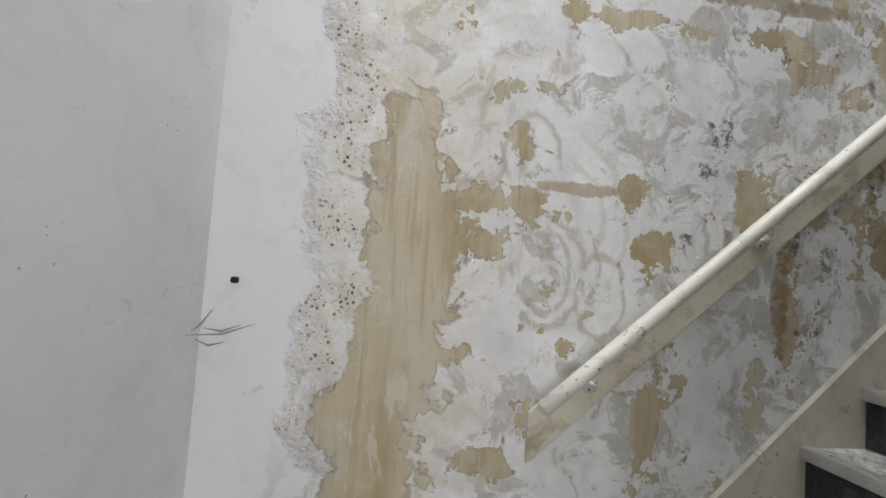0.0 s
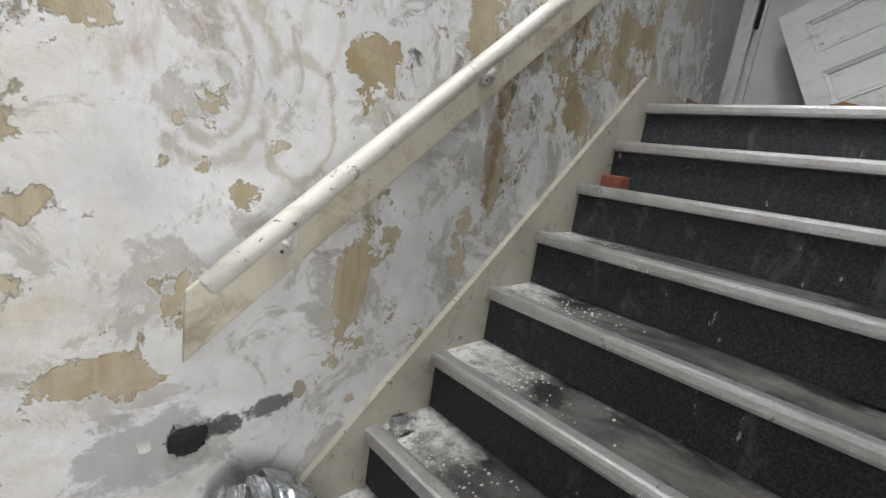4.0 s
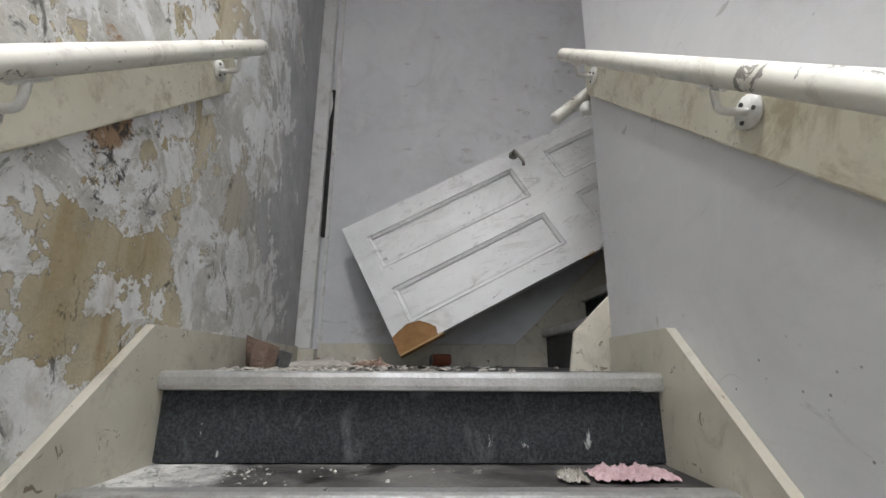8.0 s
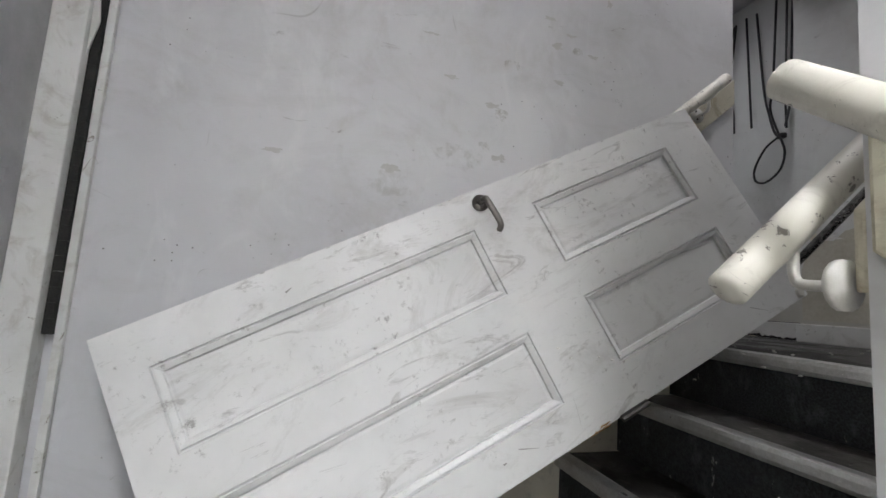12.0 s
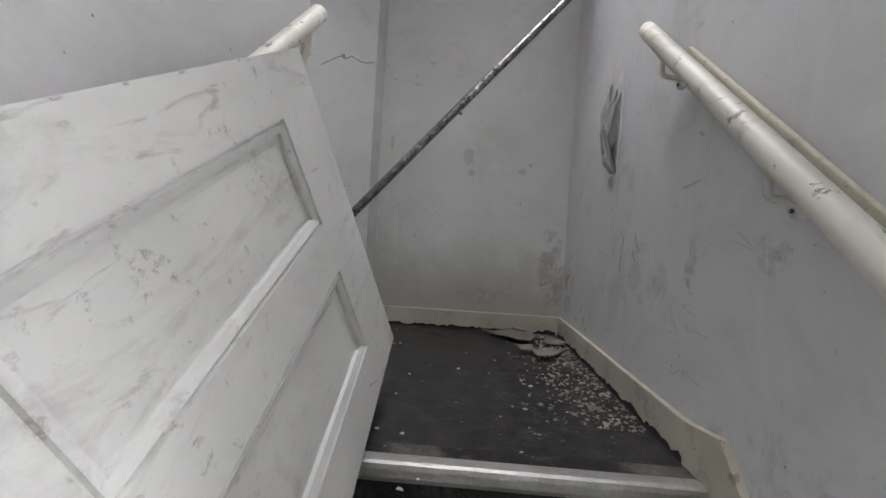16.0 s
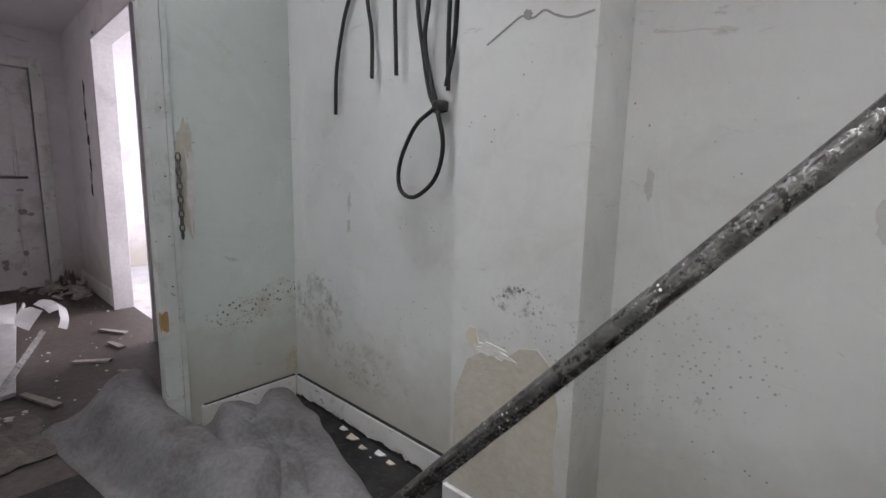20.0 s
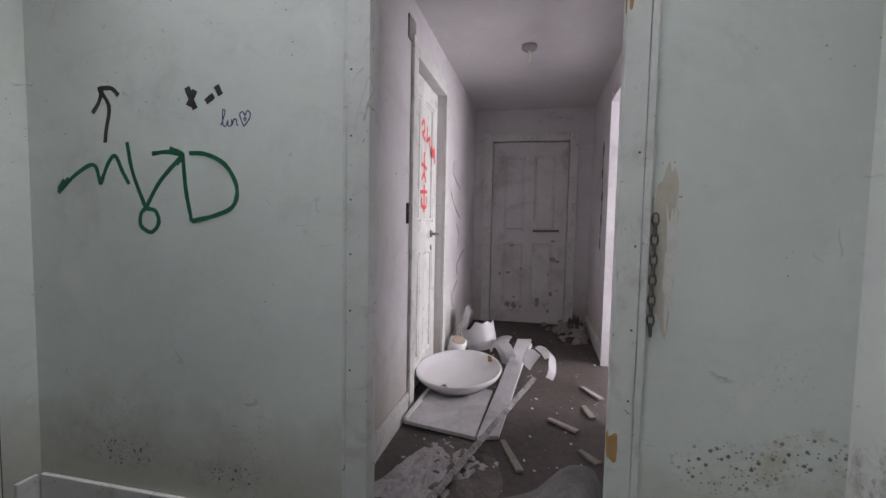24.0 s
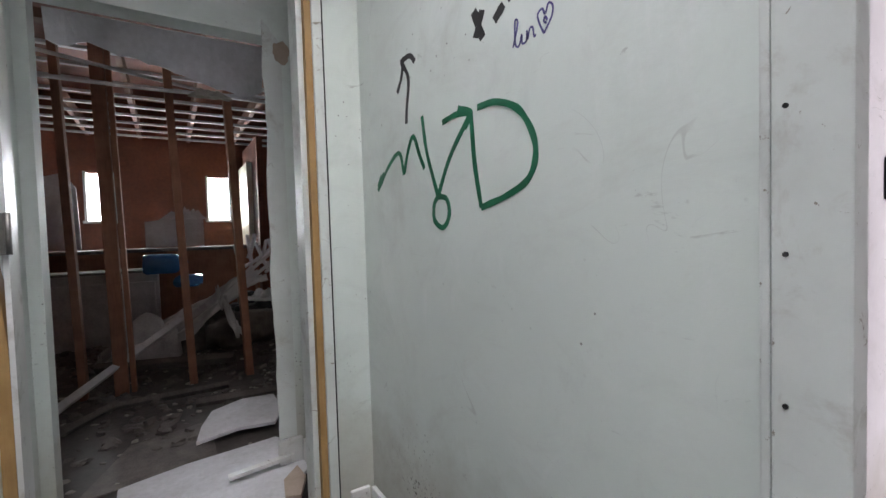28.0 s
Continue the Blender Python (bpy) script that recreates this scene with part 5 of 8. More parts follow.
# ---- handrails ----
def handrail(name, p0, p1, out, label, brackets, board=0.135, board_ends=(0.0, 0.0), lower=0.01):
    """A round rail on brackets over a sloping cream board; p0, p1: ends of the rail's axis, out: from the wall to the room."""
    p0, p1, out = Vector(p0), Vector(p1), Vector(out)
    d = (p1 - p0).normalized()
    thing = empty(name, p0, label, "handrail")
    n = 16
    line = [p0 + d * 0.0] + [p0 + (p1 - p0) * (i / n) for i in range(n + 1)] + [p1]
    radii = [0.012] + [0.0235] * (n + 1) + [0.012]
    line[0], line[-1] = p0 - d * 0.006, p1 + d * 0.006
    wpart("rail", tube(line, 0.0235, 14, True, radii), M["rail"], thing, smooth=True)
    gap = 0.074
    wallp = [p - out * gap for p in (p0 + d * board_ends[0], p1 + d * board_ends[1])]
    drop = Vector((0, 0, -1))
    axis = 0 if abs(out.x) > 0.5 else 1
    lo = wallp[0] + drop * lower
    hi = wallp[1] + drop * lower
    pts = [lo, hi, hi + drop * board * 1.15, lo + drop * board * 1.15]
    bm = slab(pts, 0.014 * (1 if out[axis] > 0 else -1), axis)
    bmesh.ops.bevel(bm, geom=bm.edges[:], offset=0.0045, segments=2, affect="EDGES", profile=0.6)
    wpart("backing_board", bm, M["rail_board"], thing, "stained cream backing board with rounded edges")
    for t in brackets:
        c = p0 + d * t
        base = c - out * (gap - 0.016) + drop * 0.078
        b = empty("rail_bracket", base, "white enamelled rail bracket", "bracket")
        for key in ("category",):
            del b[key]
        bm = tube([base, base + out * 0.008], 0.03, 16)
        b2 = under(part("rose", bm, M["bracket"], None, "round white fixing plate", True), thing)
        arm = smooth_line([base + out * 0.004, base + out * 0.035, base + out * 0.056 + Vector((0, 0, 0.008)), base + out * 0.058 + Vector((0, 0, 0.05))], 5)
        under(part("arm", tube(arm, 0.007, 8), M["bracket"], None, "bent white bracket arm", True), b2)
        pad = tube([c + drop * 0.026 - d * 0.035, c + drop * 0.026 + d * 0.035], 0.009, 8)
        under(part("saddle", pad, M["bracket"], None), b2)
        for a in range(3):
            s = base + out * 0.008 + 0.019 * (math.cos(2.1 * a + 0.5) * d + math.sin(2.1 * a + 0.5) * d.cross(out))
            under(part("screw", tube([s, s + out * 0.003], 0.004, 8), M["dark_steel"], None), b2)
        bpy.data.objects.remove(b)
    return thing


SL1, SL2 = RISE / GO1, RISE / GO2
ZA = 1.0   # rail height over the line of nosings
handrail("handrail_peeling_side", (1.165, 1.926, 0.892), (3.15, 1.926, 2.588), (0, -1, 0), "cream round handrail on a board along the peeling wall", (0.22, 0.97, 1.71, 2.45), board_ends=(-0.03, -0.05))
handrail("handrail_white_side", (1.40, 0.866, 1.095), (3.33, 0.866, 2.722), (0, 1, 0), "cream round handrail on a board along the white wall", (0.72, 1.53, 2.36), board_ends=(0.0, -0.055))
handrail("handrail_upper_wall_side", (3.376, 0.90, 2.475), (3.376, -0.275, 3.452), (1, 0, 0), "cream round handrail with chipped paint beside the upper flight", (0.14, 0.82, 1.38), 0.085, board_ends=(0.15, -0.15), lower=-0.004)
handrail("handrail_behind_door", (4.284, 0.62, 3.416 - 0.79 * SL2), (4.284, -0.17, 3.416), (-1, 0, 0), "cream round handrail partly hidden behind the fallen door", (0.2, 0.92), 0.10, board_ends=(0.0, 0.158), lower=0.048)


# ---- fallen door ----
def panel_door(name, width, height, panels, material, label, thick=0.04, back=True):
    """A moulded panel door in its own plane: u to the right, v down, front towards +w; panels: u0, u1, v0, v1."""
    thing = empty(name, (0, 0, 0), label, "door")
    us = sorted({0.0, width, *[p[0] for p in panels], *[p[1] for p in panels]})
    vs = sorted({0.0, height, *[p[2] for p in panels], *[p[3] for p in panels]})
    leaf = bmesh.new()
    for i in range(len(us) - 1):
        for j in range(len(vs) - 1):
            cu, cv = (us[i] + us[i + 1]) / 2, (vs[j] + vs[j + 1]) / 2
            if not any(p[0] < cu < p[1] and p[2] < cv < p[3] for p in panels):
                add_box(leaf, us[i], us[i + 1], -vs[j + 1], -vs[j], -thick, 0)
    bmesh.ops.remove_doubles(leaf, verts=leaf.verts, dist=1e-5)
    part("leaf", leaf, M[material], thing)
    for u0, u1, v0, v1 in panels:
        bm = bmesh.new()
        w, d = 0.03, 0.012
        rings = []
        for inset, depth in ((0, 0), (0.002, -0.007), (0.006, -0.007), (0.008, -0.001), (0.021, -0.006), (0.023, -0.014), (0.027, -0.014), (w + 0.004, -d)):
            rings.append([bm.verts.new((u, v, depth)) for u, v in ((u0 + inset, -v0 - inset), (u1 - inset, -v0 - inset), (u1 - inset, -v1 + inset), (u0 + inset, -v1 + inset))])
        for a, b in zip(rings, rings[1:]):
            for k in range(4):
                bm.faces.new((a[k], a[(k + 1) % 4], b[(k + 1) % 4], b[k]))
        part("moulding", bm, M[material], thing)
        part("panel", box(u0 + w, u1 - w, -v1 + w, -v0 - w, -d - 0.012, -d - 0.001), M[material], thing)
    return thing


PANELS = [(0.10, 1.0, 0.115, 0.33), (0.10, 1.0, 0.45, 0.665), (1.215, 1.80, 0.107, 0.322), (1.215, 1.80, 0.432, 0.647)]
fallen = panel_door("fallen_door", 1.98, 0.772, PANELS, "door_white", "grubby white four-panel door leaning askew on the landing wall")
tl = Vector((4.203, 1.8615, 2.284))
du = Vector((0.0071, -0.8851, 0.4653)).normalized()
dv = Vector((-0.2277, -0.4545, -0.8612))
dv = (dv - du * dv.dot(du)).normalized()
dw = du.cross(-dv)
fallen.matrix_world = Matrix(((du.x, -dv.x, dw.x, tl.x), (du.y, -dv.y, dw.y, tl.y), (du.z, -dv.z, dw.z, tl.z), (0, 0, 0, 1)))
fallen_rose = part("handle_rose", tube([(1.056, -0.046, 0), (1.056, -0.046, 0.009)], 0.026, 20), M["steel"], fallen, "round brushed steel rose", True)
part("handle_neck", tube([(1.056, -0.046, 0.009), (1.056, -0.046, 0.03)], 0.012, 14), M["steel"], fallen_rose, "", True)
lever = smooth_line([(1.056, -0.046, 0.03), (1.056, -0.05, 0.048), (1.056, -0.062, 0.055), (1.06, -0.12, 0.055), (1.06, -0.142, 0.05), (1.056, -0.152, 0.034)], 5)
part("lever", tube(lever, 0.0095, 10), M["steel"], fallen_rose, "brushed steel lever handle", True)
part("latch_plate", box(0.98, 1.06, 0.0, 0.003, -0.03, -0.01), M["dark_steel"], fallen, "rusty latch plate")
fallen_hinge = part("hinge", box(1.13, 1.23, -0.778, -0.768, -0.035, 0.006, 0.002), M["dark_steel"], fallen, "rusted steel hinge leaf")
part("hinge_knuckle", tube([(1.13, -0.78, 0.006), (1.23, -0.78, 0.006)], 0.007, 8), M["dark_steel"], fallen_hinge, "rusted hinge knuckle")
part("split_edge", lump((1.06, -0.768, -0.012), (0.05, 0.012, 0.016), 3), M["wood"], fallen, "splintered bare wood")
part("bare_corner", slab([(-0.003, -0.775, 0.0035), (-0.003, -0.685, 0.0035), (0.03, -0.672, 0.0035), (0.09, -0.655, 0.0035), (0.15, -0.668, 0.0035), (0.185, -0.70, 0.0035), (0.21, -0.735, 0.0035), (0.20, -0.775, 0.0035)], -0.05), M["foam"], fallen, "bare brown core where the corner has split")
part("bare_edge", box(-0.003, 0.23, -0.785, -0.774, -0.042, 0.004, 0.002), M["wood"], fallen, "pale split lipping")
chips = random.Random(4)
for k in range(12):
    u = chips.uniform(0.9, 1.975) if k < 6 else chips.uniform(0.0, 1.9)
    part("edge_chip", lump((u, -0.002 if k % 3 else -0.771, 0.0), (chips.uniform(0.004, 0.009), 0.0025, 0.002), k, 0.5, 1), M["faint"], fallen)
part("worn_corner", lump((1.955, -0.75, -0.01), (0.028, 0.03, 0.018), 8, 0.5, 2), M["flake"], fallen, "crumbling worn corner")
for k in range(30):
    u, v = chips.uniform(0.05, 1.93), chips.uniform(0.03, 0.74)
    a = chips.uniform(-0.3, 0.9)
    l = chips.uniform(0.01, 0.07)
    if any(q[0] - 0.03 < u < q[1] + 0.03 and q[2] - 0.03 < v < q[3] + 0.03 for q in PANELS):
        continue
    c, sn, w = math.cos(a) * l, math.sin(a) * l, 0.0016
    part("scratch", slab([(u, -v, 0.0006), (u + c, -v - sn, 0.0006), (u + c + w, -v - sn - w, 0.0006), (u + w * 2, -v - w * 3, 0.0006)], 0.0004), M["grime"], fallen)

# ---- hall doors ----
end_door = panel_door("end_door", 0.775, 1.92, [(0.12, 0.34, 0.14, 0.93), (0.43, 0.65, 0.14, 0.93), (0.12, 0.34, 1.06, 1.72), (0.43, 0.65, 1.06, 1.72)], "end_door", "filthy white panel door at the end of the hall")
end_door.matrix_world = Matrix(((0, 0, -1, X_HE + 0.035), (-1, 0, 0, DE1 - 0.01), (0, 1, 0, 4.262), (0, 0, 0, 1)))
end_plate = part("handle_plate", box(0.42, 0.47, -0.99, -0.83, 0, 0.006, 0.002), M["white_gloss"], end_door, "dirty white handle plate")
part("lever", tube(smooth_line([(0.445, -0.93, 0.0), (0.445, -0.93, 0.05), (0.5, -0.93, 0.055), (0.70, -0.925, 0.05)], 4), 0.011, 8), M["dark_steel"], end_plate, "long dark lever", True)
part("lower_plate", box(0.44, 0.60, -1.64, -1.12, 0, 0.004), M["white_gloss"], end_door, "stained white kick plate")
red_door = panel_door("red_marked_door", 0.745, 1.965, [(0.1, 0.33, 0.12, 0.9), (0.42, 0.65, 0.12, 0.9), (0.1, 0.33, 1.1, 1.8), (0.42, 0.65, 1.1, 1.8)], "white_gloss", "white hall door with red sprayed marks")
red_door.matrix_world = Matrix(((1, 0, 0, DL0 + 0.008), (0, 0, -1, Y_HL + 0.05), (0, 1, 0, 4.312), (0, 0, 0, 1)))
red_rose = part("handle_rose", tube([(0.60, -0.985, 0), (0.60, -0.985, 0.009)], 0.026, 16), M["steel"], red_door, "steel rose", True)
part("lever", tube(smooth_line([(0.60, -0.985, 0.005), (0.60, -0.985, 0.05), (0.58, -0.985, 0.056), (0.49, -0.985, 0.056)], 4), 0.009, 8), M["steel"], red_rose, "steel lever", True)
part("keyhole", tube([(0.60, -1.08, 0), (0.60, -1.08, 0.006)], 0.02, 12), M["steel"], red_door, "steel keyhole cover", True)


def casing(name, spans, mat, label):
    bm = bmesh.new()
    for s in spans:
        add_box(bm, *s, 0.004)
    return solid(name, bm, M[mat], label, "door frame", kind="structure")


casing("door_frame_end", [(X_HE - 0.02, X_HE - 0.002, DE1 - 0.004, DE1 + 0.085, Z_TOP, 4.355), (X_HE - 0.02, X_HE - 0.002, DE0 - 0.085, DE0 + 0.004, Z_TOP, 4.355), (X_HE - 0.019, X_HE - 0.002, DE0 + 0.004, DE1 - 0.004, 4.268, 4.353)], "white_gloss", "white architrave around the end door")
casing("door_frame_red", [(DL0 - 0.085, DL0 + 0.004, Y_HL - 0.02, Y_HL - 0.002, Z_TOP, 4.40), (DL1 - 0.004, DL1 + 0.085, Y_HL - 0.02, Y_HL - 0.002, Z_TOP, 4.40), (DL0 + 0.004, DL1 - 0.004, Y_HL - 0.019, Y_HL - 0.002, 4.315, 4.398)], "white_gloss", "white architrave around the marked door")
casing("door_frame_side_room", [(DR1 - 0.02, DR1 - 0.002, Y_HR - 0.1, Y_HR + 0.03, Z_TOP, 4.33), (DR0 + 0.002, DR0 + 0.02, Y_HR - 0.1, Y_HR + 0.03, Z_TOP, 4.33), (DR0 + 0.02, DR1 - 0.02, Y_HR - 0.1, Y_HR + 0.03, 4.312, 4.33), (DR1 - 0.002, DR1 + 0.07, Y_HR + 0.002, Y_HR + 0.02, Z_TOP, 4.38)], "plasterboard", "battered stripped door lining of the side room")

# unseen walls added to close the voids behind the hall doors and keep sky out of the gaps
wall("wall_behind_end_door", X_HE + 0.11, X_HE + 0.2, Y_HR, Y_HL, Z_TOP - 0.1, 4.62, "hall_white", "plain unseen wall added behind the end door")
wall("wall_behind_red_door", DL0 - 0.1, DL1 + 0.1, Y_HL + 0.11, Y_HL + 0.2, Z_TOP - 0.1, 4.62, "hall_white", "plain unseen wall added behind the marked door")


# ---- lower landing and flight ----
def strip(points, width, plane, at, out, seed=0, thick=0.0025):
    """A flat painted stroke on a wall; points are in the wall's plane (horizontal, z); plane: 'x' or 'y'."""
    bm = bmesh.new()
    line = smooth_line([Vector((a, b, 0)) for a, b in points], 6)
    left, right = [], []
    for i, p in enumerate(line):
        d = (line[min(i + 1, len(line) - 1)] - line[max(i - 1, 0)])
        d = d.normalized() if d.length > 1e-6 else Vector((1, 0, 0))
        n = Vector((-d.y, d.x, 0)) * width * 0.5 * (1 + 0.25 * noise.noise(Vector((i * 0.4, seed, 0))))
        for side, q in ((left, p + n), (right, p - n)):
            c = at + out * thick
            side.append(bm.verts.new((c, q.x, q.y) if plane == "x" else (q.x, c, q.y)))
    for i in range(len(line) - 1):
        bm.faces.new((left[i], left[i + 1], right[i + 1], right[i]))
    made = bmesh.ops.extrude_face_region(bm, geom=bm.faces[:])
    for v in made["geom"]:
        if isinstance(v, bmesh.types.BMVert):
            v.co[0 if plane == "x" else 1] = at + out * 0.0002
    return bm


def blot(cx, cz, rx, rz, plane, at, out, seed, thick=0.002, rough=0.3, k=26):
    """An irregular flat patch on a wall."""
    pts = []
    for i in range(k):
        a = 6.283 * i / k
        r = 1 + rough * noise.noise(Vector((math.cos(a) * 1.5, math.sin(a) * 1.5, seed))) + rough * 0.6 * noise.noise(Vector((math.cos(a) * 5, math.sin(a) * 5, seed + 9)))
        u, w = cx + rx * r * math.cos(a), cz + rz * r * math.sin(a)
        pts.append((at, u, w) if plane == "x" else (u, at, w))
    return slab(pts, out * thick, 0 if plane == "x" else 1)


def silver_sheet():
    """A thin film hanging like a cape from the wall onto the floor and the bottom step."""
    thing = empty("silver_plastic_sheet", (1.25, 1.75, 0), "crumpled silver-grey plastic sheet slumped against the bottom step", "plastic sheet")
    top = [(1.195, 1.985, 0.37), (1.20, 1.94, 0.41), (1.225, 1.895, 0.445), (1.25, 1.885, 0.455), (1.28, 1.89, 0.45), (1.305, 1.93, 0.425), (1.315, 1.985, 0.39)]
    foot = [(1.10, 1.985, 0.02), (1.07, 1.76, 0.012), (1.13, 1.62, 0.01), (1.22, 1.50, 0.012), (1.335, 1.40, 0.03), (1.50, 1.55, 0.205), (1.47, 1.97, 0.21)]

    def along(line, s):
        k = min(len(line) - 2, int(s * (len(line) - 1)))
        return Vector(line[k]).lerp(Vector(line[k + 1]), s * (len(line) - 1) - k)

    bm = bmesh.new()
    ns, nf, rows = 110, 44, []
    for i in range(ns + 1):
        s = i / ns
        a, b = along(top, s), along(foot, s)
        out = Vector((b.x - 1.25, b.y - 1.95, 0)).normalized()
        row = []
        for j in range(nf + 1):
            f = j / nf
            p = a.lerp(b, f)
            p.z += 0.05 * math.sin(math.pi * f) * (1 - f)
            fold = 0.026 * math.sin(s * 21 + 5.0 * noise.noise(Vector((s * 3, f * 2.2, 2)))) + 0.012 * math.sin(s * 47 + 6 * noise.noise(Vector((s * 4, f * 3.2, 7))))
            crush = 0.040 * noise.noise(Vector((s * 8, f * 6, 1))) + 0.034 * abs(noise.noise(Vector((s * 15, f * 10, 5)))) + 0.012 * abs(noise.noise(Vector((s * 34, f * 21, 3))))
            valley = 0.055 * math.exp(-((s - 0.47 - 0.05 * f) / 0.035) ** 2) * math.sin(math.pi * min(1.0, f * 1.25)) if f < 0.8 else 0.0
            p += out * ((fold + crush - 0.022) * (0.25 + 0.75 * f) - valley)
            p.y = min(p.y, 1.992)
            floor = RISE + 0.006 if p.x > 1.375 else 0.005
            p.z = max(p.z + 0.02 * f * noise.noise(Vector((s * 14, f * 8, 9))), floor + 0.02 * abs(noise.noise(Vector((p.x * 16, p.y * 16, 1)))))
            row.append(bm.verts.new(p))
        rows.append(row)
    for a, b in zip(rows, rows[1:]):
        for j in range(nf):
            bm.faces.new((a[j], a[j + 1], b[j + 1], b[j]))
    wpart("cape", bm, M["silver"], thing)
    tail = rag(0.99, 1.73, 0.0, 0.11, 0.075, 0.03, 5, 22, 4.0, 0.5)
    wpart("trailing_edge", tail, M["silver"], thing, "flat trailing part of the silver sheet")
    hem = rag(1.20, 1.50, 0.0, 0.13, 0.07, 0.045, 8, 24, 4.5, -0.75)
    wpart("hem", hem, M["silver"], thing, "hem of the silver sheet spread on the floor")
    return thing


silver_sheet()

pipe = empty("cut_pipe", (1.14, 2.0, 0.52), "sooty cut pipe end in a broken patch of wall", "pipe")
wpart("stub", lump((1.155, 1.995, 0.522), (0.045, 0.02, 0.036), 4, 0.9, 3), M["hole"], pipe, "charred black pipe end")
hole_small = empty("wall_hole", (1.407, 2.0, 0.567), "small broken hole showing brown plaster", "hole")
wpart("cavity", blot(1.407, 0.567, 0.018, 0.024, "y", 2.0, -1, 5, 0.003), M["backing"], hole_small)

curl = random.Random(12)
for k in range(60):
    cx = curl.uniform(0.95, 3.28)
    cz = max(0.3, (cx - 1.2) * 0.86 + curl.uniform(-0.1, 1.5))
    w = 0.006 + 0.02 * curl.random() ** 2
    bm = bmesh.new()
    grid = []
    for i in range(4):
        row = []
        for j in range(4):
            u, v = i / 3 - 0.5, j / 3
            row.append(bm.verts.new((cx + u * w * (1.5 - v * curl.uniform(0.3, 0.9)), 1.9985 - 0.012 * v * v - 0.002 * abs(u), cz - v * w * curl.uniform(0.9, 1.3))))
        grid.append(row)
    for i in range(3):
        for j in range(3):
            bm.faces.new((grid[i][j], grid[i + 1][j], grid[i + 1][j + 1], grid[i][j + 1]))
    bmesh.ops.solidify(bm, geom=bm.faces[:], thickness=0.0012)
    solid("paint_curl", bm, M["torn_paper"], "curled flake of white paint lifting off the wall", "paint flake", "paint curls on the damp wall")

# cobweb in the corner
web = empty("cobweb", (0.2, 1.98, 1.1), "grey cobweb strands in the corner", "cobweb")
for a, b in (((0.184, 1.9, 1.06), (0.33, 1.996, 1.085)), ((0.184, 1.93, 1.065), (0.21, 1.996, 1.12)), ((0.184, 1.96, 1.04), (0.25, 1.996, 1.03)), ((0.2, 1.97, 1.07), (0.29, 1.996, 1.08))):
    wpart("strand", tube([a, ((a[0] + b[0]) / 2, (a[1] + b[1]) / 2 - 0.01, (a[2] + b[2]) / 2 - 0.012), b], 0.002, 6, True, (0.001, 0.0035, 0.0008)), M["grime"], web)
solid("spider_nest", lump((0.262, 1.992, 1.205), (0.014, 0.008, 0.012), 3, 0.5, 2), M["hole"], "small dark spider nest on the wall", "nest")

# shed plaster on the lower floor
crumbs("plaster_flakes", 650, lambda r: (r.uniform(0.21, 1.2), 1.97 - abs(r.gauss(0, 0.33)), 0.0), lambda r: 0.003 + 0.014 * r.random() ** 2, 0.12, 1, M["flake"], "peeled paint and plaster flakes along the wall")
crumbs("plaster_dust", 700, lambda r: (r.uniform(0.21, 1.33), r.uniform(0.5, 1.95), 0.0), lambda r: r.uniform(0.002, 0.006), 0.4, 2, M["rubble"], "plaster crumbs over the black floor")
big = random.Random(8)
for k, (x, y, s) in enumerate(((0.80, 1.36, 0.055), (0.62, 1.17, 0.045), (1.16, 1.15, 0.04), (1.20, 1.32, 0.04), (1.24, 1.23, 0.035), (0.45, 1.42, 0.07), (0.36, 1.2, 0.06), (0.72, 1.62, 0.09), (0.5, 1.7, 0.06), (0.9, 1.72, 0.05), (0.33, 1.65, 0.06), (0.68, 1.32, 0.03), (0.28, 1.02, 0.08), (0.55, 0.92, 0.05))):
    pts = [(x + s * (0.7 + 0.95 * noise.noise(Vector((math.cos(a) * 2, math.sin(a) * 2, k)))) * math.cos(a), y + 0.7 * s * (0.7 + 1.0 * noise.noise(Vector((math.cos(a) * 2, math.sin(a) * 2, k + 5)))) * math.sin(a), 0.002 + 0.0006 * k) for a in (6.283 * i / 18 for i in range(18))]
    solid("paint_flake", slab(pts, 0.003), M["torn_paper" if k % 2 == 0 else "flake"], "large pale flake of fallen paint on the floor", "paint flake", "large paint flakes")
crumbs("white_paint_flakes", 80, lambda r: (r.uniform(0.22, 1.12), 1.95 - abs(r.gauss(0, 0.42)) % 1.1, 0.004), lambda r: 0.006 + 0.026 * r.random() ** 2, 0.08, 3, M["torn_paper"], "white curled paint flakes over the rubble")
wrapper = empty("torn_wrapper", (1.27, 0.99, 0), "torn red and white wrapper at the foot of the stairs", "wrapper")
wpart("white_half", rag(1.34, 0.985, 0.0, 0.045, 0.035, 0.03, 2, 10), M["paper"], wrapper)
wpart("red_half", rag(1.33, 1.05, 0.0, 0.03, 0.03, 0.03, 4, 10), M["wrapper_red"], wrapper, "red part of the wrapper")
solid("clear_plastic_cup", lump((1.70, 1.92, 0.41), (0.045, 0.035, 0.032), 6, 0.4), M["glass"], "crushed clear plastic cup on a stair tread", "cup", smooth=True)

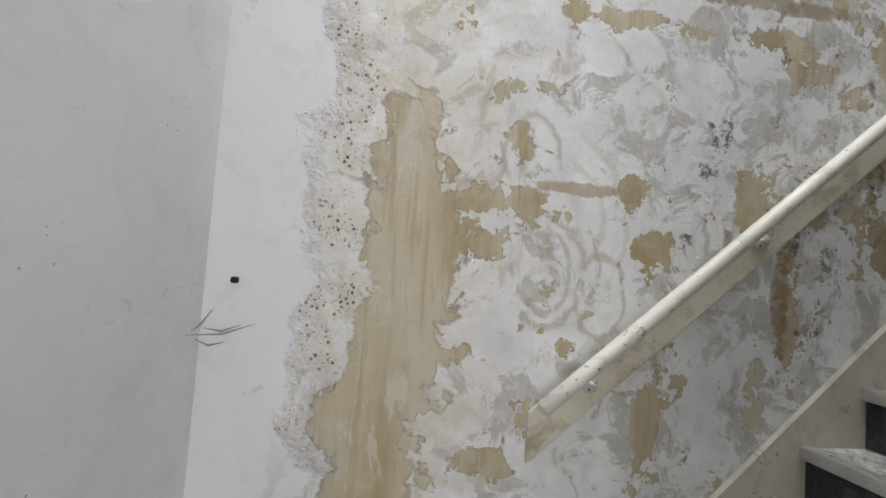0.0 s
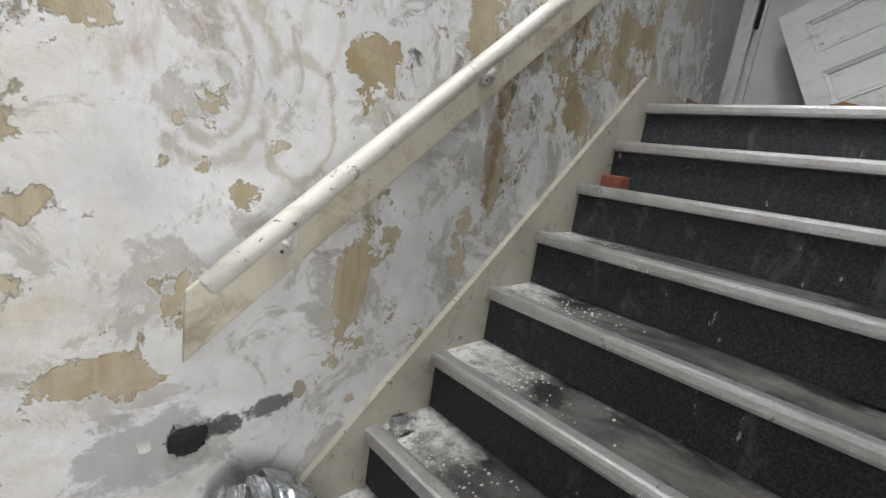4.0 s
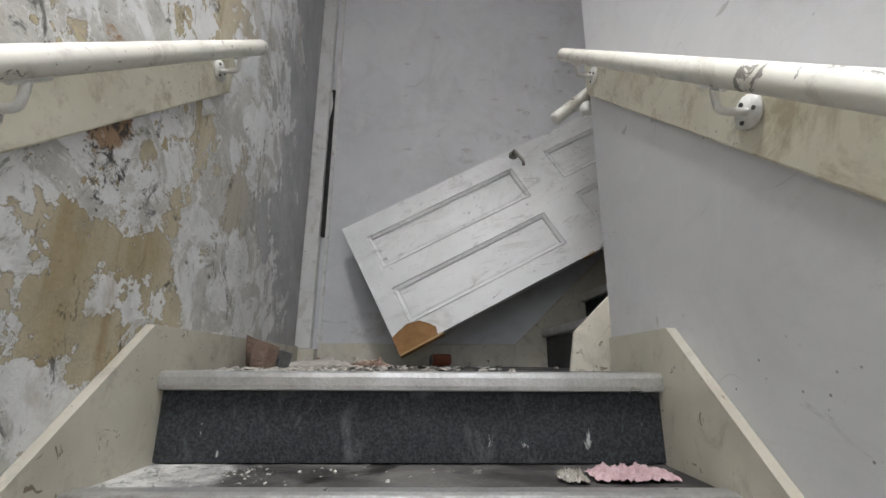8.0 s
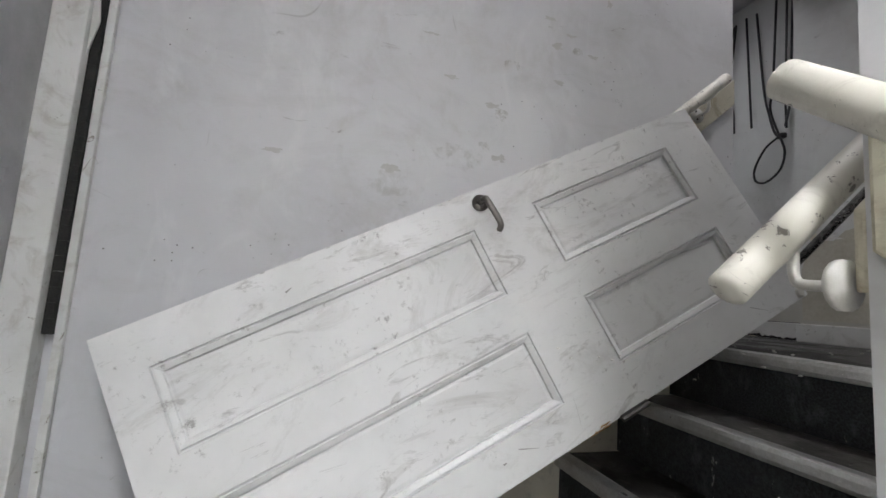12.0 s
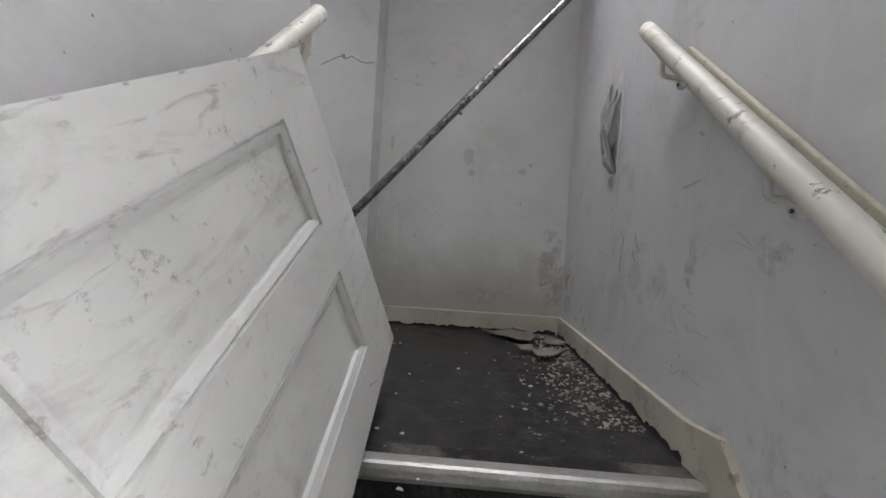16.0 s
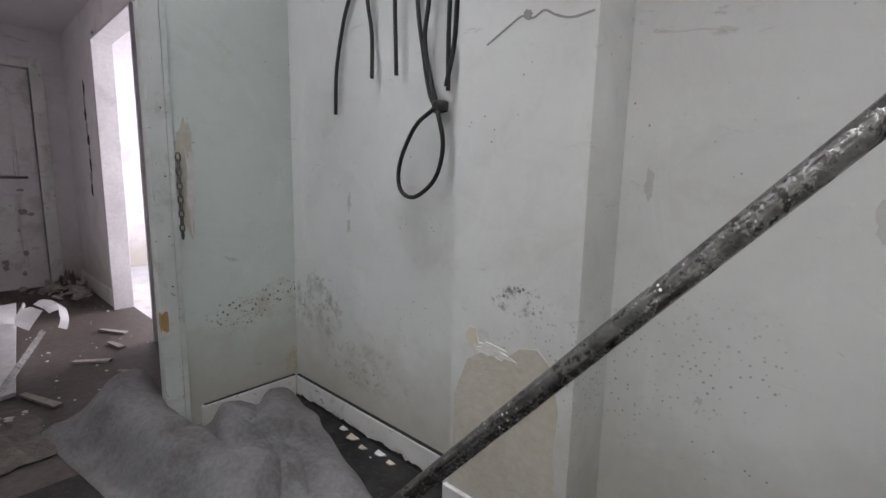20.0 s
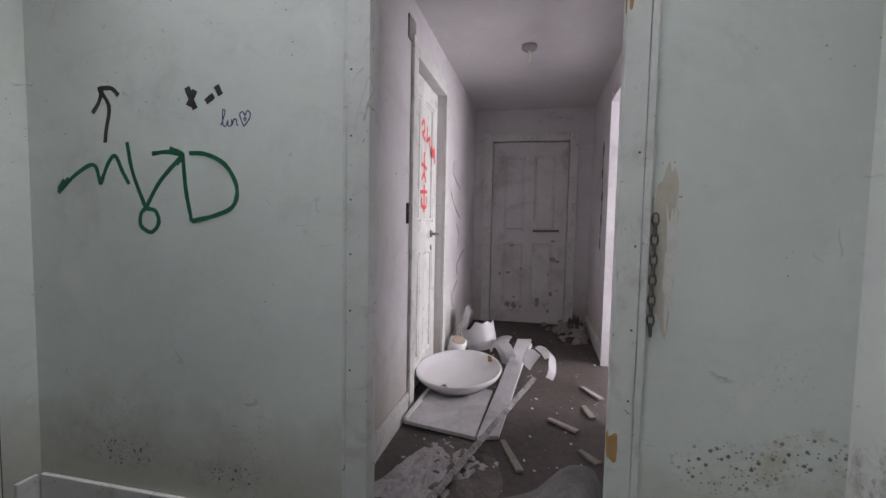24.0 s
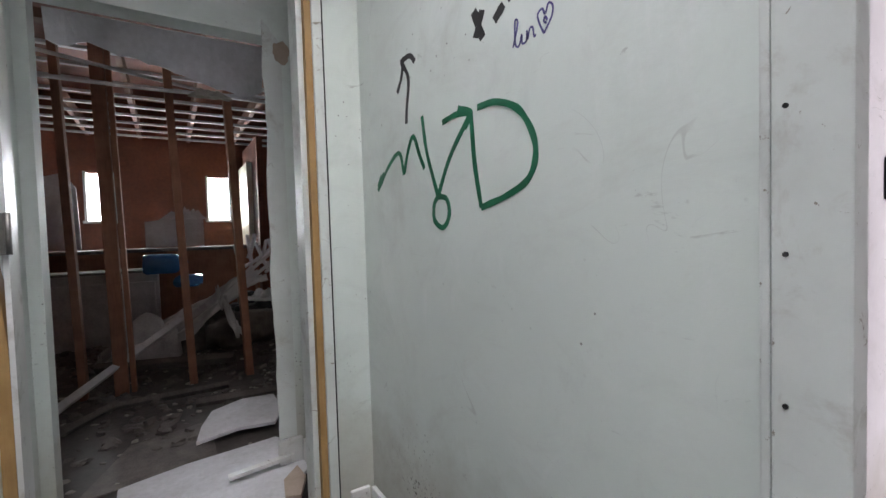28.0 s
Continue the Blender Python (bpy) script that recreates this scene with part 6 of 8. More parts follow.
# litter on the steps
for k in range(1, 9):
    x0 = X_N1 + GO1 * (k - 1)
    crumbs("stair_crumbs", 130, lambda r, x0=x0, k=k: (x0 + r.uniform(0.05, GO1 if k < 8 else 0.3), 1.96 - abs(r.gauss(0, 0.22)) % 1.1, k * RISE + (0.001 if k == 8 else -0.004)), lambda r: r.uniform(0.002, 0.008), 0.3, 20 + k, M["flake"], "plaster crumbs on a stair tread")
solid("brick_piece", box(2.62, 2.71, 1.855, 1.94, 6 * RISE - 0.003, 6 * RISE + 0.052, 0.008), M["brick"], "broken red brick lying on a step", "brick")
solid("crumpled_packet", lump((2.67, 0.885, 6 * RISE + 0.035), (0.042, 0.04, 0.055), 9, 0.6), M["paper"], "crumpled white and blue packet on a step", "packet")
solid("pink_tissue", rag(2.87, 0.95, 7 * RISE - 0.006, 0.04, 0.09, 0.022, 11, 34, 4.0), M["pink"], "crumpled pink tissue on a step", "tissue")
solid("grey_rag", rag(2.86, 1.07, 7 * RISE - 0.006, 0.035, 0.03, 0.015, 14, 22), M["rubble"], "small grey scrap on a step", "scrap")

# ---- half landing ----
trim = empty("corner_trim", (X_END - 0.03, 1.96, Z_LAND), "split white corner trim between the walls", "trim", kind="structure")
wpart("board", box(X_END - 0.062, X_END - 0.003, 2.012, 2.094, Z_LAND + 0.09, 4.6, 0.004), M["white_gloss"], trim)
wpart("plinth_block", box(X_END - 0.073, X_END - 0.003, 1.985, 2.09, Z_LAND, Z_LAND + 0.088, 0.004), M["cream_skirt"], trim, "cream plinth block")
wpart("thin_lath", box(X_END - 0.02, X_END - 0.003, 1.968, 1.988, Z_LAND + 0.12, 4.6, 0.002), M["white_gloss"], trim, "thin bent lath")
gap_r = random.Random(14)
for k in range(24):
    z = 2.28 + 0.04 * k
    wpart("gap", slab([(X_END - 0.03, 1.990 + gap_r.uniform(-0.004, 0.003), z), (X_END - 0.03, 2.0115, z), (X_END - 0.03, 2.0115, z + 0.0395), (X_END - 0.03, 1.990 + gap_r.uniform(-0.004, 0.003), z + 0.0395)], 0.026, 0), M["hole"], trim, "dark broken joint")
wpart("splinter", slab([(X_END - 0.045, 1.992, 3.12), (X_END - 0.045, 2.010, 3.02), (X_END - 0.045, 2.012, 3.20), (X_END - 0.045, 2.004, 3.22)], 0.006, 0), M["white_gloss"], trim, "loose white splinter")
lining = empty("torn_lining", (3.45, 1.9, Z_LAND), "torn brown and grey lining curled in the corner", "lining")
for k, (x, y, h, mat) in enumerate(((3.42, 1.92, 0.11, "leather"), (3.47, 1.89, 0.08, "fabric"), (3.53, 1.93, 0.05, "fabric"))):
    bm = bmesh.new()
    rows = []
    for i in range(7):
        rows.append([bm.verts.new((x + 0.05 * math.cos(0.9 * j + i * 0.2) * (1 - 0.05 * i), y + 0.045 * math.sin(0.9 * j), Z_LAND + h * i / 6 * (1 - 0.12 * abs(j - 2)))) for j in range(6)])
    for a, b in zip(rows, rows[1:]):
        for j in range(5):
            bm.faces.new((a[j], a[j + 1], b[j + 1], b[j]))
    bmesh.ops.solidify(bm, geom=bm.faces[:], thickness=0.004)
    wpart("sheet", bm, M[mat], lining)
crumbs("landing_debris", 420, lambda r: (r.uniform(3.1, 4.3), 1.95 - abs(r.gauss(0, 0.3)) % 1.1, Z_LAND), lambda r: r.uniform(0.004, 0.022), 0.3, 41, M["rubble"], "plaster crumbs along the half landing")
crumbs("landing_flakes", 90, lambda r: (4.32 - abs(r.gauss(0, 0.3)) % 1.0, r.uniform(1.0, 1.95), Z_LAND), lambda r: r.uniform(0.012, 0.035), 0.1, 42, M["flake"], "pale flakes on the half landing")
for k, (x, y, s) in enumerate(((4.05, 1.72, 0.16), (3.85, 1.62, 0.11), (3.6, 1.78, 0.13), (4.15, 1.88, 0.1))):
    solid("torn_floor_sheet", rag(x, y, Z_LAND, s, s * 0.5, 0.03, 50 + k, 14, 3.0, k * 0.8), M["leather" if k % 2 else "rubble"], "torn scrap of floor covering on the landing", "scrap", "floor scraps")
can = empty("drink_can", (4.2, 1.32, Z_LAND), "dented dark red drink can under the door", "can")
wpart("body", tube([(4.17, 1.36, 1.592), (4.19, 1.27, 1.592)], 0.031, 16), M["brick"], can, smooth=True)
wpart("rim", tube([(4.168, 1.368, 1.592), (4.17, 1.36, 1.592)], 0.027, 16), M["steel"], can, "metal rim")

# ---- head of the stairs ----
pole = empty("steel_pole", (4.84, -0.83, Z_TOP), "spattered galvanised steel pole leaning across the landing", "pole")
pa, pb = Vector((4.84, -0.85, Z_TOP + 0.035)), Vector((3.385, -1.125, 4.07))
wpart("tube", tube([pa + (pb - pa) * (i / 30) for i in range(31)], 0.0195, 18), M["galv"], pole, smooth=True)
pd = (pb - pa).normalized()
wpart("clamp", tube([pb - pd * 0.05, pb + pd * 0.03], 0.032, 12), M["dark_steel"], pole, "rusted clamp at the top")
wpart("clamp_bolt", tube([pb - pd * 0.02 + Vector((0, -0.02, 0)), pb - pd * 0.02 + Vector((0, 0.06, 0.02))], 0.01, 8), M["dark_steel"], pole, "rusted bolt")
lug = pa + (pb - pa) * 0.63
wpart("lug", tube([lug, lug + Vector((-0.012, 0.012, -0.032))], 0.008, 8), M["dark_steel"], pole, "small welded lug")

CABLES = (
    ((5.22, 4.5), (5.32, 4.1), (5.40, 3.94), (5.44, 3.77), (5.45, 3.61)),
    ((5.20, 4.5), (5.25, 4.05), (5.23, 3.86), (5.22, 3.71)),
    ((5.12, 4.5), (5.10, 4.0), (5.09, 3.70)),
    ((5.06, 4.5), (5.02, 3.95), (4.99, 3.77), (4.95, 3.62), (4.91, 3.58)),
    ((4.92, 4.5), (4.95, 3.95), (4.97, 3.78), (4.92, 3.59)),
    ((4.91, 3.58), (5.0, 3.53), (5.07, 3.42), (5.065, 3.335), (5.0, 3.31), (4.92, 3.37), (4.885, 3.47), (4.90, 3.57)),
    ((4.86, 4.5), (4.88, 3.9), (4.88, 3.76), (4.88, 3.63)),
    ((4.82, 4.5), (4.84, 3.88), (4.86, 3.75), (4.88, 3.64)),
)
for k, pts in enumerate(CABLES):
    y = Y_REC + 0.022 + 0.008 * (k % 3)
    cable = solid("hanging_cable", tube(smooth_line([(x - 0.028, y + 0.012 * noise.noise(Vector((x * 6, z * 6, k))), z) for x, z in pts], 6), 0.0072, 8), M["cable"], "black cable hanging down the wall" if k != 5 else "black cable knotted into a loop", "cable", "hanging cables", smooth=True)
solid("cable_knot", lump((4.877, Y_REC + 0.03, 3.585), (0.03, 0.024, 0.026), 2, 0.4, 2), M["cable"], "knot of black cable", "cable")

patch = empty("peeled_patch", (4.56, Y_PIER, 2.7), "patch of grey-tan plaster where the pier paint has peeled", "peeled paint")
wpart("plaster", slab([(4.40, Y_PIER, 2.46), (4.735, Y_PIER, 2.46), (4.735, Y_PIER, 2.74), (4.69, Y_PIER, 2.86), (4.63, Y_PIER, 2.90), (4.575, Y_PIER, 2.885), (4.52, Y_PIER, 2.935), (4.47, Y_PIER, 2.945), (4.43, Y_PIER, 2.91), (4.405, Y_PIER, 2.8), (4.412, Y_PIER, 2.68), (4.40, Y_PIER, 2.58)], 0.0015, 1), M["pier_plaster"], patch)

wpart("flaking_edge", blot(4.60, 2.905, 0.06, 0.018, "y", Y_PIER, 1, 31, 0.0022, 0.7), M["torn_paper"], patch, "lifted white paint along the edge")
wpart("yellow_stain", blot(4.675, 2.93, 0.02, 0.028, "y", Y_PIER, 1, 33, 0.001, 0.6), M["cream"], patch, "yellowed damp stain")
tear = empty("torn_wall_hole", (X_S, -0.75, 3.3), "long hole in the wall with torn paper hanging out", "hole")
wpart("cavity", slab([(X_S, -0.80, 3.60), (X_S, -0.86, 3.42), (X_S, -0.83, 3.25), (X_S, -0.76, 3.11), (X_S, -0.70, 3.12), (X_S, -0.66, 3.25), (X_S, -0.67, 3.42), (X_S, -0.70, 3.56)], 0.003, 0), M["torn_paper"], tear, "bare render in the torn hole")
for k, (y0, z0, w, l) in enumerate(((-0.80, 3.50, 0.05, 0.34), (-0.75, 3.45, 0.045, 0.25), (-0.70, 3.42, 0.04, 0.3), (-0.73, 3.24, 0.06, 0.12))):
    bm = bmesh.new()
    rows = []
    for i in range(9):
        f = i / 8
        rows.append([bm.verts.new((X_S + 0.006 + 0.03 * math.sin(f * 3.1) + 0.012 * noise.noise(Vector((k, f * 4, j))), y0 + w * (j / 3 - 0.5) * (1 - 0.4 * f) + 0.012 * math.sin(f * 5 + k), z0 - l * f)) for j in range(4)])
    for a, b in zip(rows, rows[1:]):
        for j in range(3):
            bm.faces.new((a[j], a[j + 1], b[j + 1], b[j]))
    bmesh.ops.solidify(bm, geom=bm.faces[:], thickness=0.0015)
    wpart("paper_flap", bm, M["plasterboard"], tear, "hanging strip of torn lining paper")
crack = empty("pier_crack", (4.52, Y_PIER, 3.74), "jagged hairline crack across the pier", "crack")
wpart("line", strip([(4.38, 3.725), (4.43, 3.722), (4.47, 3.735), (4.50, 3.752), (4.53, 3.742), (4.56, 3.752), (4.60, 3.735), (4.66, 3.705)], 0.005, "y", Y_PIER, 1, 2, 0.0012), M["grime"], crack)
wpart("chip", blot(4.545, 3.752, 0.012, 0.01, "y", Y_PIER, 1, 6, 0.0016, 0.6), M["grime"], crack)
for k, (x, z) in enumerate(((5.376, 3.182), (5.37, 3.28), (4.30, 3.36))):
    solid("smudge_mark", blot(x, z, 0.012, 0.03, "y", Y_REC if k < 2 else Y_BACK, 1, 20 + k, 0.0008, 0.8), M["faint"], "grey rubbed mark on the white wall", "mark", "rubbed marks")
for k, (x, y, s) in enumerate(((5.28, -1.285, 0.03), (5.12, -1.29, 0.025), (5.2, -1.27, 0.018), (5.36, -1.30, 0.02), (5.05, -1.28, 0.02))):
    solid("tile_chip", slab([(x - s, y - s * 0.4, Z_TOP + 0.003), (x + s, y - s * 0.5, Z_TOP + 0.003), (x + s * 0.6, y + s * 0.6, Z_TOP + 0.004), (x - s * 0.5, y + s * 0.5, Z_TOP + 0.004)], 0.005), M["ceramic" if k % 2 else "tan_plaster"], "small broken tile chip on the dark floor", "tile chip", "tile chips")
mark = empty("shoe_print", (3.86, Y_BACK, 3.28), "grey shoe print on the wall", "mark")
wpart("sole", blot(3.865, 3.31, 0.03, 0.045, "y", Y_BACK, 1, 3, 0.0012), M["faint"], mark)
wpart("heel", blot(3.845, 3.215, 0.018, 0.022, "y", Y_BACK, 1, 4, 0.0012), M["faint"], mark)

crumbs("stair_head_rubble", 1500, lambda r: (X_S + 0.03 + abs(r.gauss(0, 0.13)), r.uniform(-1.42, -0.2), Z_TOP), lambda r: 0.0015 + 0.009 * r.random() ** 3, 0.5, 61, M["rubble"], "plaster rubble along the wall at the head of the stairs")
crumbs("upper_floor_crumbs", 170, lambda r: (r.uniform(3.35, 5.7), r.uniform(-1.4, 0.9), Z_TOP), lambda r: r.uniform(0.002, 0.009), 0.3, 62, M["flake"], "pale crumbs scattered on the upper floor")
TORN_SHEETS = (((3.74, -1.33), (3.58, -1.43), (3.48, -1.24), (3.51, -1.15), (3.56, -1.15)),
               ((3.56, -1.43), (3.48, -1.43), (3.46, -1.28), (3.49, -1.28)),
               ((3.42, -1.27), (3.36, -1.29), (3.34, -1.16), (3.44, -1.16)),
               ((3.53, -0.95), (3.44, -1.01), (3.38, -1.00), (3.45, -0.88), (3.52, -0.86)),
               ((3.59, -1.01), (3.52, -1.02), (3.53, -0.95), (3.58, -0.95)))
for k, plan in enumerate(TORN_SHEETS):
    cx, cy = sum(p[0] for p in plan) / len(plan), sum(p[1] for p in plan) / len(plan)
    bm = bmesh.new()
    ring = []
    for i, (x, y) in enumerate(plan):
        x1, y1 = plan[(i + 1) % len(plan)]
        for f in (0.0, 0.33, 0.66):
            jag = 1 + 0.10 * noise.noise(Vector((x + (x1 - x) * f, y + (y1 - y) * f, k)) * 23)
            ring.append((cx + (x + (x1 - x) * f - cx) * jag, cy + (y + (y1 - y) * f - cy) * jag))
    for f in (1.0, 0.72, 0.4):
        row = [bm.verts.new((cx + (x - cx) * f, cy + (y - cy) * f, Z_TOP + 0.006 + 0.004 * k + (0.022 * f * (0.6 + noise.noise(Vector((x * 9, y * 9, k)))) if k != 3 else 0.008 * f))) for x, y in ring]
        if f < 1.0:
            for i in range(len(row)):
                bm.faces.new((last[i], last[(i + 1) % len(row)], row[(i + 1) % len(row)], row[i]))
        last = row
    bm.faces.new(last)
    bmesh.ops.recalc_face_normals(bm, faces=bm.faces[:])
    bmesh.ops.solidify(bm, geom=bm.faces[:], thickness=0.004)
    solid("torn_floor_sheet", bm, M["torn_lino"], "curled brown piece of torn floor covering with plaster on it", "scrap", "torn floor pieces")

QUILT_EDGE = ((6.20, -0.46), (5.86, -0.50), (5.56, -0.55), (5.36, -0.60), (5.10, -0.70), (4.95, -0.90), (4.93, -1.12), (5.21, -1.19), (5.52, -1.28), (5.88, -1.335), (5.90, -1.12), (5.93, -0.95), (6.16, -0.90), (6.42, -0.84), (6.38, -0.70))
QUILT_RIDGES = (((6.40, -0.78), (6.05, -0.74), 0.085, 0.13), ((6.05, -0.72), (5.62, -0.73), 0.10, 0.15), ((5.62, -0.73), (5.20, -0.84), 0.10, 0.12), ((5.52, -1.06), (5.86, -1.31), 0.06, 0.045),
                ((5.66, -1.0), (5.86, -1.05), 0.07, 0.06), ((5.30, -1.05), (5.05, -1.12), 0.06, 0.05), ((5.12, -0.84), (5.0, -0.98), 0.06, 0.04), ((6.16, -0.50), (5.9, -0.60), 0.035, 0.03))
quilt = empty("quilt", (5.5, -0.9, Z_TOP), "grubby grey quilt lying crumpled through the hall doorway", "quilt")
wpart("cover", cloth_heap(QUILT_EDGE, (5.58, -0.86), Z_TOP, QUILT_RIDGES, 3), M["fabric"], quilt, smooth=True)
wpart("turned_edge", cloth_heap(((5.62, -0.90), (5.40, -0.82), (5.12, -0.80), (5.06, -0.95), (5.26, -1.05), (5.44, -1.03), (5.60, -1.06), (5.72, -0.98)), (5.38, -0.93), Z_TOP + 0.052,
                                (((5.58, -0.93), (5.2, -0.9), 0.05, 0.05),), 8), M["fabric"], quilt, "edge of the quilt turned over on itself", smooth=True)

# ---- graffiti ----
def strokes(name, lines, width, plane, at, out, mat, label):
    pts = lines[0][0]
    thing = empty(name, (at, pts[0], pts[1]) if plane == "x" else (pts[0], at, pts[1]), label, "graffiti")
    for k, l in enumerate(lines):
        wpart("stroke", strip(l, width, plane, at, out, k, 0.0006 + 0.0001 * k), M[mat], thing)
    return thing


GREEN = (
    ((1.06, 3.50), (0.98, 3.56), (0.91, 3.585), (0.885, 3.52)), ((0.885, 3.52), (0.85, 3.59), (0.82, 3.615), (0.79, 3.56), (0.765, 3.52)),
    ((0.77, 3.66), (0.75, 3.56), (0.70, 3.44)), ((0.70, 3.44), (0.64, 3.53), (0.55, 3.615)), ((0.67, 3.62), (0.61, 3.625), (0.55, 3.615)),
    ((0.70, 3.44), (0.66, 3.43), (0.65, 3.39), (0.68, 3.36), (0.72, 3.38), (0.72, 3.42), (0.70, 3.44)),
    ((0.55, 3.615), (0.54, 3.50), (0.52, 3.40)), ((0.525, 3.62), (0.46, 3.615), (0.39, 3.58), (0.35, 3.51), (0.365, 3.45), (0.43, 3.42), (0.52, 3.40)),
    ((1.07, 3.49), (1.05, 3.515), (1.02, 3.54)), ((1.068, 3.502), (1.04, 3.535)), ((0.60, 3.637), (0.55, 3.615), (0.575, 3.585)),
)
strokes("green_tag", GREEN, 0.0142, "x", X_H, -1, "green_spray", "green sprayed tag on the pale wall")
strokes("dark_arrow_tag", (((0.91, 3.76), (0.88, 3.80), (0.865, 3.85)), ((0.88, 3.84), (0.84, 3.78), (0.855, 3.70), (0.86, 3.66)), ((0.885, 3.84), (0.83, 3.84), (0.80, 3.815))), 0.015, "x", X_H, -1, "black_spray", "dark grey scrawled mark on the pale wall")
strokes("wall_scratches", (((-0.464, 2.889), (-0.458, 2.861), (-0.421, 2.828)), ((-0.478, 2.829), (-0.473, 2.813), (-0.450, 2.794)), ((-0.564, 2.879), (-0.581, 2.825), (-0.592, 2.751))), 0.0045, "x", X_S, 1, "grime", "thin curved grey scratches on the stair-head wall")
strokes("violet_scrawl", (((0.405, 3.705), (0.393, 3.735), (0.39, 3.75), (0.398, 3.752), (0.398, 3.71), (0.388, 3.702), (0.380, 3.72), (0.379, 3.704), (0.368, 3.704), (0.365, 3.722), (0.364, 3.706), (0.358, 3.722), (0.350, 3.722), (0.347, 3.705), (0.342, 3.706)), ((0.322, 3.70), (0.334, 3.725), (0.336, 3.74), (0.325, 3.745), (0.318, 3.733), (0.310, 3.748), (0.300, 3.74), (0.303, 3.722), (0.322, 3.70)), ((0.313, 3.72), (0.318, 3.728), (0.322, 3.722), (0.315, 3.715))), 0.004, "x", X_H, -1, "blue_pen", "small violet pen scrawl")
strokes("black_blotches", (((0.53, 3.83), (0.50, 3.76)), ((0.50, 3.82), (0.525, 3.77)), ((0.46, 3.78), (0.43, 3.80)), ((0.42, 3.83), (0.405, 3.80))), 0.02, "x", X_H, -1, "black_spray", "plain black marker blotches")
BLACK = (
    ((0.53, 3.78), (0.52, 3.74), (0.59, 3.73), (0.64, 3.68), (0.65, 3.62), (0.58, 3.54), (0.49, 3.51), (0.40, 3.55)),
    ((0.70, 3.86), (0.57, 3.67), (0.53, 3.655), (0.60, 3.63), (0.71, 3.60), (0.79, 3.50), (0.83, 3.57), (0.80, 3.62)),
    ((0.46, 3.48), (0.54, 3.465), (0.66, 3.44), (0.67, 3.41), (0.57, 3.33), (0.51, 3.25), (0.48, 3.18), (0.465, 3.29), (0.455, 3.40), (0.46, 3.48)),
    ((0.88, 3.35), (1.01, 3.27), (1.06, 3.11), (0.94, 2.97), (0.76, 2.93), (0.65, 3.02), (0.67, 3.17), (0.75, 3.30), (0.88, 3.35)),
    ((0.65, 3.02), (0.62, 2.92), (0.60, 2.8)), ((0.48, 3.18), (0.48, 3.10), (0.47, 3.02), (0.51, 3.0), (0.55, 2.96)),
    ((0.77, 3.86), (0.79, 3.72), (0.80, 3.66)), ((0.86, 3.84), (0.86, 3.72)),
)
strokes("black_tag", BLACK, 0.013, "x", X_LOB, 1, "black_spray", "black sprayed loops on the white wall")
RED = (
    ((7.26, 4.02), (7.31, 4.06), (7.33, 4.0), (7.28, 3.97), (7.34, 3.94)), ((7.40, 4.04), (7.40, 3.94), (7.46, 3.98), (7.46, 3.92)), ((7.52, 3.97), (7.56, 3.86), (7.60, 3.92), (7.62, 3.82)), ((7.5, 3.92), (7.58, 3.9)),
    ((7.33, 3.86), (7.34, 3.70)), ((7.27, 3.78), (7.40, 3.76)), ((7.28, 3.68), (7.33, 3.72), (7.38, 3.67)), ((7.25, 3.60), (7.42, 3.61)), ((7.34, 3.65), (7.34, 3.47)), ((7.28, 3.57), (7.29, 3.51), (7.39, 3.51), (7.40, 3.58)),
)
strokes("red_marks", RED, 0.022, "y", Y_HL + 0.0495, -1, "red_spray", "red sprayed characters too blurred to read")

# ---- stripped door frames of the lobby ----
def jamb(name, spans, label, nails=(), chips=(), bm_mat="jamb"):
    thing = empty(name, (spans[0][0], spans[0][2], Z_TOP), label, "door frame", kind="structure")
    for s in spans:
        wpart("board", box(*s, 0.003), M[bm_mat], thing)
    for p, d in nails:
        p, d = Vector(p), Vector(d)
        wpart("nail", tube([p - d * 0.002, p + d * 0.002], 0.003, 8), M["hole"], thing)
    for p, size, sd in chips:
        wpart("bare_wood", lump(p, size, sd, 0.5, 2), M["wood"], thing, "splintered bare wood")
    return thing


jamb("door_jamb_hall_left", [(X_H - 0.014, X_H + 0.03, -0.102, -0.0305, Z_TOP, 4.6), (X_H - 0.012, X_H - 0.001, -0.0295, -0.018, Z_TOP, 4.6), (X_H + 0.031, X_H2 + 0.018, -0.058, -0.0305, Z_TOP, 4.6), (X_H2 + 0.022, X_H2 + 0.05, -0.045, 0.08, Z_TOP, 4.6)],
     "stripped white jamb with nail holes", [((X_H - 0.014, -0.045, z), (-1, 0, 0)) for z in (2.96, 3.142, 3.312, 3.474, 3.66, 3.85)], [((X_H - 0.01, -0.06, Z_TOP + 0.05), (0.015, 0.03, 0.06), 2)])
jamb("door_jamb_hall_right", [(X_H - 0.014, X_H + 0.035, -0.8495, -0.79, Z_TOP, 4.6), (X_H - 0.013, X_H - 0.001, -0.870, -0.8505, Z_TOP, 4.6), (X_H + 0.036, X_H2 + 0.02, -0.8495, -0.822, Z_TOP, 4.6), (X_H2 + 0.022, X_H2 + 0.05, -1.0, -0.835, Z_TOP, 4.6)],
     "stripped white jamb with splintered hinge cut-outs", [((X_H - 0.014, -0.835, z), (-1, 0, 0)) for z in (2.95, 3.14, 3.36, 3.6)], [((X_H - 0.005, -0.80, 2.82), (0.014, 0.018, 0.06), 5), ((X_H - 0.005, -0.80, 3.98), (0.012, 0.014, 0.05), 6)])
lock = empty("torn_strike_area", (X_H, -0.88, 3.35), "gouged plaster where the lock was torn out", "damage")
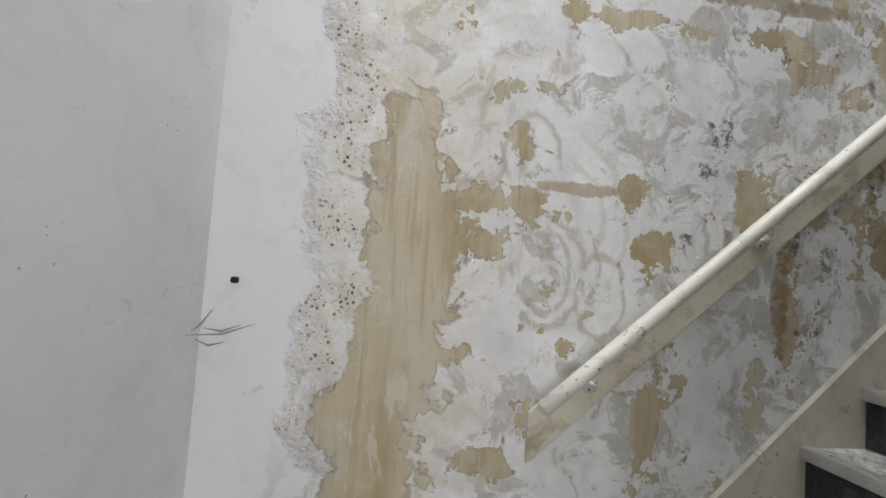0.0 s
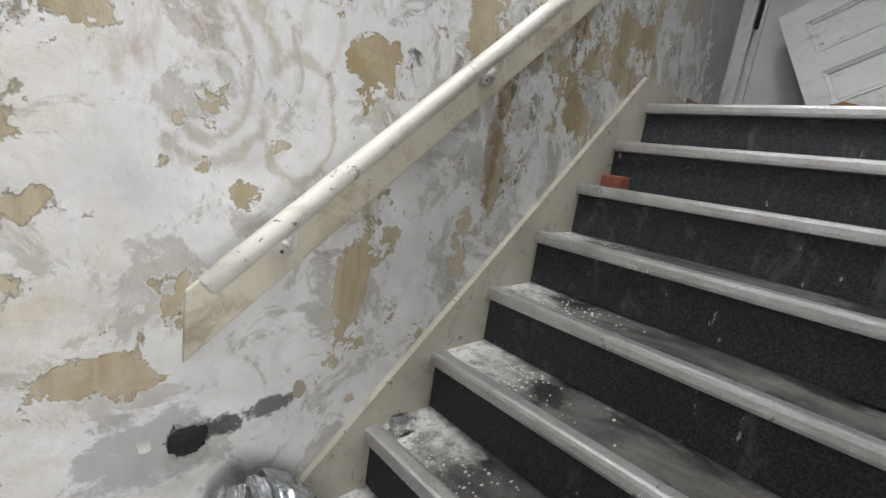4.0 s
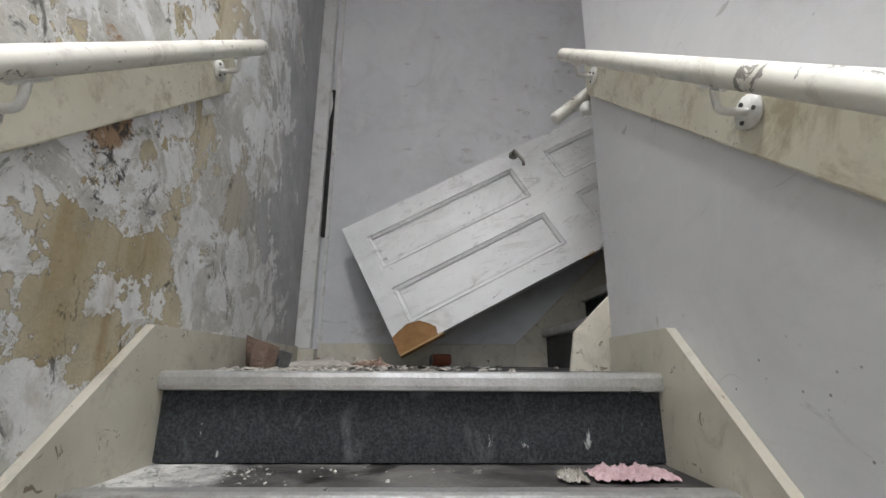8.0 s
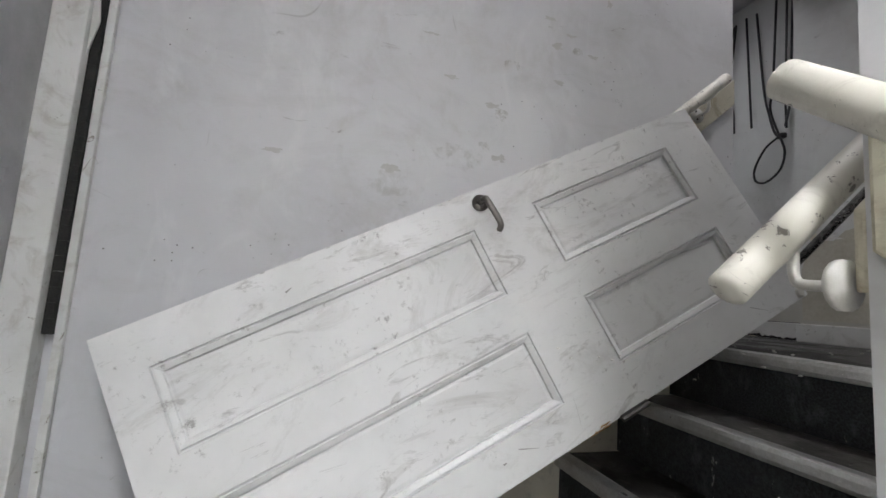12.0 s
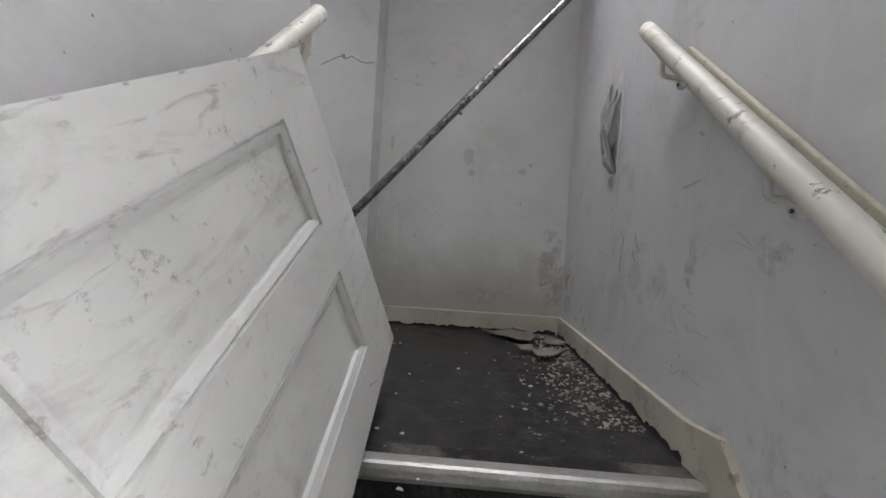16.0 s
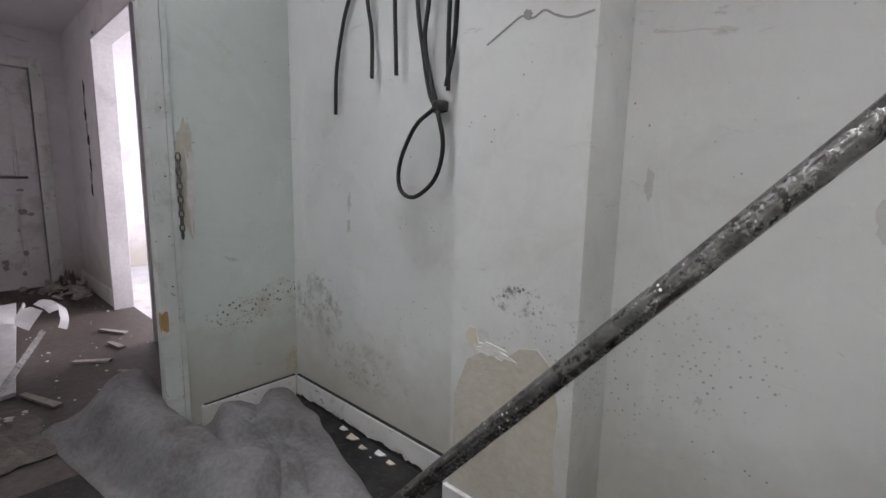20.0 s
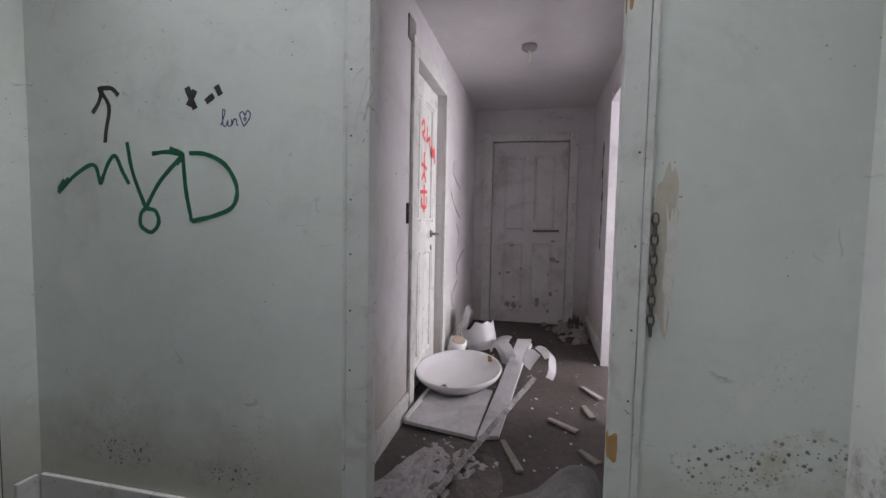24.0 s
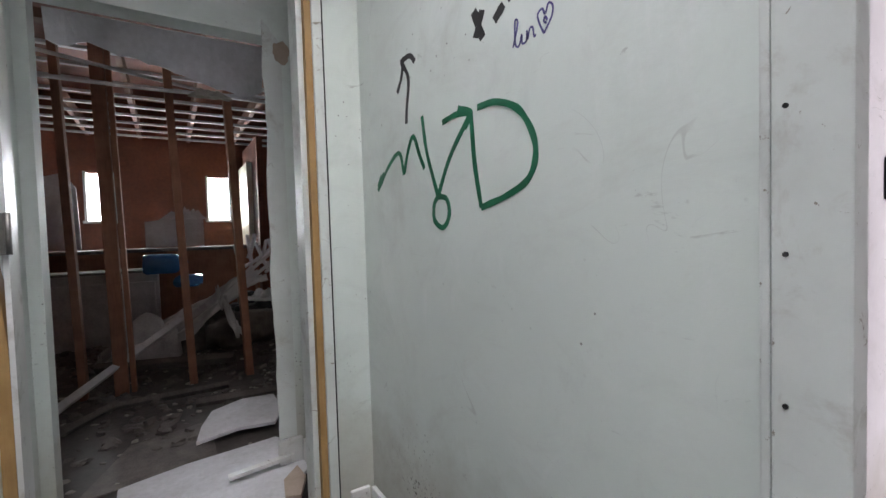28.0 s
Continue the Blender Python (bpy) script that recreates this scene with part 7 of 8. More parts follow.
wpart("render", blot(-0.905, 3.36, 0.036, 0.2, "x", X_H, -1, 8, 0.003, 0.5, 40), M["pier_plaster"], lock)
wpart("flaking_edge", blot(-0.922, 3.32, 0.014, 0.15, "x", X_H, -1, 18, 0.0045, 0.9, 40), M["torn_paper"], lock, "lifted white paint along the edge")

chain = empty("door_chain", (X_H - 0.01, -0.862, 3.42), "dark steel door chain hanging beside the jamb", "chain")
for k in range(12):
    turn, z = (k % 2) * 1.5, 3.43 - 0.026 * k
    loop = [(X_H - 0.016 + 0.008 * math.cos(a) * math.sin(turn), -0.880 + 0.008 * math.cos(a) * math.cos(turn), z + 0.017 * math.sin(a)) for a in (6.2832 * i / 12 for i in range(13))]
    wpart("link", tube(loop, 0.0028, 6), M["dark_steel"], chain)

jamb("door_jamb_room_left", [(4.80, 4.835, Y_D - 0.012, Y_D + 0.13, Z_TOP, 4.6)], "split jamb showing bare orange wood", [((4.815, Y_D - 0.012, z), (0, -1, 0)) for z in (2.9, 3.3, 3.8)])
split = empty("split_jamb_wood", (4.85, Y_D, Z_TOP), "bare orange softwood of the split jamb", "door frame", kind="structure")
wpart("lower_split", slab([(4.836, Y_D + 0.0, Z_TOP), (4.862, Y_D + 0.0, Z_TOP), (4.862, Y_D, 3.10), (4.852, Y_D, 3.24), (4.843, Y_D, 3.30), (4.836, Y_D, 3.2)], 0.06, 1), M["wood"], split)
wpart("upper_split", slab([(4.836, Y_D, 3.45), (4.848, Y_D, 3.5), (4.851, Y_D, 4.2), (4.836, Y_D, 4.3)], 0.06, 1), M["wood"], split)
wpart("edge_strip", box(4.863, 4.874, Y_D + 0.0, Y_D + 0.09, Z_TOP, 4.6), M["white_gloss"], split, "flaking white edge strip")
hinge = empty("steel_butt", (4.86, Y_D, 3.37), "bare steel butt hinge still fixed to the jamb", "hardware")
wpart("leaf", box(4.846, 4.878, Y_D - 0.016, Y_D - 0.012, 3.325, 3.425, 0.001), M["steel"], hinge)
wpart("knuckle", tube([(4.88, Y_D - 0.018, 3.325), (4.88, Y_D - 0.018, 3.425)], 0.006, 10), M["steel"], hinge, smooth=True)
for z in (3.345, 3.375, 3.405):
    wpart("screw", tube([(4.86, Y_D - 0.016, z), (4.86, Y_D - 0.019, z)], 0.004, 8), M["dark_steel"], hinge)
jamb("door_jamb_room_right", [(5.628, 5.66, Y_D - 0.012, Y_D + 0.13, Z_TOP, 4.6), (5.585, 5.605, Y_D + 0.02, Y_D + 0.12, Z_TOP, 4.6)], "stripped jamb with bare wood strip")
wpart("wood_strip", box(5.6055, 5.6275, Y_D - 0.004, Y_D + 0.1, Z_TOP, 4.6), M["wood"], split, "bare yellow wood strip")
wpart("dark_joint", box(5.66, 5.666, Y_D - 0.006, Y_D - 0.001, Z_TOP, 4.6), M["hole"], split, "dark open joint")
torn = empty("torn_plaster_edge", (5.62, Y_D2, Z_TOP), "torn plasterboard edge of the second opening", "plasterboard", kind="structure")
r5 = random.Random(5)
edge_pts = [(5.565 + 0.018 * noise.noise(Vector((z * 3, 0, 1))) + 0.008 * noise.noise(Vector((z * 11, 0, 2))), Y_D2 - 0.012, z) for z in [Z_TOP + 0.14 + 0.0455 * i for i in range(40)]]
wpart("board", slab([(5.64, Y_D2 - 0.012, Z_TOP + 0.14), *edge_pts, (5.64, Y_D2 - 0.012, 4.16)], 0.012, 1), M["jamb"], torn)
wpart("skirting_stub", box(5.56, 5.66, Y_D2 - 0.026, Y_D2 - 0.002, Z_TOP, Z_TOP + 0.135, 0.003), M["white_gloss"], torn, "white skirting stub")
wpart("bare_spot", blot(5.64, 4.13, 0.035, 0.045, "y", Y_D2 - 0.0125, -1, 3, 0.003), M["board_edge"], torn, "brown bare spot")

# scuffs and dents on the white stair walls
scuff = random.Random(55)
for k in range(46):
    if k < 18:
        y, z = scuff.uniform(0.2, 1.8), scuff.uniform(2.75, 3.7)
        bm = blot(y, z, scuff.uniform(0.008, 0.035), scuff.uniform(0.004, 0.014), "x", X_END, -1, k, 0.0005, 0.9)
    elif k < 32:
        y, z = scuff.uniform(-1.3, 0.4), scuff.uniform(2.5, 3.3)
        bm = strip([(y, z), (y + scuff.uniform(-0.06, 0.06), z + scuff.uniform(-0.05, 0.02)), (y + scuff.uniform(-0.1, 0.1), z + scuff.uniform(-0.06, 0.05))], 0.0022, "x", X_S, 1, k, 0.0008)
    elif k < 40:
        x, z = scuff.uniform(3.5, 4.3), scuff.uniform(2.55, 3.3)
        bm = blot(x, z, scuff.uniform(0.004, 0.016), scuff.uniform(0.004, 0.02), "y", Y_BACK, 1, k, 0.0008, 0.9)
    else:
        x, z = scuff.uniform(1.8, 3.1), scuff.uniform(1.6, 2.5)
        bm = blot(x, z, scuff.uniform(0.005, 0.018), scuff.uniform(0.004, 0.012), "y", Y_WALL1, 1, k, 0.0008, 0.9)
    solid("wall_scuff", bm, M["faint"], "small grey scuff on the white wall", "scuff", "scuffs on the stair walls")


# ---- hall ----
def lathe(profile, n=36, squash=1.0, start=0.0, sweep=6.2832):
    """A turned shape from (radius, z) pairs; squash narrows it in y."""
    bm = bmesh.new()
    closed = sweep > 6.2
    k = n if closed else n + 1
    rings = [[bm.verts.new((r * math.cos(start + sweep * i / n), squash * r * math.sin(start + sweep * i / n), z)) for i in range(k)] for r, z in profile]
    for a, b in zip(rings, rings[1:]):
        for i in range(n):
            bm.faces.new((a[i], a[(i + 1) % k], b[(i + 1) % k], b[i]))
    return bm


basin = empty("washbasin", (7.27, -0.12, 2.43), "broken white ceramic washbasin lying on a board", "washbasin")
part("bowl", lathe([(0.0, 0.0), (0.14, 0.002), (0.23, 0.014), (0.272, 0.032), (0.288, 0.052), (0.30, 0.06), (0.308, 0.05), (0.29, 0.02), (0.23, -0.025), (0.12, -0.06), (0.0, -0.065)], 48, 0.9), M["ceramic"], basin, smooth=True)
part("overflow_ring", tube([(-0.2, 0.08, 0.012), (-0.204, 0.08, 0.018)], 0.018, 14), M["steel"], basin, "metal drain ring")
part("red_sticker", box(-0.235, -0.225, -0.12, -0.06, 0.016, 0.03), M["red_spray"], basin, "small red sticker")
part("rust_stain", box(0.1, 0.2, -0.215, -0.19, 0.05, 0.056, 0.002), M["foam"], basin, "tan stain on the rim")
basin.rotation_euler = (radians(-3), radians(-4), radians(8))

board = solid("cabinet_board", slab([(6.70, 0.065, Z_TOP + 0.012), (6.62, -0.32, Z_TOP + 0.012), (7.18, -0.345, Z_TOP + 0.03), (7.30, 0.02, Z_TOP + 0.03)], 0.018), M["plasterboard"], "scuffed white cabinet board on the hall floor", "board")
solid("board_batten", slab([(6.705, 0.072, Z_TOP + 0.031), (6.705, 0.052, Z_TOP + 0.031), (7.30, 0.008, Z_TOP + 0.05), (7.30, 0.028, Z_TOP + 0.05)], 0.015), M["white_gloss"], "thin white batten along the board", "batten")
solid("plank", slab([(6.64, -0.325, Z_TOP + 0.004), (6.67, -0.43, Z_TOP + 0.004), (8.19, -0.56, Z_TOP + 0.10), (8.16, -0.45, Z_TOP + 0.10)], 0.02), M["plasterboard"], "long grimy plank lying across debris", "plank")
rod = empty("aluminium_rod", (7.2, -0.58, Z_TOP), "dull grey metal square rod lying through the hall doorway", "rod")
ra, rb = Vector((7.22, -0.59, Z_TOP + 0.13)), Vector((5.52, -0.06, Z_TOP + 0.018))
wpart("bar", tube([ra, rb], 0.019, 4), M["zinc"], rod)
wpart("open_end", tube([rb, rb + (rb - ra).normalized() * 0.012], 0.014, 4), M["dark_steel"], rod, "dark open end")


def shard(at, r, h, start, sweep, turn, label, seed):
    bm = lathe([(r * 0.75, 0.0), (r * 0.95, h * 0.3), (r, h * 0.7), (r * 1.05, h)], 14, 0.9, start, sweep)
    for v in bm.verts:
        v.co.z += 0.25 * h * noise.noise(Vector((v.co.x * 14, v.co.y * 14, seed))) * (v.co.z / h)
    bmesh.ops.solidify(bm, geom=bm.faces[:], thickness=0.012)
    ob = solid("ceramic_shard", bm, M["ceramic"], label, "ceramic shard", "broken ceramic pieces", smooth=False)
    ob.matrix_world = pose(*at, *turn)
    return ob


shard((7.40, -0.66, Z_TOP + 0.11), 0.15, 0.09, 0.2, 2.4, (58, 12, 200), "curved white shard of a broken toilet bowl", 1)
shard((7.62, -0.58, Z_TOP + 0.05), 0.12, 0.12, 0.0, 2.0, (30, -20, 40), "small white shard of broken ceramic", 2)
shard((7.95, -0.18, Z_TOP + 0.06), 0.16, 0.2, 0.5, 1.9, (20, 10, 120), "tall white shard of broken ceramic", 3)
shard((7.82, -0.30, Z_TOP + 0.04), 0.15, 0.1, 1.0, 2.2, (80, 5, 30), "flat white shard of broken ceramic", 4)
shard((8.15, -0.12, Z_TOP + 0.05), 0.2, 0.26, 2.0, 1.2, (15, 15, 300), "leaning white shard of broken ceramic", 5)
shard((8.0, -0.36, Z_TOP + 0.03), 0.14, 0.1, 0.0, 1.8, (95, 0, 80), "flat white shard of broken ceramic", 6)
trap = empty("toilet_outlet", (7.84, 0.0, Z_TOP), "white ceramic toilet outlet on the floor", "toilet part")
wpart("neck", tube([(7.84, 0.02, Z_TOP + 0.02), (7.82, 0.0, Z_TOP + 0.1), (7.80, -0.02, Z_TOP + 0.17)], 0.07, 20, True, (0.085, 0.07, 0.066)), M["ceramic"], trap, smooth=True)
wpart("mouth", tube([(7.80, -0.02, Z_TOP + 0.17), (7.798, -0.022, Z_TOP + 0.176)], 0.052, 18), M["board_edge"], trap, "dark open mouth")
for k, (x, y, a, l) in enumerate(((6.53, -0.50, 0.35, 0.26), (6.2, -0.2, -0.2, 0.16), (6.35, -0.72, 1.2, 0.1), (6.9, -0.75, 0.9, 0.18), (7.1, -0.9, 0.2, 0.15), (6.6, -0.85, 0.6, 0.12), (7.4, -0.95, 0.5, 0.2))):
    c, s = math.cos(a), math.sin(a)
    w = 0.018
    solid("wood_splinter", slab([(x - l / 2 * c + w * s, y - l / 2 * s - w * c, Z_TOP + 0.004), (x + l / 2 * c + w * s * 0.4, y + l / 2 * s - w * c * 0.4, Z_TOP + 0.006), (x + l / 2 * c - w * s, y + l / 2 * s + w * c, Z_TOP + 0.006), (x - l / 2 * c - w * s, y - l / 2 * s + w * c, Z_TOP + 0.004)], 0.012), M["rubble"], "pale splinter of painted wood on the floor", "splinter", "wood splinters")
solid("torn_carpet_piece", rag(6.28, -0.30, Z_TOP, 0.33, 0.17, 0.03, 33, 24, 3.0, 0.2), M["dark_rubble"], "rucked scrap of grey carpet in the doorway", "carpet")
solid("torn_plastic_film", rag(6.30, -0.20, Z_TOP, 0.30, 0.17, 0.035, 36, 34, 4.5, -0.5), M["tarp"], "crumpled grey film on the floor", "film")
crumbs("hall_crumbs", 150, lambda r: (r.uniform(6.0, 9.2), r.uniform(-1.05, 0.05), Z_TOP), lambda r: 0.003 + 0.014 * r.random() ** 2, 0.25, 81, M["flake"], "pale crumbs over the hall floor")
crumbs("hall_corner_debris", 260, lambda r: (9.15 - abs(r.gauss(0, 0.25)), -1.06 + abs(r.gauss(0, 0.12)), Z_TOP + abs(r.gauss(0, 0.03))), lambda r: r.uniform(0.015, 0.06), 0.3, 82, M["rubble"], "swept heap of broken plaster in the hall corner")
solid("corner_rag", rag(9.05, -0.98, Z_TOP, 0.16, 0.1, 0.16, 44, 18, 3), M["dark_rubble"], "dark rag in the hall corner", "rag")
crumbs("hall_dark_debris", 200, lambda r: (r.uniform(8.2, 9.2), r.uniform(-1.05, -0.5), Z_TOP), lambda r: r.uniform(0.01, 0.035), 0.2, 83, M["dark_rubble"], "dark debris near the end door")

smoke = empty("smoke_detector", (7.61, -0.49, 4.6), "white ceiling smoke detector base with a hanging stub", "smoke detector")
wpart("base", tube([(7.61, -0.49, 4.6), (7.61, -0.49, 4.575), (7.61, -0.49, 4.565)], 0.05, 24, True, (0.052, 0.05, 0.035)), M["grime"], smoke, smooth=True)
wpart("stub", tube([(7.61, -0.49, 4.565), (7.61, -0.49, 4.49)], 0.008, 8), M["bracket"], smoke, "hanging stub")
solid("switch_plate", box(6.79, 6.815, Y_HL - 0.012, Y_HL - 0.001, 3.40, 3.51, 0.002), M["cable"], "narrow black switch plate on the hall wall", "switch")
solid("vent_plate", box(6.78, 6.9, Y_HL - 0.01, Y_HL - 0.001, 4.36, 4.48, 0.002), M["grime"], "small grey vent plate above the door", "vent")
gouge = empty("wall_gouge", (8.5, Y_HR, 3.8), "dark ragged gouge down the hall wall", "damage")
for k in range(9):
    wpart("chip", blot(8.52 + 0.02 * math.sin(k), 4.05 - 0.1 * k, 0.035, 0.05, "y", Y_HR, 1, k, 0.002, 0.5), M["grime" if k % 2 else "hole"], gouge)
for k in range(5):
    c = random.Random(90 + k)
    solid("wall_crack", strip([(8.3 + c.uniform(-0.4, 0.4), 3.9 - 0.25 * k), (8.32 + c.uniform(-0.3, 0.3), 3.8 - 0.25 * k), (8.28 + c.uniform(-0.3, 0.3), 3.7 - 0.25 * k)], 0.012, "y", Y_HL, -1, k), M["grime"], "scratched crack in the hall plaster", "crack", "hall cracks")

r9 = random.Random(31)
for k in range(26):
    y, z = DE0 + 0.08 + r9.random() * 0.62, 2.45 + abs(r9.gauss(0, 0.33))
    solid("door_smudge", blot(y, z, r9.uniform(0.012, 0.04), r9.uniform(0.01, 0.03), "x", X_HE + 0.0345, -1, k, 0.0008 + 0.00005 * k, 0.6), M["grime" if k % 3 else "faint"], "dark smudge on the end door", "smudge", "smudges on the end door")

# ---- gutted room ----
WIN = ((4.27, 4.57), (5.76, 6.05), (6.80, 7.03))
spans, x = [], 3.2
for a, b in WIN:
    spans += [(x, a, 7.5, 7.6, Z_TOP - 0.1, 5.4), (a, b, 7.5, 7.6, Z_TOP - 0.1, 3.66), (a, b, 7.5, 7.6, 4.32, 5.4)]
    x = b
spans.append((x, 9.0, 7.5, 7.6, Z_TOP - 0.1, 5.4))
cut_wall("wall_gutted_far", spans, "sheathing", "red-brown sheathing with small bright windows")
wall("wall_gutted_west", 3.1, 3.2, 2.12, 7.6, Z_TOP - 0.1, 5.4, "sheathing", "red-brown sheathing wall")
wall("wall_gutted_south", 3.2, X_LOB, 2.12, 2.2, Z_TOP - 0.1, 5.4, "sheathing", "red-brown sheathing wall")
wall("wall_gutted_east", 9.0, 9.1, 1.7, 7.6, Z_TOP - 0.1, 5.4, "sheathing", "red-brown sheathing wall")
wall("wall_gutted_nook", 6.28, 6.36, 6.2, 7.5, Z_TOP - 0.1, 4.75, "sheathing", "brown stub wall beside a pale lining")
solid("floor_gutted_west", box(3.1, 4.62, 2.12, 7.6, Z_TOP - 0.15, Z_TOP), M["dark_floor"], "dark bare floor under debris", "floor", kind="structure")
solid("roof_boards", box(3.1, 9.1, 1.7, 7.6, 5.4, 5.5), M["sheathing"], "dark roof boarding over the gutted room", "roof", kind="structure")
for a, b in WIN:
    w = empty("window_small", ((a + b) / 2, 7.55, 3.99), "small bare window opening with broken frame", "window", "small windows", "structure")
    wpart("frame", box(a - 0.03, a + 0.004, 7.47, 7.58, 3.64, 4.34, 0.003), M["jamb"], w)
    wpart("frame", box(b - 0.004, b + 0.03, 7.47, 7.58, 3.64, 4.34, 0.003), M["jamb"], w)
    wpart("sill", box(a - 0.05, b + 0.05, 7.44, 7.58, 3.62, 3.655, 0.003), M["jamb"], w)
    wpart("pane", box(a + 0.004, b - 0.004, 7.55, 7.556, 3.66, 4.32), M["glass"], w).visible_shadow = False
solid("pale_lining", box(6.2, 6.27, 6.6, 7.45, 3.25, 4.45, 0.004), M["cream"], "pale cream lining board standing by a window", "board")


def stud(x, y, w, d, tilt, top=4.72):
    bm = box(-w / 2, w / 2, -d / 2, d / 2, 0, top - Z_TOP, 0.003)
    ob = solid("stud", bm, M["stud"], "rough brown timber stud of a stripped partition", "stud", "partition studs")
    ob.matrix_world = pose(x, y, Z_TOP, 0, tilt, 0)


for x, y, w, d, tilt in ((4.70, 3.35, 0.045, 0.09, -1.4), (4.90, 3.32, 0.075, 0.09, -1.0), (4.965, 3.34, 0.03, 0.07, -1.2), (5.31, 3.28, 0.05, 0.09, -1.8), (5.67, 3.25, 0.05, 0.09, -2.0), (5.99, 3.25, 0.055, 0.09, -1.4), (6.4, 3.25, 0.05, 0.09, 0.5), (4.3, 3.35, 0.05, 0.09, 0.6)):
    stud(x, y, w, d, tilt)
roof = empty("roof_frame", (6.0, 4.7, 4.7), "stripped ceiling of brown joists and pale battens", "roof frame", kind="structure")
wpart("top_plate", box(3.2, 9.0, 3.25, 3.34, 4.70, 4.76), M["stud"], roof, "brown timber plate")
for k in range(13):
    y = 2.4 + 0.4 * k
    wpart("batten", box(3.2, 9.0, y, y + 0.045, 4.815, 4.84), M["plasterboard"], roof, "pale ceiling batten")
for k in range(9):
    x = 3.7 + 0.6 * k
    wpart("joist", box(x, x + 0.045, 1.8, 7.5, 4.84, 4.98), M["stud"], roof)
for k in range(6):
    x = 4.0 + 0.75 * k
    wpart("strut", slab([(x, 3.0 + 0.2 * k, 4.9), (x + 0.05, 3.0 + 0.2 * k, 4.9), (x + 0.25, 5.0 + 0.2 * k, 5.38), (x + 0.2, 5.0 + 0.2 * k, 5.38)], 0.05), M["stud"], roof)
for a, b in (((4.6, 2.9, 4.40), (6.4, 4.2, 4.62)), ((4.55, 2.7, 4.20), (6.2, 3.2, 4.42))):
    solid("fallen_conduit", tube(smooth_line([a, ((a[0] + b[0]) / 2, (a[1] + b[1]) / 2, (a[2] + b[2]) / 2 - 0.03), b], 8), 0.012, 8), M["plasterboard"], "pale conduit sagging under the roof", "conduit", "fallen conduits")

# torn ceiling board hanging behind the opening
r = random.Random(77)
bm = bmesh.new()
top_row, low_row = [], []
for i in range(25):
    f = i / 24
    x = 4.86 + 0.73 * f
    drop = 0.10 + 0.13 * max(0.0, (f - 0.25)) * 1.35 + 0.03 * noise.noise(Vector((f * 9, 1, 0))) + (0.0 if f < 0.9 else -0.5 * (f - 0.9))
    top_row.append((x, Y_D2 + 0.11, 4.185))
    low_row.append((x, Y_D2 + 0.13 + 0.2 * drop, 4.185 - drop))
vs = [[bm.verts.new(p) for p in row] for row in (top_row, low_row)]
for i in range(24):
    bm.faces.new((vs[0][i], vs[0][i + 1], vs[1][i + 1], vs[1][i]))
bmesh.ops.solidify(bm, geom=bm.faces[:], thickness=0.012)
solid("hanging_ceiling_board", bm, M["plasterboard"], "torn ceiling board hanging into the opening", "plasterboard")
solid("torn_insulation", rag(5.38, Y_D2 + 0.2, 3.955, 0.09, 0.02, 0.03, 8, 12), M["rubble"], "tuft of insulation on the torn board edge", "insulation")


def slabby(name, pts, z, t, mat, label, category, tilt=0.0):
    out = [(x, y, z + tilt * (y - pts[0][1])) for x, y in pts]
    return solid(name, slab(out, t), M[mat], label, category)


slabby("fallen_plasterboard", [(4.99, 1.86), (5.22, 1.92), (5.60, 1.96), (5.74, 1.72), (5.60, 1.52), (5.50, 1.30), (5.20, 1.36), (5.0, 1.42)], Z_TOP + 0.022, 0.016, "plasterboard", "large white fallen plasterboard in the passage", "plasterboard", 0.03)
slabby("broken_plasterboard", [(5.27, 2.11), (5.30, 2.26), (5.36, 2.42), (5.52, 2.50), (5.69, 2.48), (5.70, 2.28), (5.63, 2.13), (5.46, 2.16)], Z_TOP + 0.03, 0.016, "plasterboard", "broken piece of white plasterboard on the dark floor", "plasterboard", 0.08)
slabby("wet_floor_sheet", [(4.85, 1.9), (5.0, 2.35), (5.35, 2.45), (5.35, 1.95)], Z_TOP + 0.006, 0.006, "dark_rubble", "dark flat sheet on the floor", "sheet")
slabby("cardboard_scrap", [(5.57, 1.36), (5.62, 1.48), (5.61, 1.58), (5.54, 1.5), (5.52, 1.38)], Z_TOP + 0.045, 0.02, "board_edge", "brown cardboard scrap under the board", "cardboard")
slabby("white_lath", [(5.36, 1.62), (5.62, 1.66), (5.62, 1.69), (5.36, 1.65)], Z_TOP + 0.06, 0.015, "white_gloss", "short white lath on the plasterboard", "lath")
solid("floor_scrap", lump((5.52, 1.05, Z_TOP + 0.03), (0.09, 0.05, 0.035), 4, 0.5, 2), M["board_edge"], "small broken chunk by the doorway", "chunk")

heap = empty("debris_heap", (5.8, 4.5, Z_TOP), "dark heap of black bags and burnt debris", "debris heap")
for k in range(22):
    c = random.Random(200 + k)
    x, y = 5.72 + c.uniform(-0.35, 0.6), 4.55 + c.uniform(-0.3, 0.5)
    s = c.uniform(0.13, 0.26)
    top = 0.12 + 0.3 * max(0.0, 1 - abs(x - 5.95) / 0.6)
    wpart("bag" if k % 3 else "chunk", lump((x, y, Z_TOP + c.uniform(0.08, top)), (s, s * 0.8, s * 0.75), 200 + k, 0.6, 3), M["black_bag" if k % 3 else "dark_rubble"], heap, smooth=True)


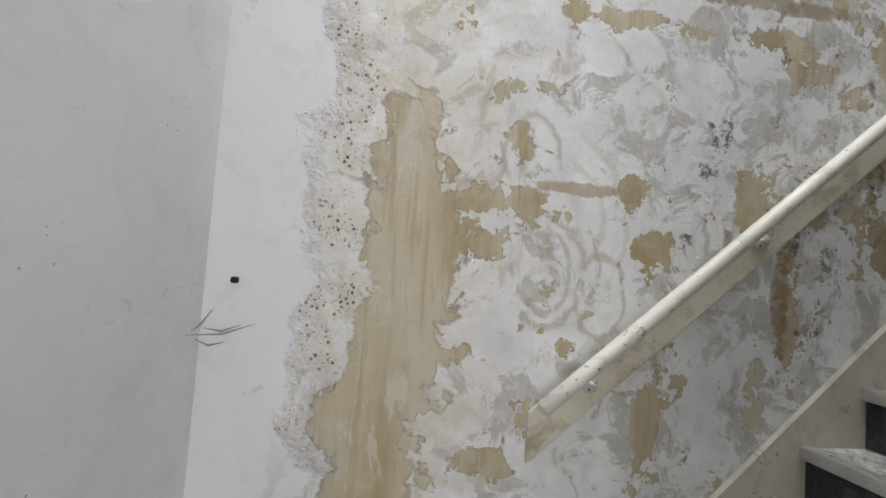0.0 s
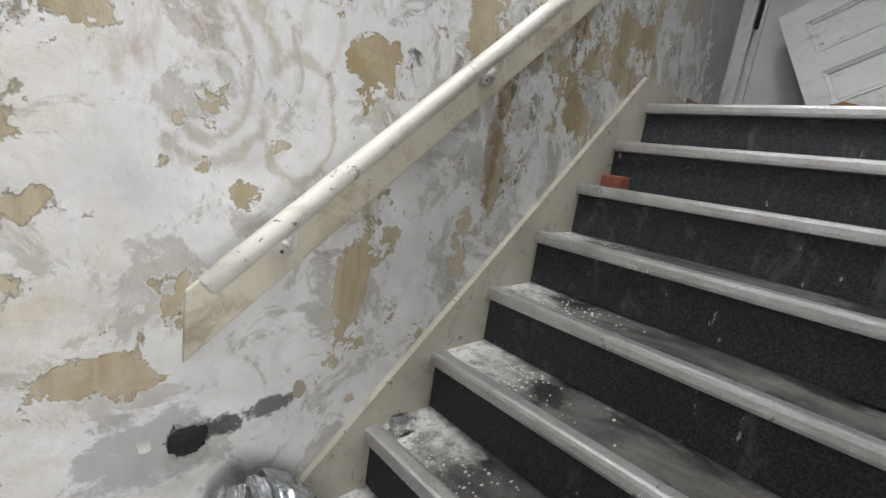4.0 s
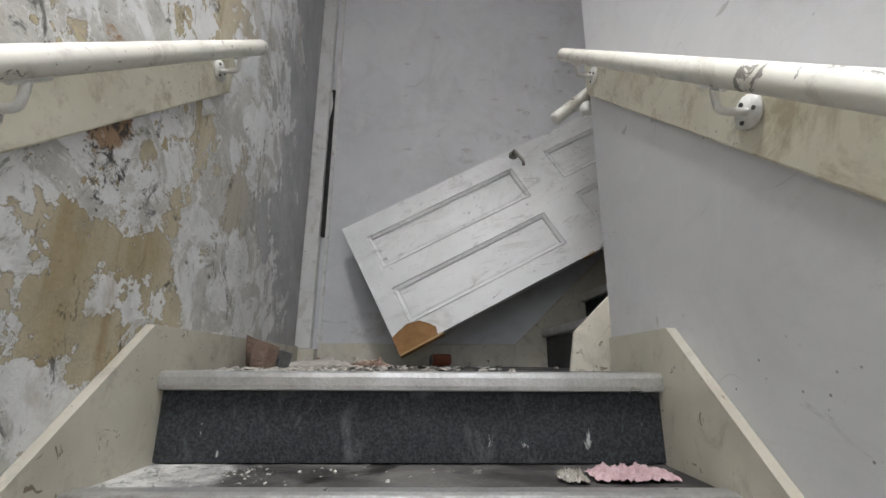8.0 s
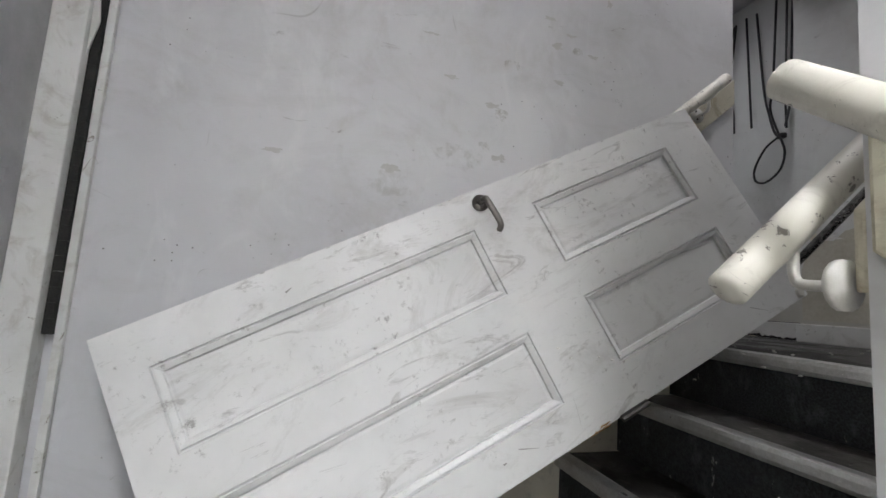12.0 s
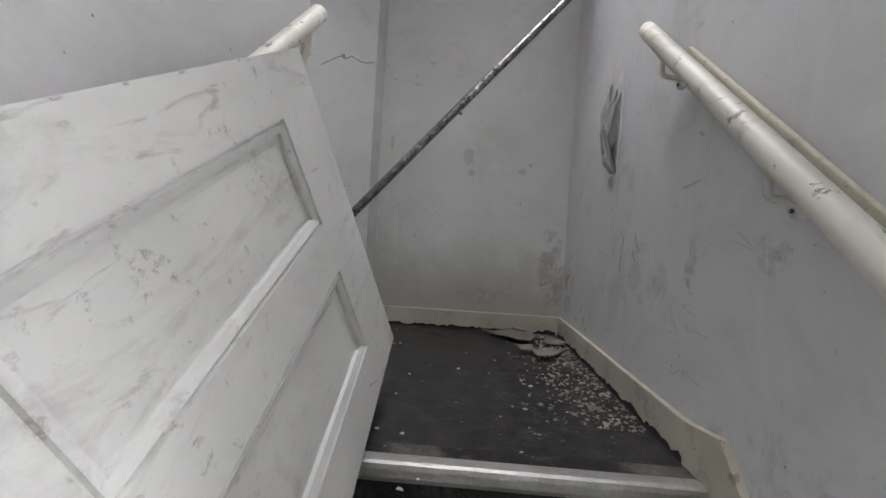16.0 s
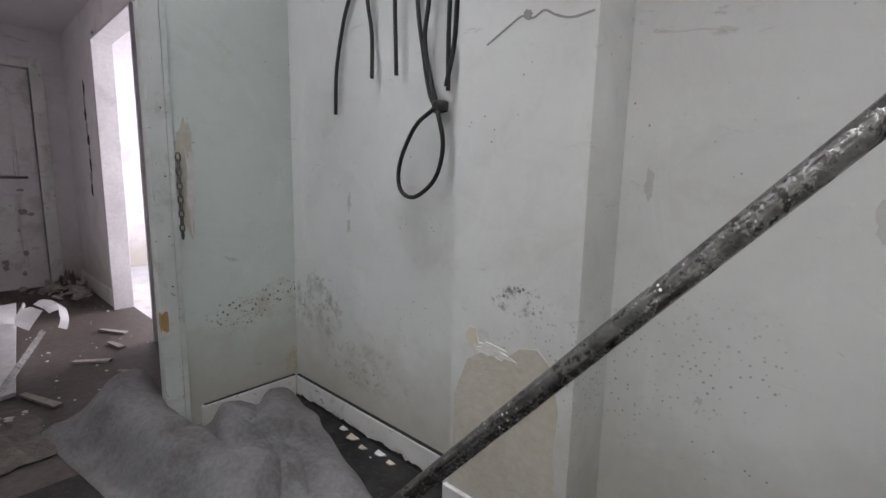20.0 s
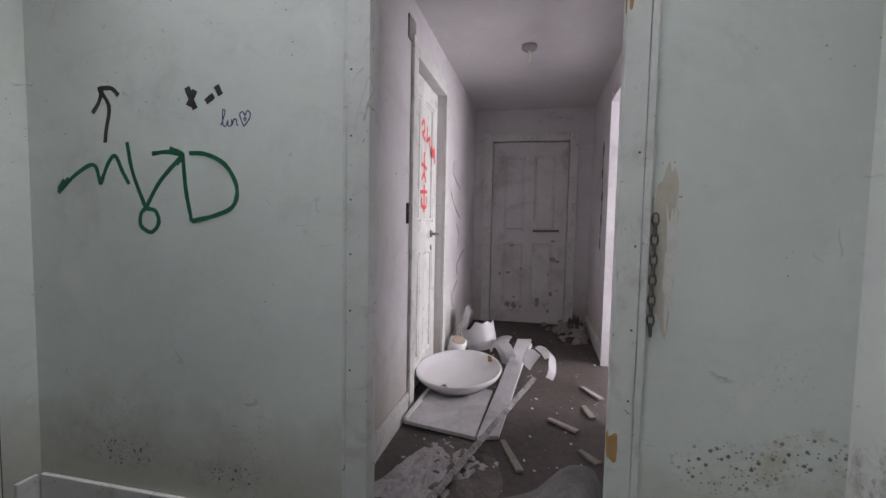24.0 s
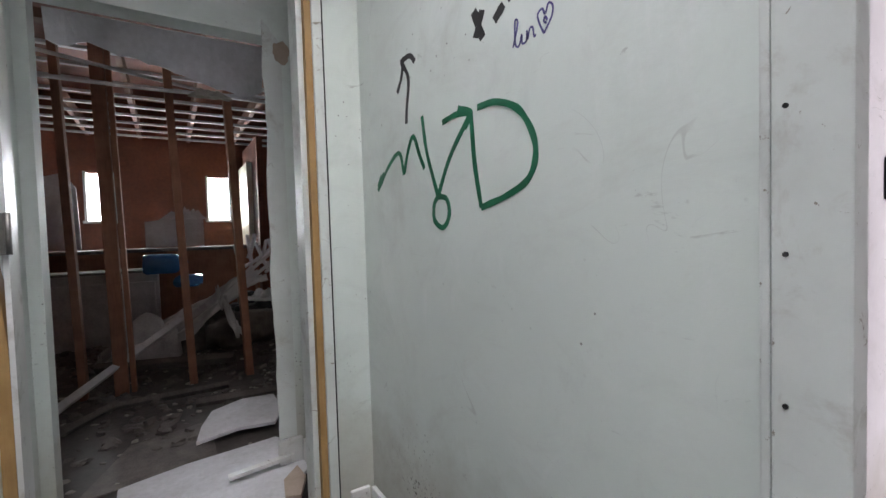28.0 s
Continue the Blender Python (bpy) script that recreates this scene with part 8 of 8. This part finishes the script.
def draped(a, b, width, sag, seed, n=46, m=26):
    """A long sheet slung from a to b, with pleats along it and ragged sides."""
    bm = bmesh.new()
    a, b = Vector(a), Vector(b)
    side = Vector((-(b - a).y, (b - a).x, 0)).normalized()
    rows = []
    for i in range(n + 1):
        f = i / n
        row = []
        for j in range(m + 1):
            v = j / m - 0.5
            w = width * (0.75 + 0.4 * noise.noise(Vector((f * 3, seed, 0))) + 0.25 * math.sin(3.14 * f))
            p = a + (b - a) * f + side * v * w
            p.z += -sag * math.sin(3.14 * f) - 0.55 * abs(v) ** 1.5 * w + 0.035 * math.sin(v * 26 + 2 * noise.noise(Vector((f * 4, v * 2, seed)))) + 0.10 * noise.noise(Vector((f * 4.5, v * 3, seed))) + 0.02 * noise.noise(Vector((f * 16, v * 9, seed)))
            row.append(bm.verts.new((p.x, p.y, max(p.z, Z_TOP + 0.01))))
        rows.append(row)
    for i in range(n):
        for j in range(m):
            bm.faces.new((rows[i][j], rows[i + 1][j], rows[i + 1][j + 1], rows[i][j + 1]))
    return bm


tarp = empty("dust_sheet", (5.4, 4.2, Z_TOP), "pale striped sheet slung across the heap", "dust sheet")
wpart("drape", draped((4.72, 4.05, 2.42), (5.98, 4.6, 3.02), 0.42, 0.02, 3), M["striped"], tarp)
wpart("hanging_fold", quilt_fold(5.02, 4.12, Z_TOP + 0.02, 0.24, 0.16, 0.42, 4, 0.3), M["tarp"], tarp, "bulging lower fold", smooth=True)
wpart("torn_end", draped((5.55, 4.1, 2.92), (5.72, 4.05, 2.5), 0.2, 0.0, 7, 14, 10), M["tarp"], tarp, "torn hanging end")
wpart("far_fold", rag(6.15, 4.7, Z_TOP + 0.36, 0.3, 0.25, 0.1, 65, 24, 2.4, 0.2), M["plasterboard"], tarp, "white fold further back")
stove = empty("grey_cabinet", (4.75, 5.05, Z_TOP), "dirty grey cabinet behind the studs", "cabinet")
wpart("body", box(4.2, 5.1, 5.0, 5.4, Z_TOP, 3.04, 0.01), M["tarp"], stove)
wpart("door", box(4.25, 4.72, 4.985, 4.999, Z_TOP + 0.08, 2.95, 0.004), M["tarp"], stove, "scuffed grey cabinet door")
wpart("door", box(4.74, 5.07, 4.985, 4.999, Z_TOP + 0.08, 2.95, 0.004), M["tarp"], stove, "scuffed grey cabinet door")
wpart("top", box(4.17, 5.12, 4.97, 5.42, 3.04, 3.065, 0.004), M["dark_rubble"], stove, "dark cabinet top")
slats = empty("slat_pile", (6.15, 5.2, 2.9), "pile of broken white slats on the heap", "slat pile")
for k in range(20):
    c = random.Random(300 + k)
    a = Vector((6.15 + c.uniform(-0.25, 0.35), 5.2 + c.uniform(-0.3, 0.3), 2.95 + c.uniform(0, 0.2)))
    d = Vector((c.uniform(-0.3, 0.5), c.uniform(-0.3, 0.3), c.uniform(0.1, 0.5))) * 0.75
    wpart("slat", tube([a, a + d], 0.022, 4), M["ceramic"], slats)
bottle = empty("water_bottle", (5.2, 4.9, 3.1), "large blue plastic water bottle lying on its side", "bottle")
wpart("body", tube(smooth_line([(4.98, 4.9, 3.12), (5.06, 4.9, 3.12), (5.16, 4.9, 3.12), (5.26, 4.9, 3.115), (5.31, 4.9, 3.112)], 3), 0.1, 20, True, [0.085] + [0.1] * 8 + [0.095, 0.08, 0.06, 0.045][:4]), M["blue_plastic"], bottle, smooth=True)
wpart("neck", tube([(5.31, 4.9, 3.112), (5.36, 4.9, 3.11)], 0.03, 14), M["blue_plastic"], bottle)
shelf = empty("counter", (5.2, 6.4, Z_TOP), "dark wooden counter under debris", "counter")
wpart("top", box(4.0, 6.2, 5.9, 6.5, 3.22, 3.26, 0.004), M["dark_rubble"], shelf)
wpart("front", box(4.05, 6.15, 5.95, 5.97, Z_TOP, 3.22), M["stud"], shelf, "brown front panel")
wpart("side", box(4.0, 4.03, 5.9, 6.5, Z_TOP, 3.22), M["stud"], shelf)
wpart("side", box(6.17, 6.2, 5.9, 6.5, Z_TOP, 3.22), M["stud"], shelf)
solid("wall_panel", slab([(4.95, 6.6, 3.27), (5.62, 6.6, 3.27), (5.62, 6.6, 3.62), (5.50, 6.6, 3.76), (5.40, 6.6, 3.70), (5.25, 6.6, 3.74), (5.1, 6.6, 3.62), (4.95, 6.6, 3.60)], 0.03, 1), M["plasterboard"], "broken pale wall panel standing on the counter", "panel")
solid("crumpled_paper", rag(5.45, 6.55, 3.62, 0.2, 0.05, 0.14, 71, 16), M["plasterboard"], "crumpled white paper on the panel", "paper")
for k, (a, b, w) in enumerate((((4.55, 2.9, 2.37), (5.25, 3.75, 2.72), 0.03), ((4.9, 3.0, 2.36), (5.5, 2.95, 2.38), 0.025), ((5.3, 2.75, 2.36), (6.1, 2.6, 2.38), 0.03), ((4.6, 2.6, 2.36), (4.95, 3.1, 2.37), 0.025), ((4.7, 3.9, 2.4), (5.6, 3.5, 2.42), 0.04))):
    solid("fallen_lath", tube([a, b], w, 4), M["plasterboard" if k == 0 else "dark_rubble"], "fallen lath on the debris", "lath", "fallen laths")
crumbs("room_debris", 900, lambda r: (r.uniform(4.3, 6.6), r.uniform(2.2, 5.0), Z_TOP), lambda r: r.uniform(0.01, 0.06), 0.4, 91, M["dark_rubble"], "dark debris over the gutted room floor")
crumbs("room_pale_debris", 260, lambda r: (r.uniform(4.5, 6.4), r.uniform(1.9, 4.6), Z_TOP), lambda r: r.uniform(0.006, 0.03), 0.3, 92, M["rubble"], "pale scraps over the gutted room floor")
solid("blue_bag", lump((5.35, 4.75, 2.95), (0.16, 0.12, 0.08), 21, 0.4, 2), M["blue_plastic"], "blue bag on the heap", "bag")
solid("small_blue_scrap", lump((4.93, 1.75, Z_TOP + 0.02), (0.03, 0.03, 0.012), 23, 0.4, 2), M["blue_plastic"], "small blue scrap at the doorway", "scrap")

solid("tall_wall_panel", slab([(3.62, 6.6, 3.27), (4.30, 6.6, 3.27), (4.28, 6.6, 4.02), (4.16, 6.6, 4.2), (4.0, 6.6, 4.15), (3.62, 6.6, 4.22)], 0.03, 1), M["plasterboard"], "pale broken wall panel beside the small window", "panel")
wpart("top", box(3.5, 3.998, 5.9, 6.7, 3.22, 3.26, 0.004), M["dark_rubble"], shelf)
wpart("top", box(4.0, 6.2, 6.502, 6.7, 3.22, 3.26, 0.004), M["dark_rubble"], shelf)
wpart("side", box(3.5, 3.53, 5.9, 6.7, Z_TOP, 3.22), M["stud"], shelf)
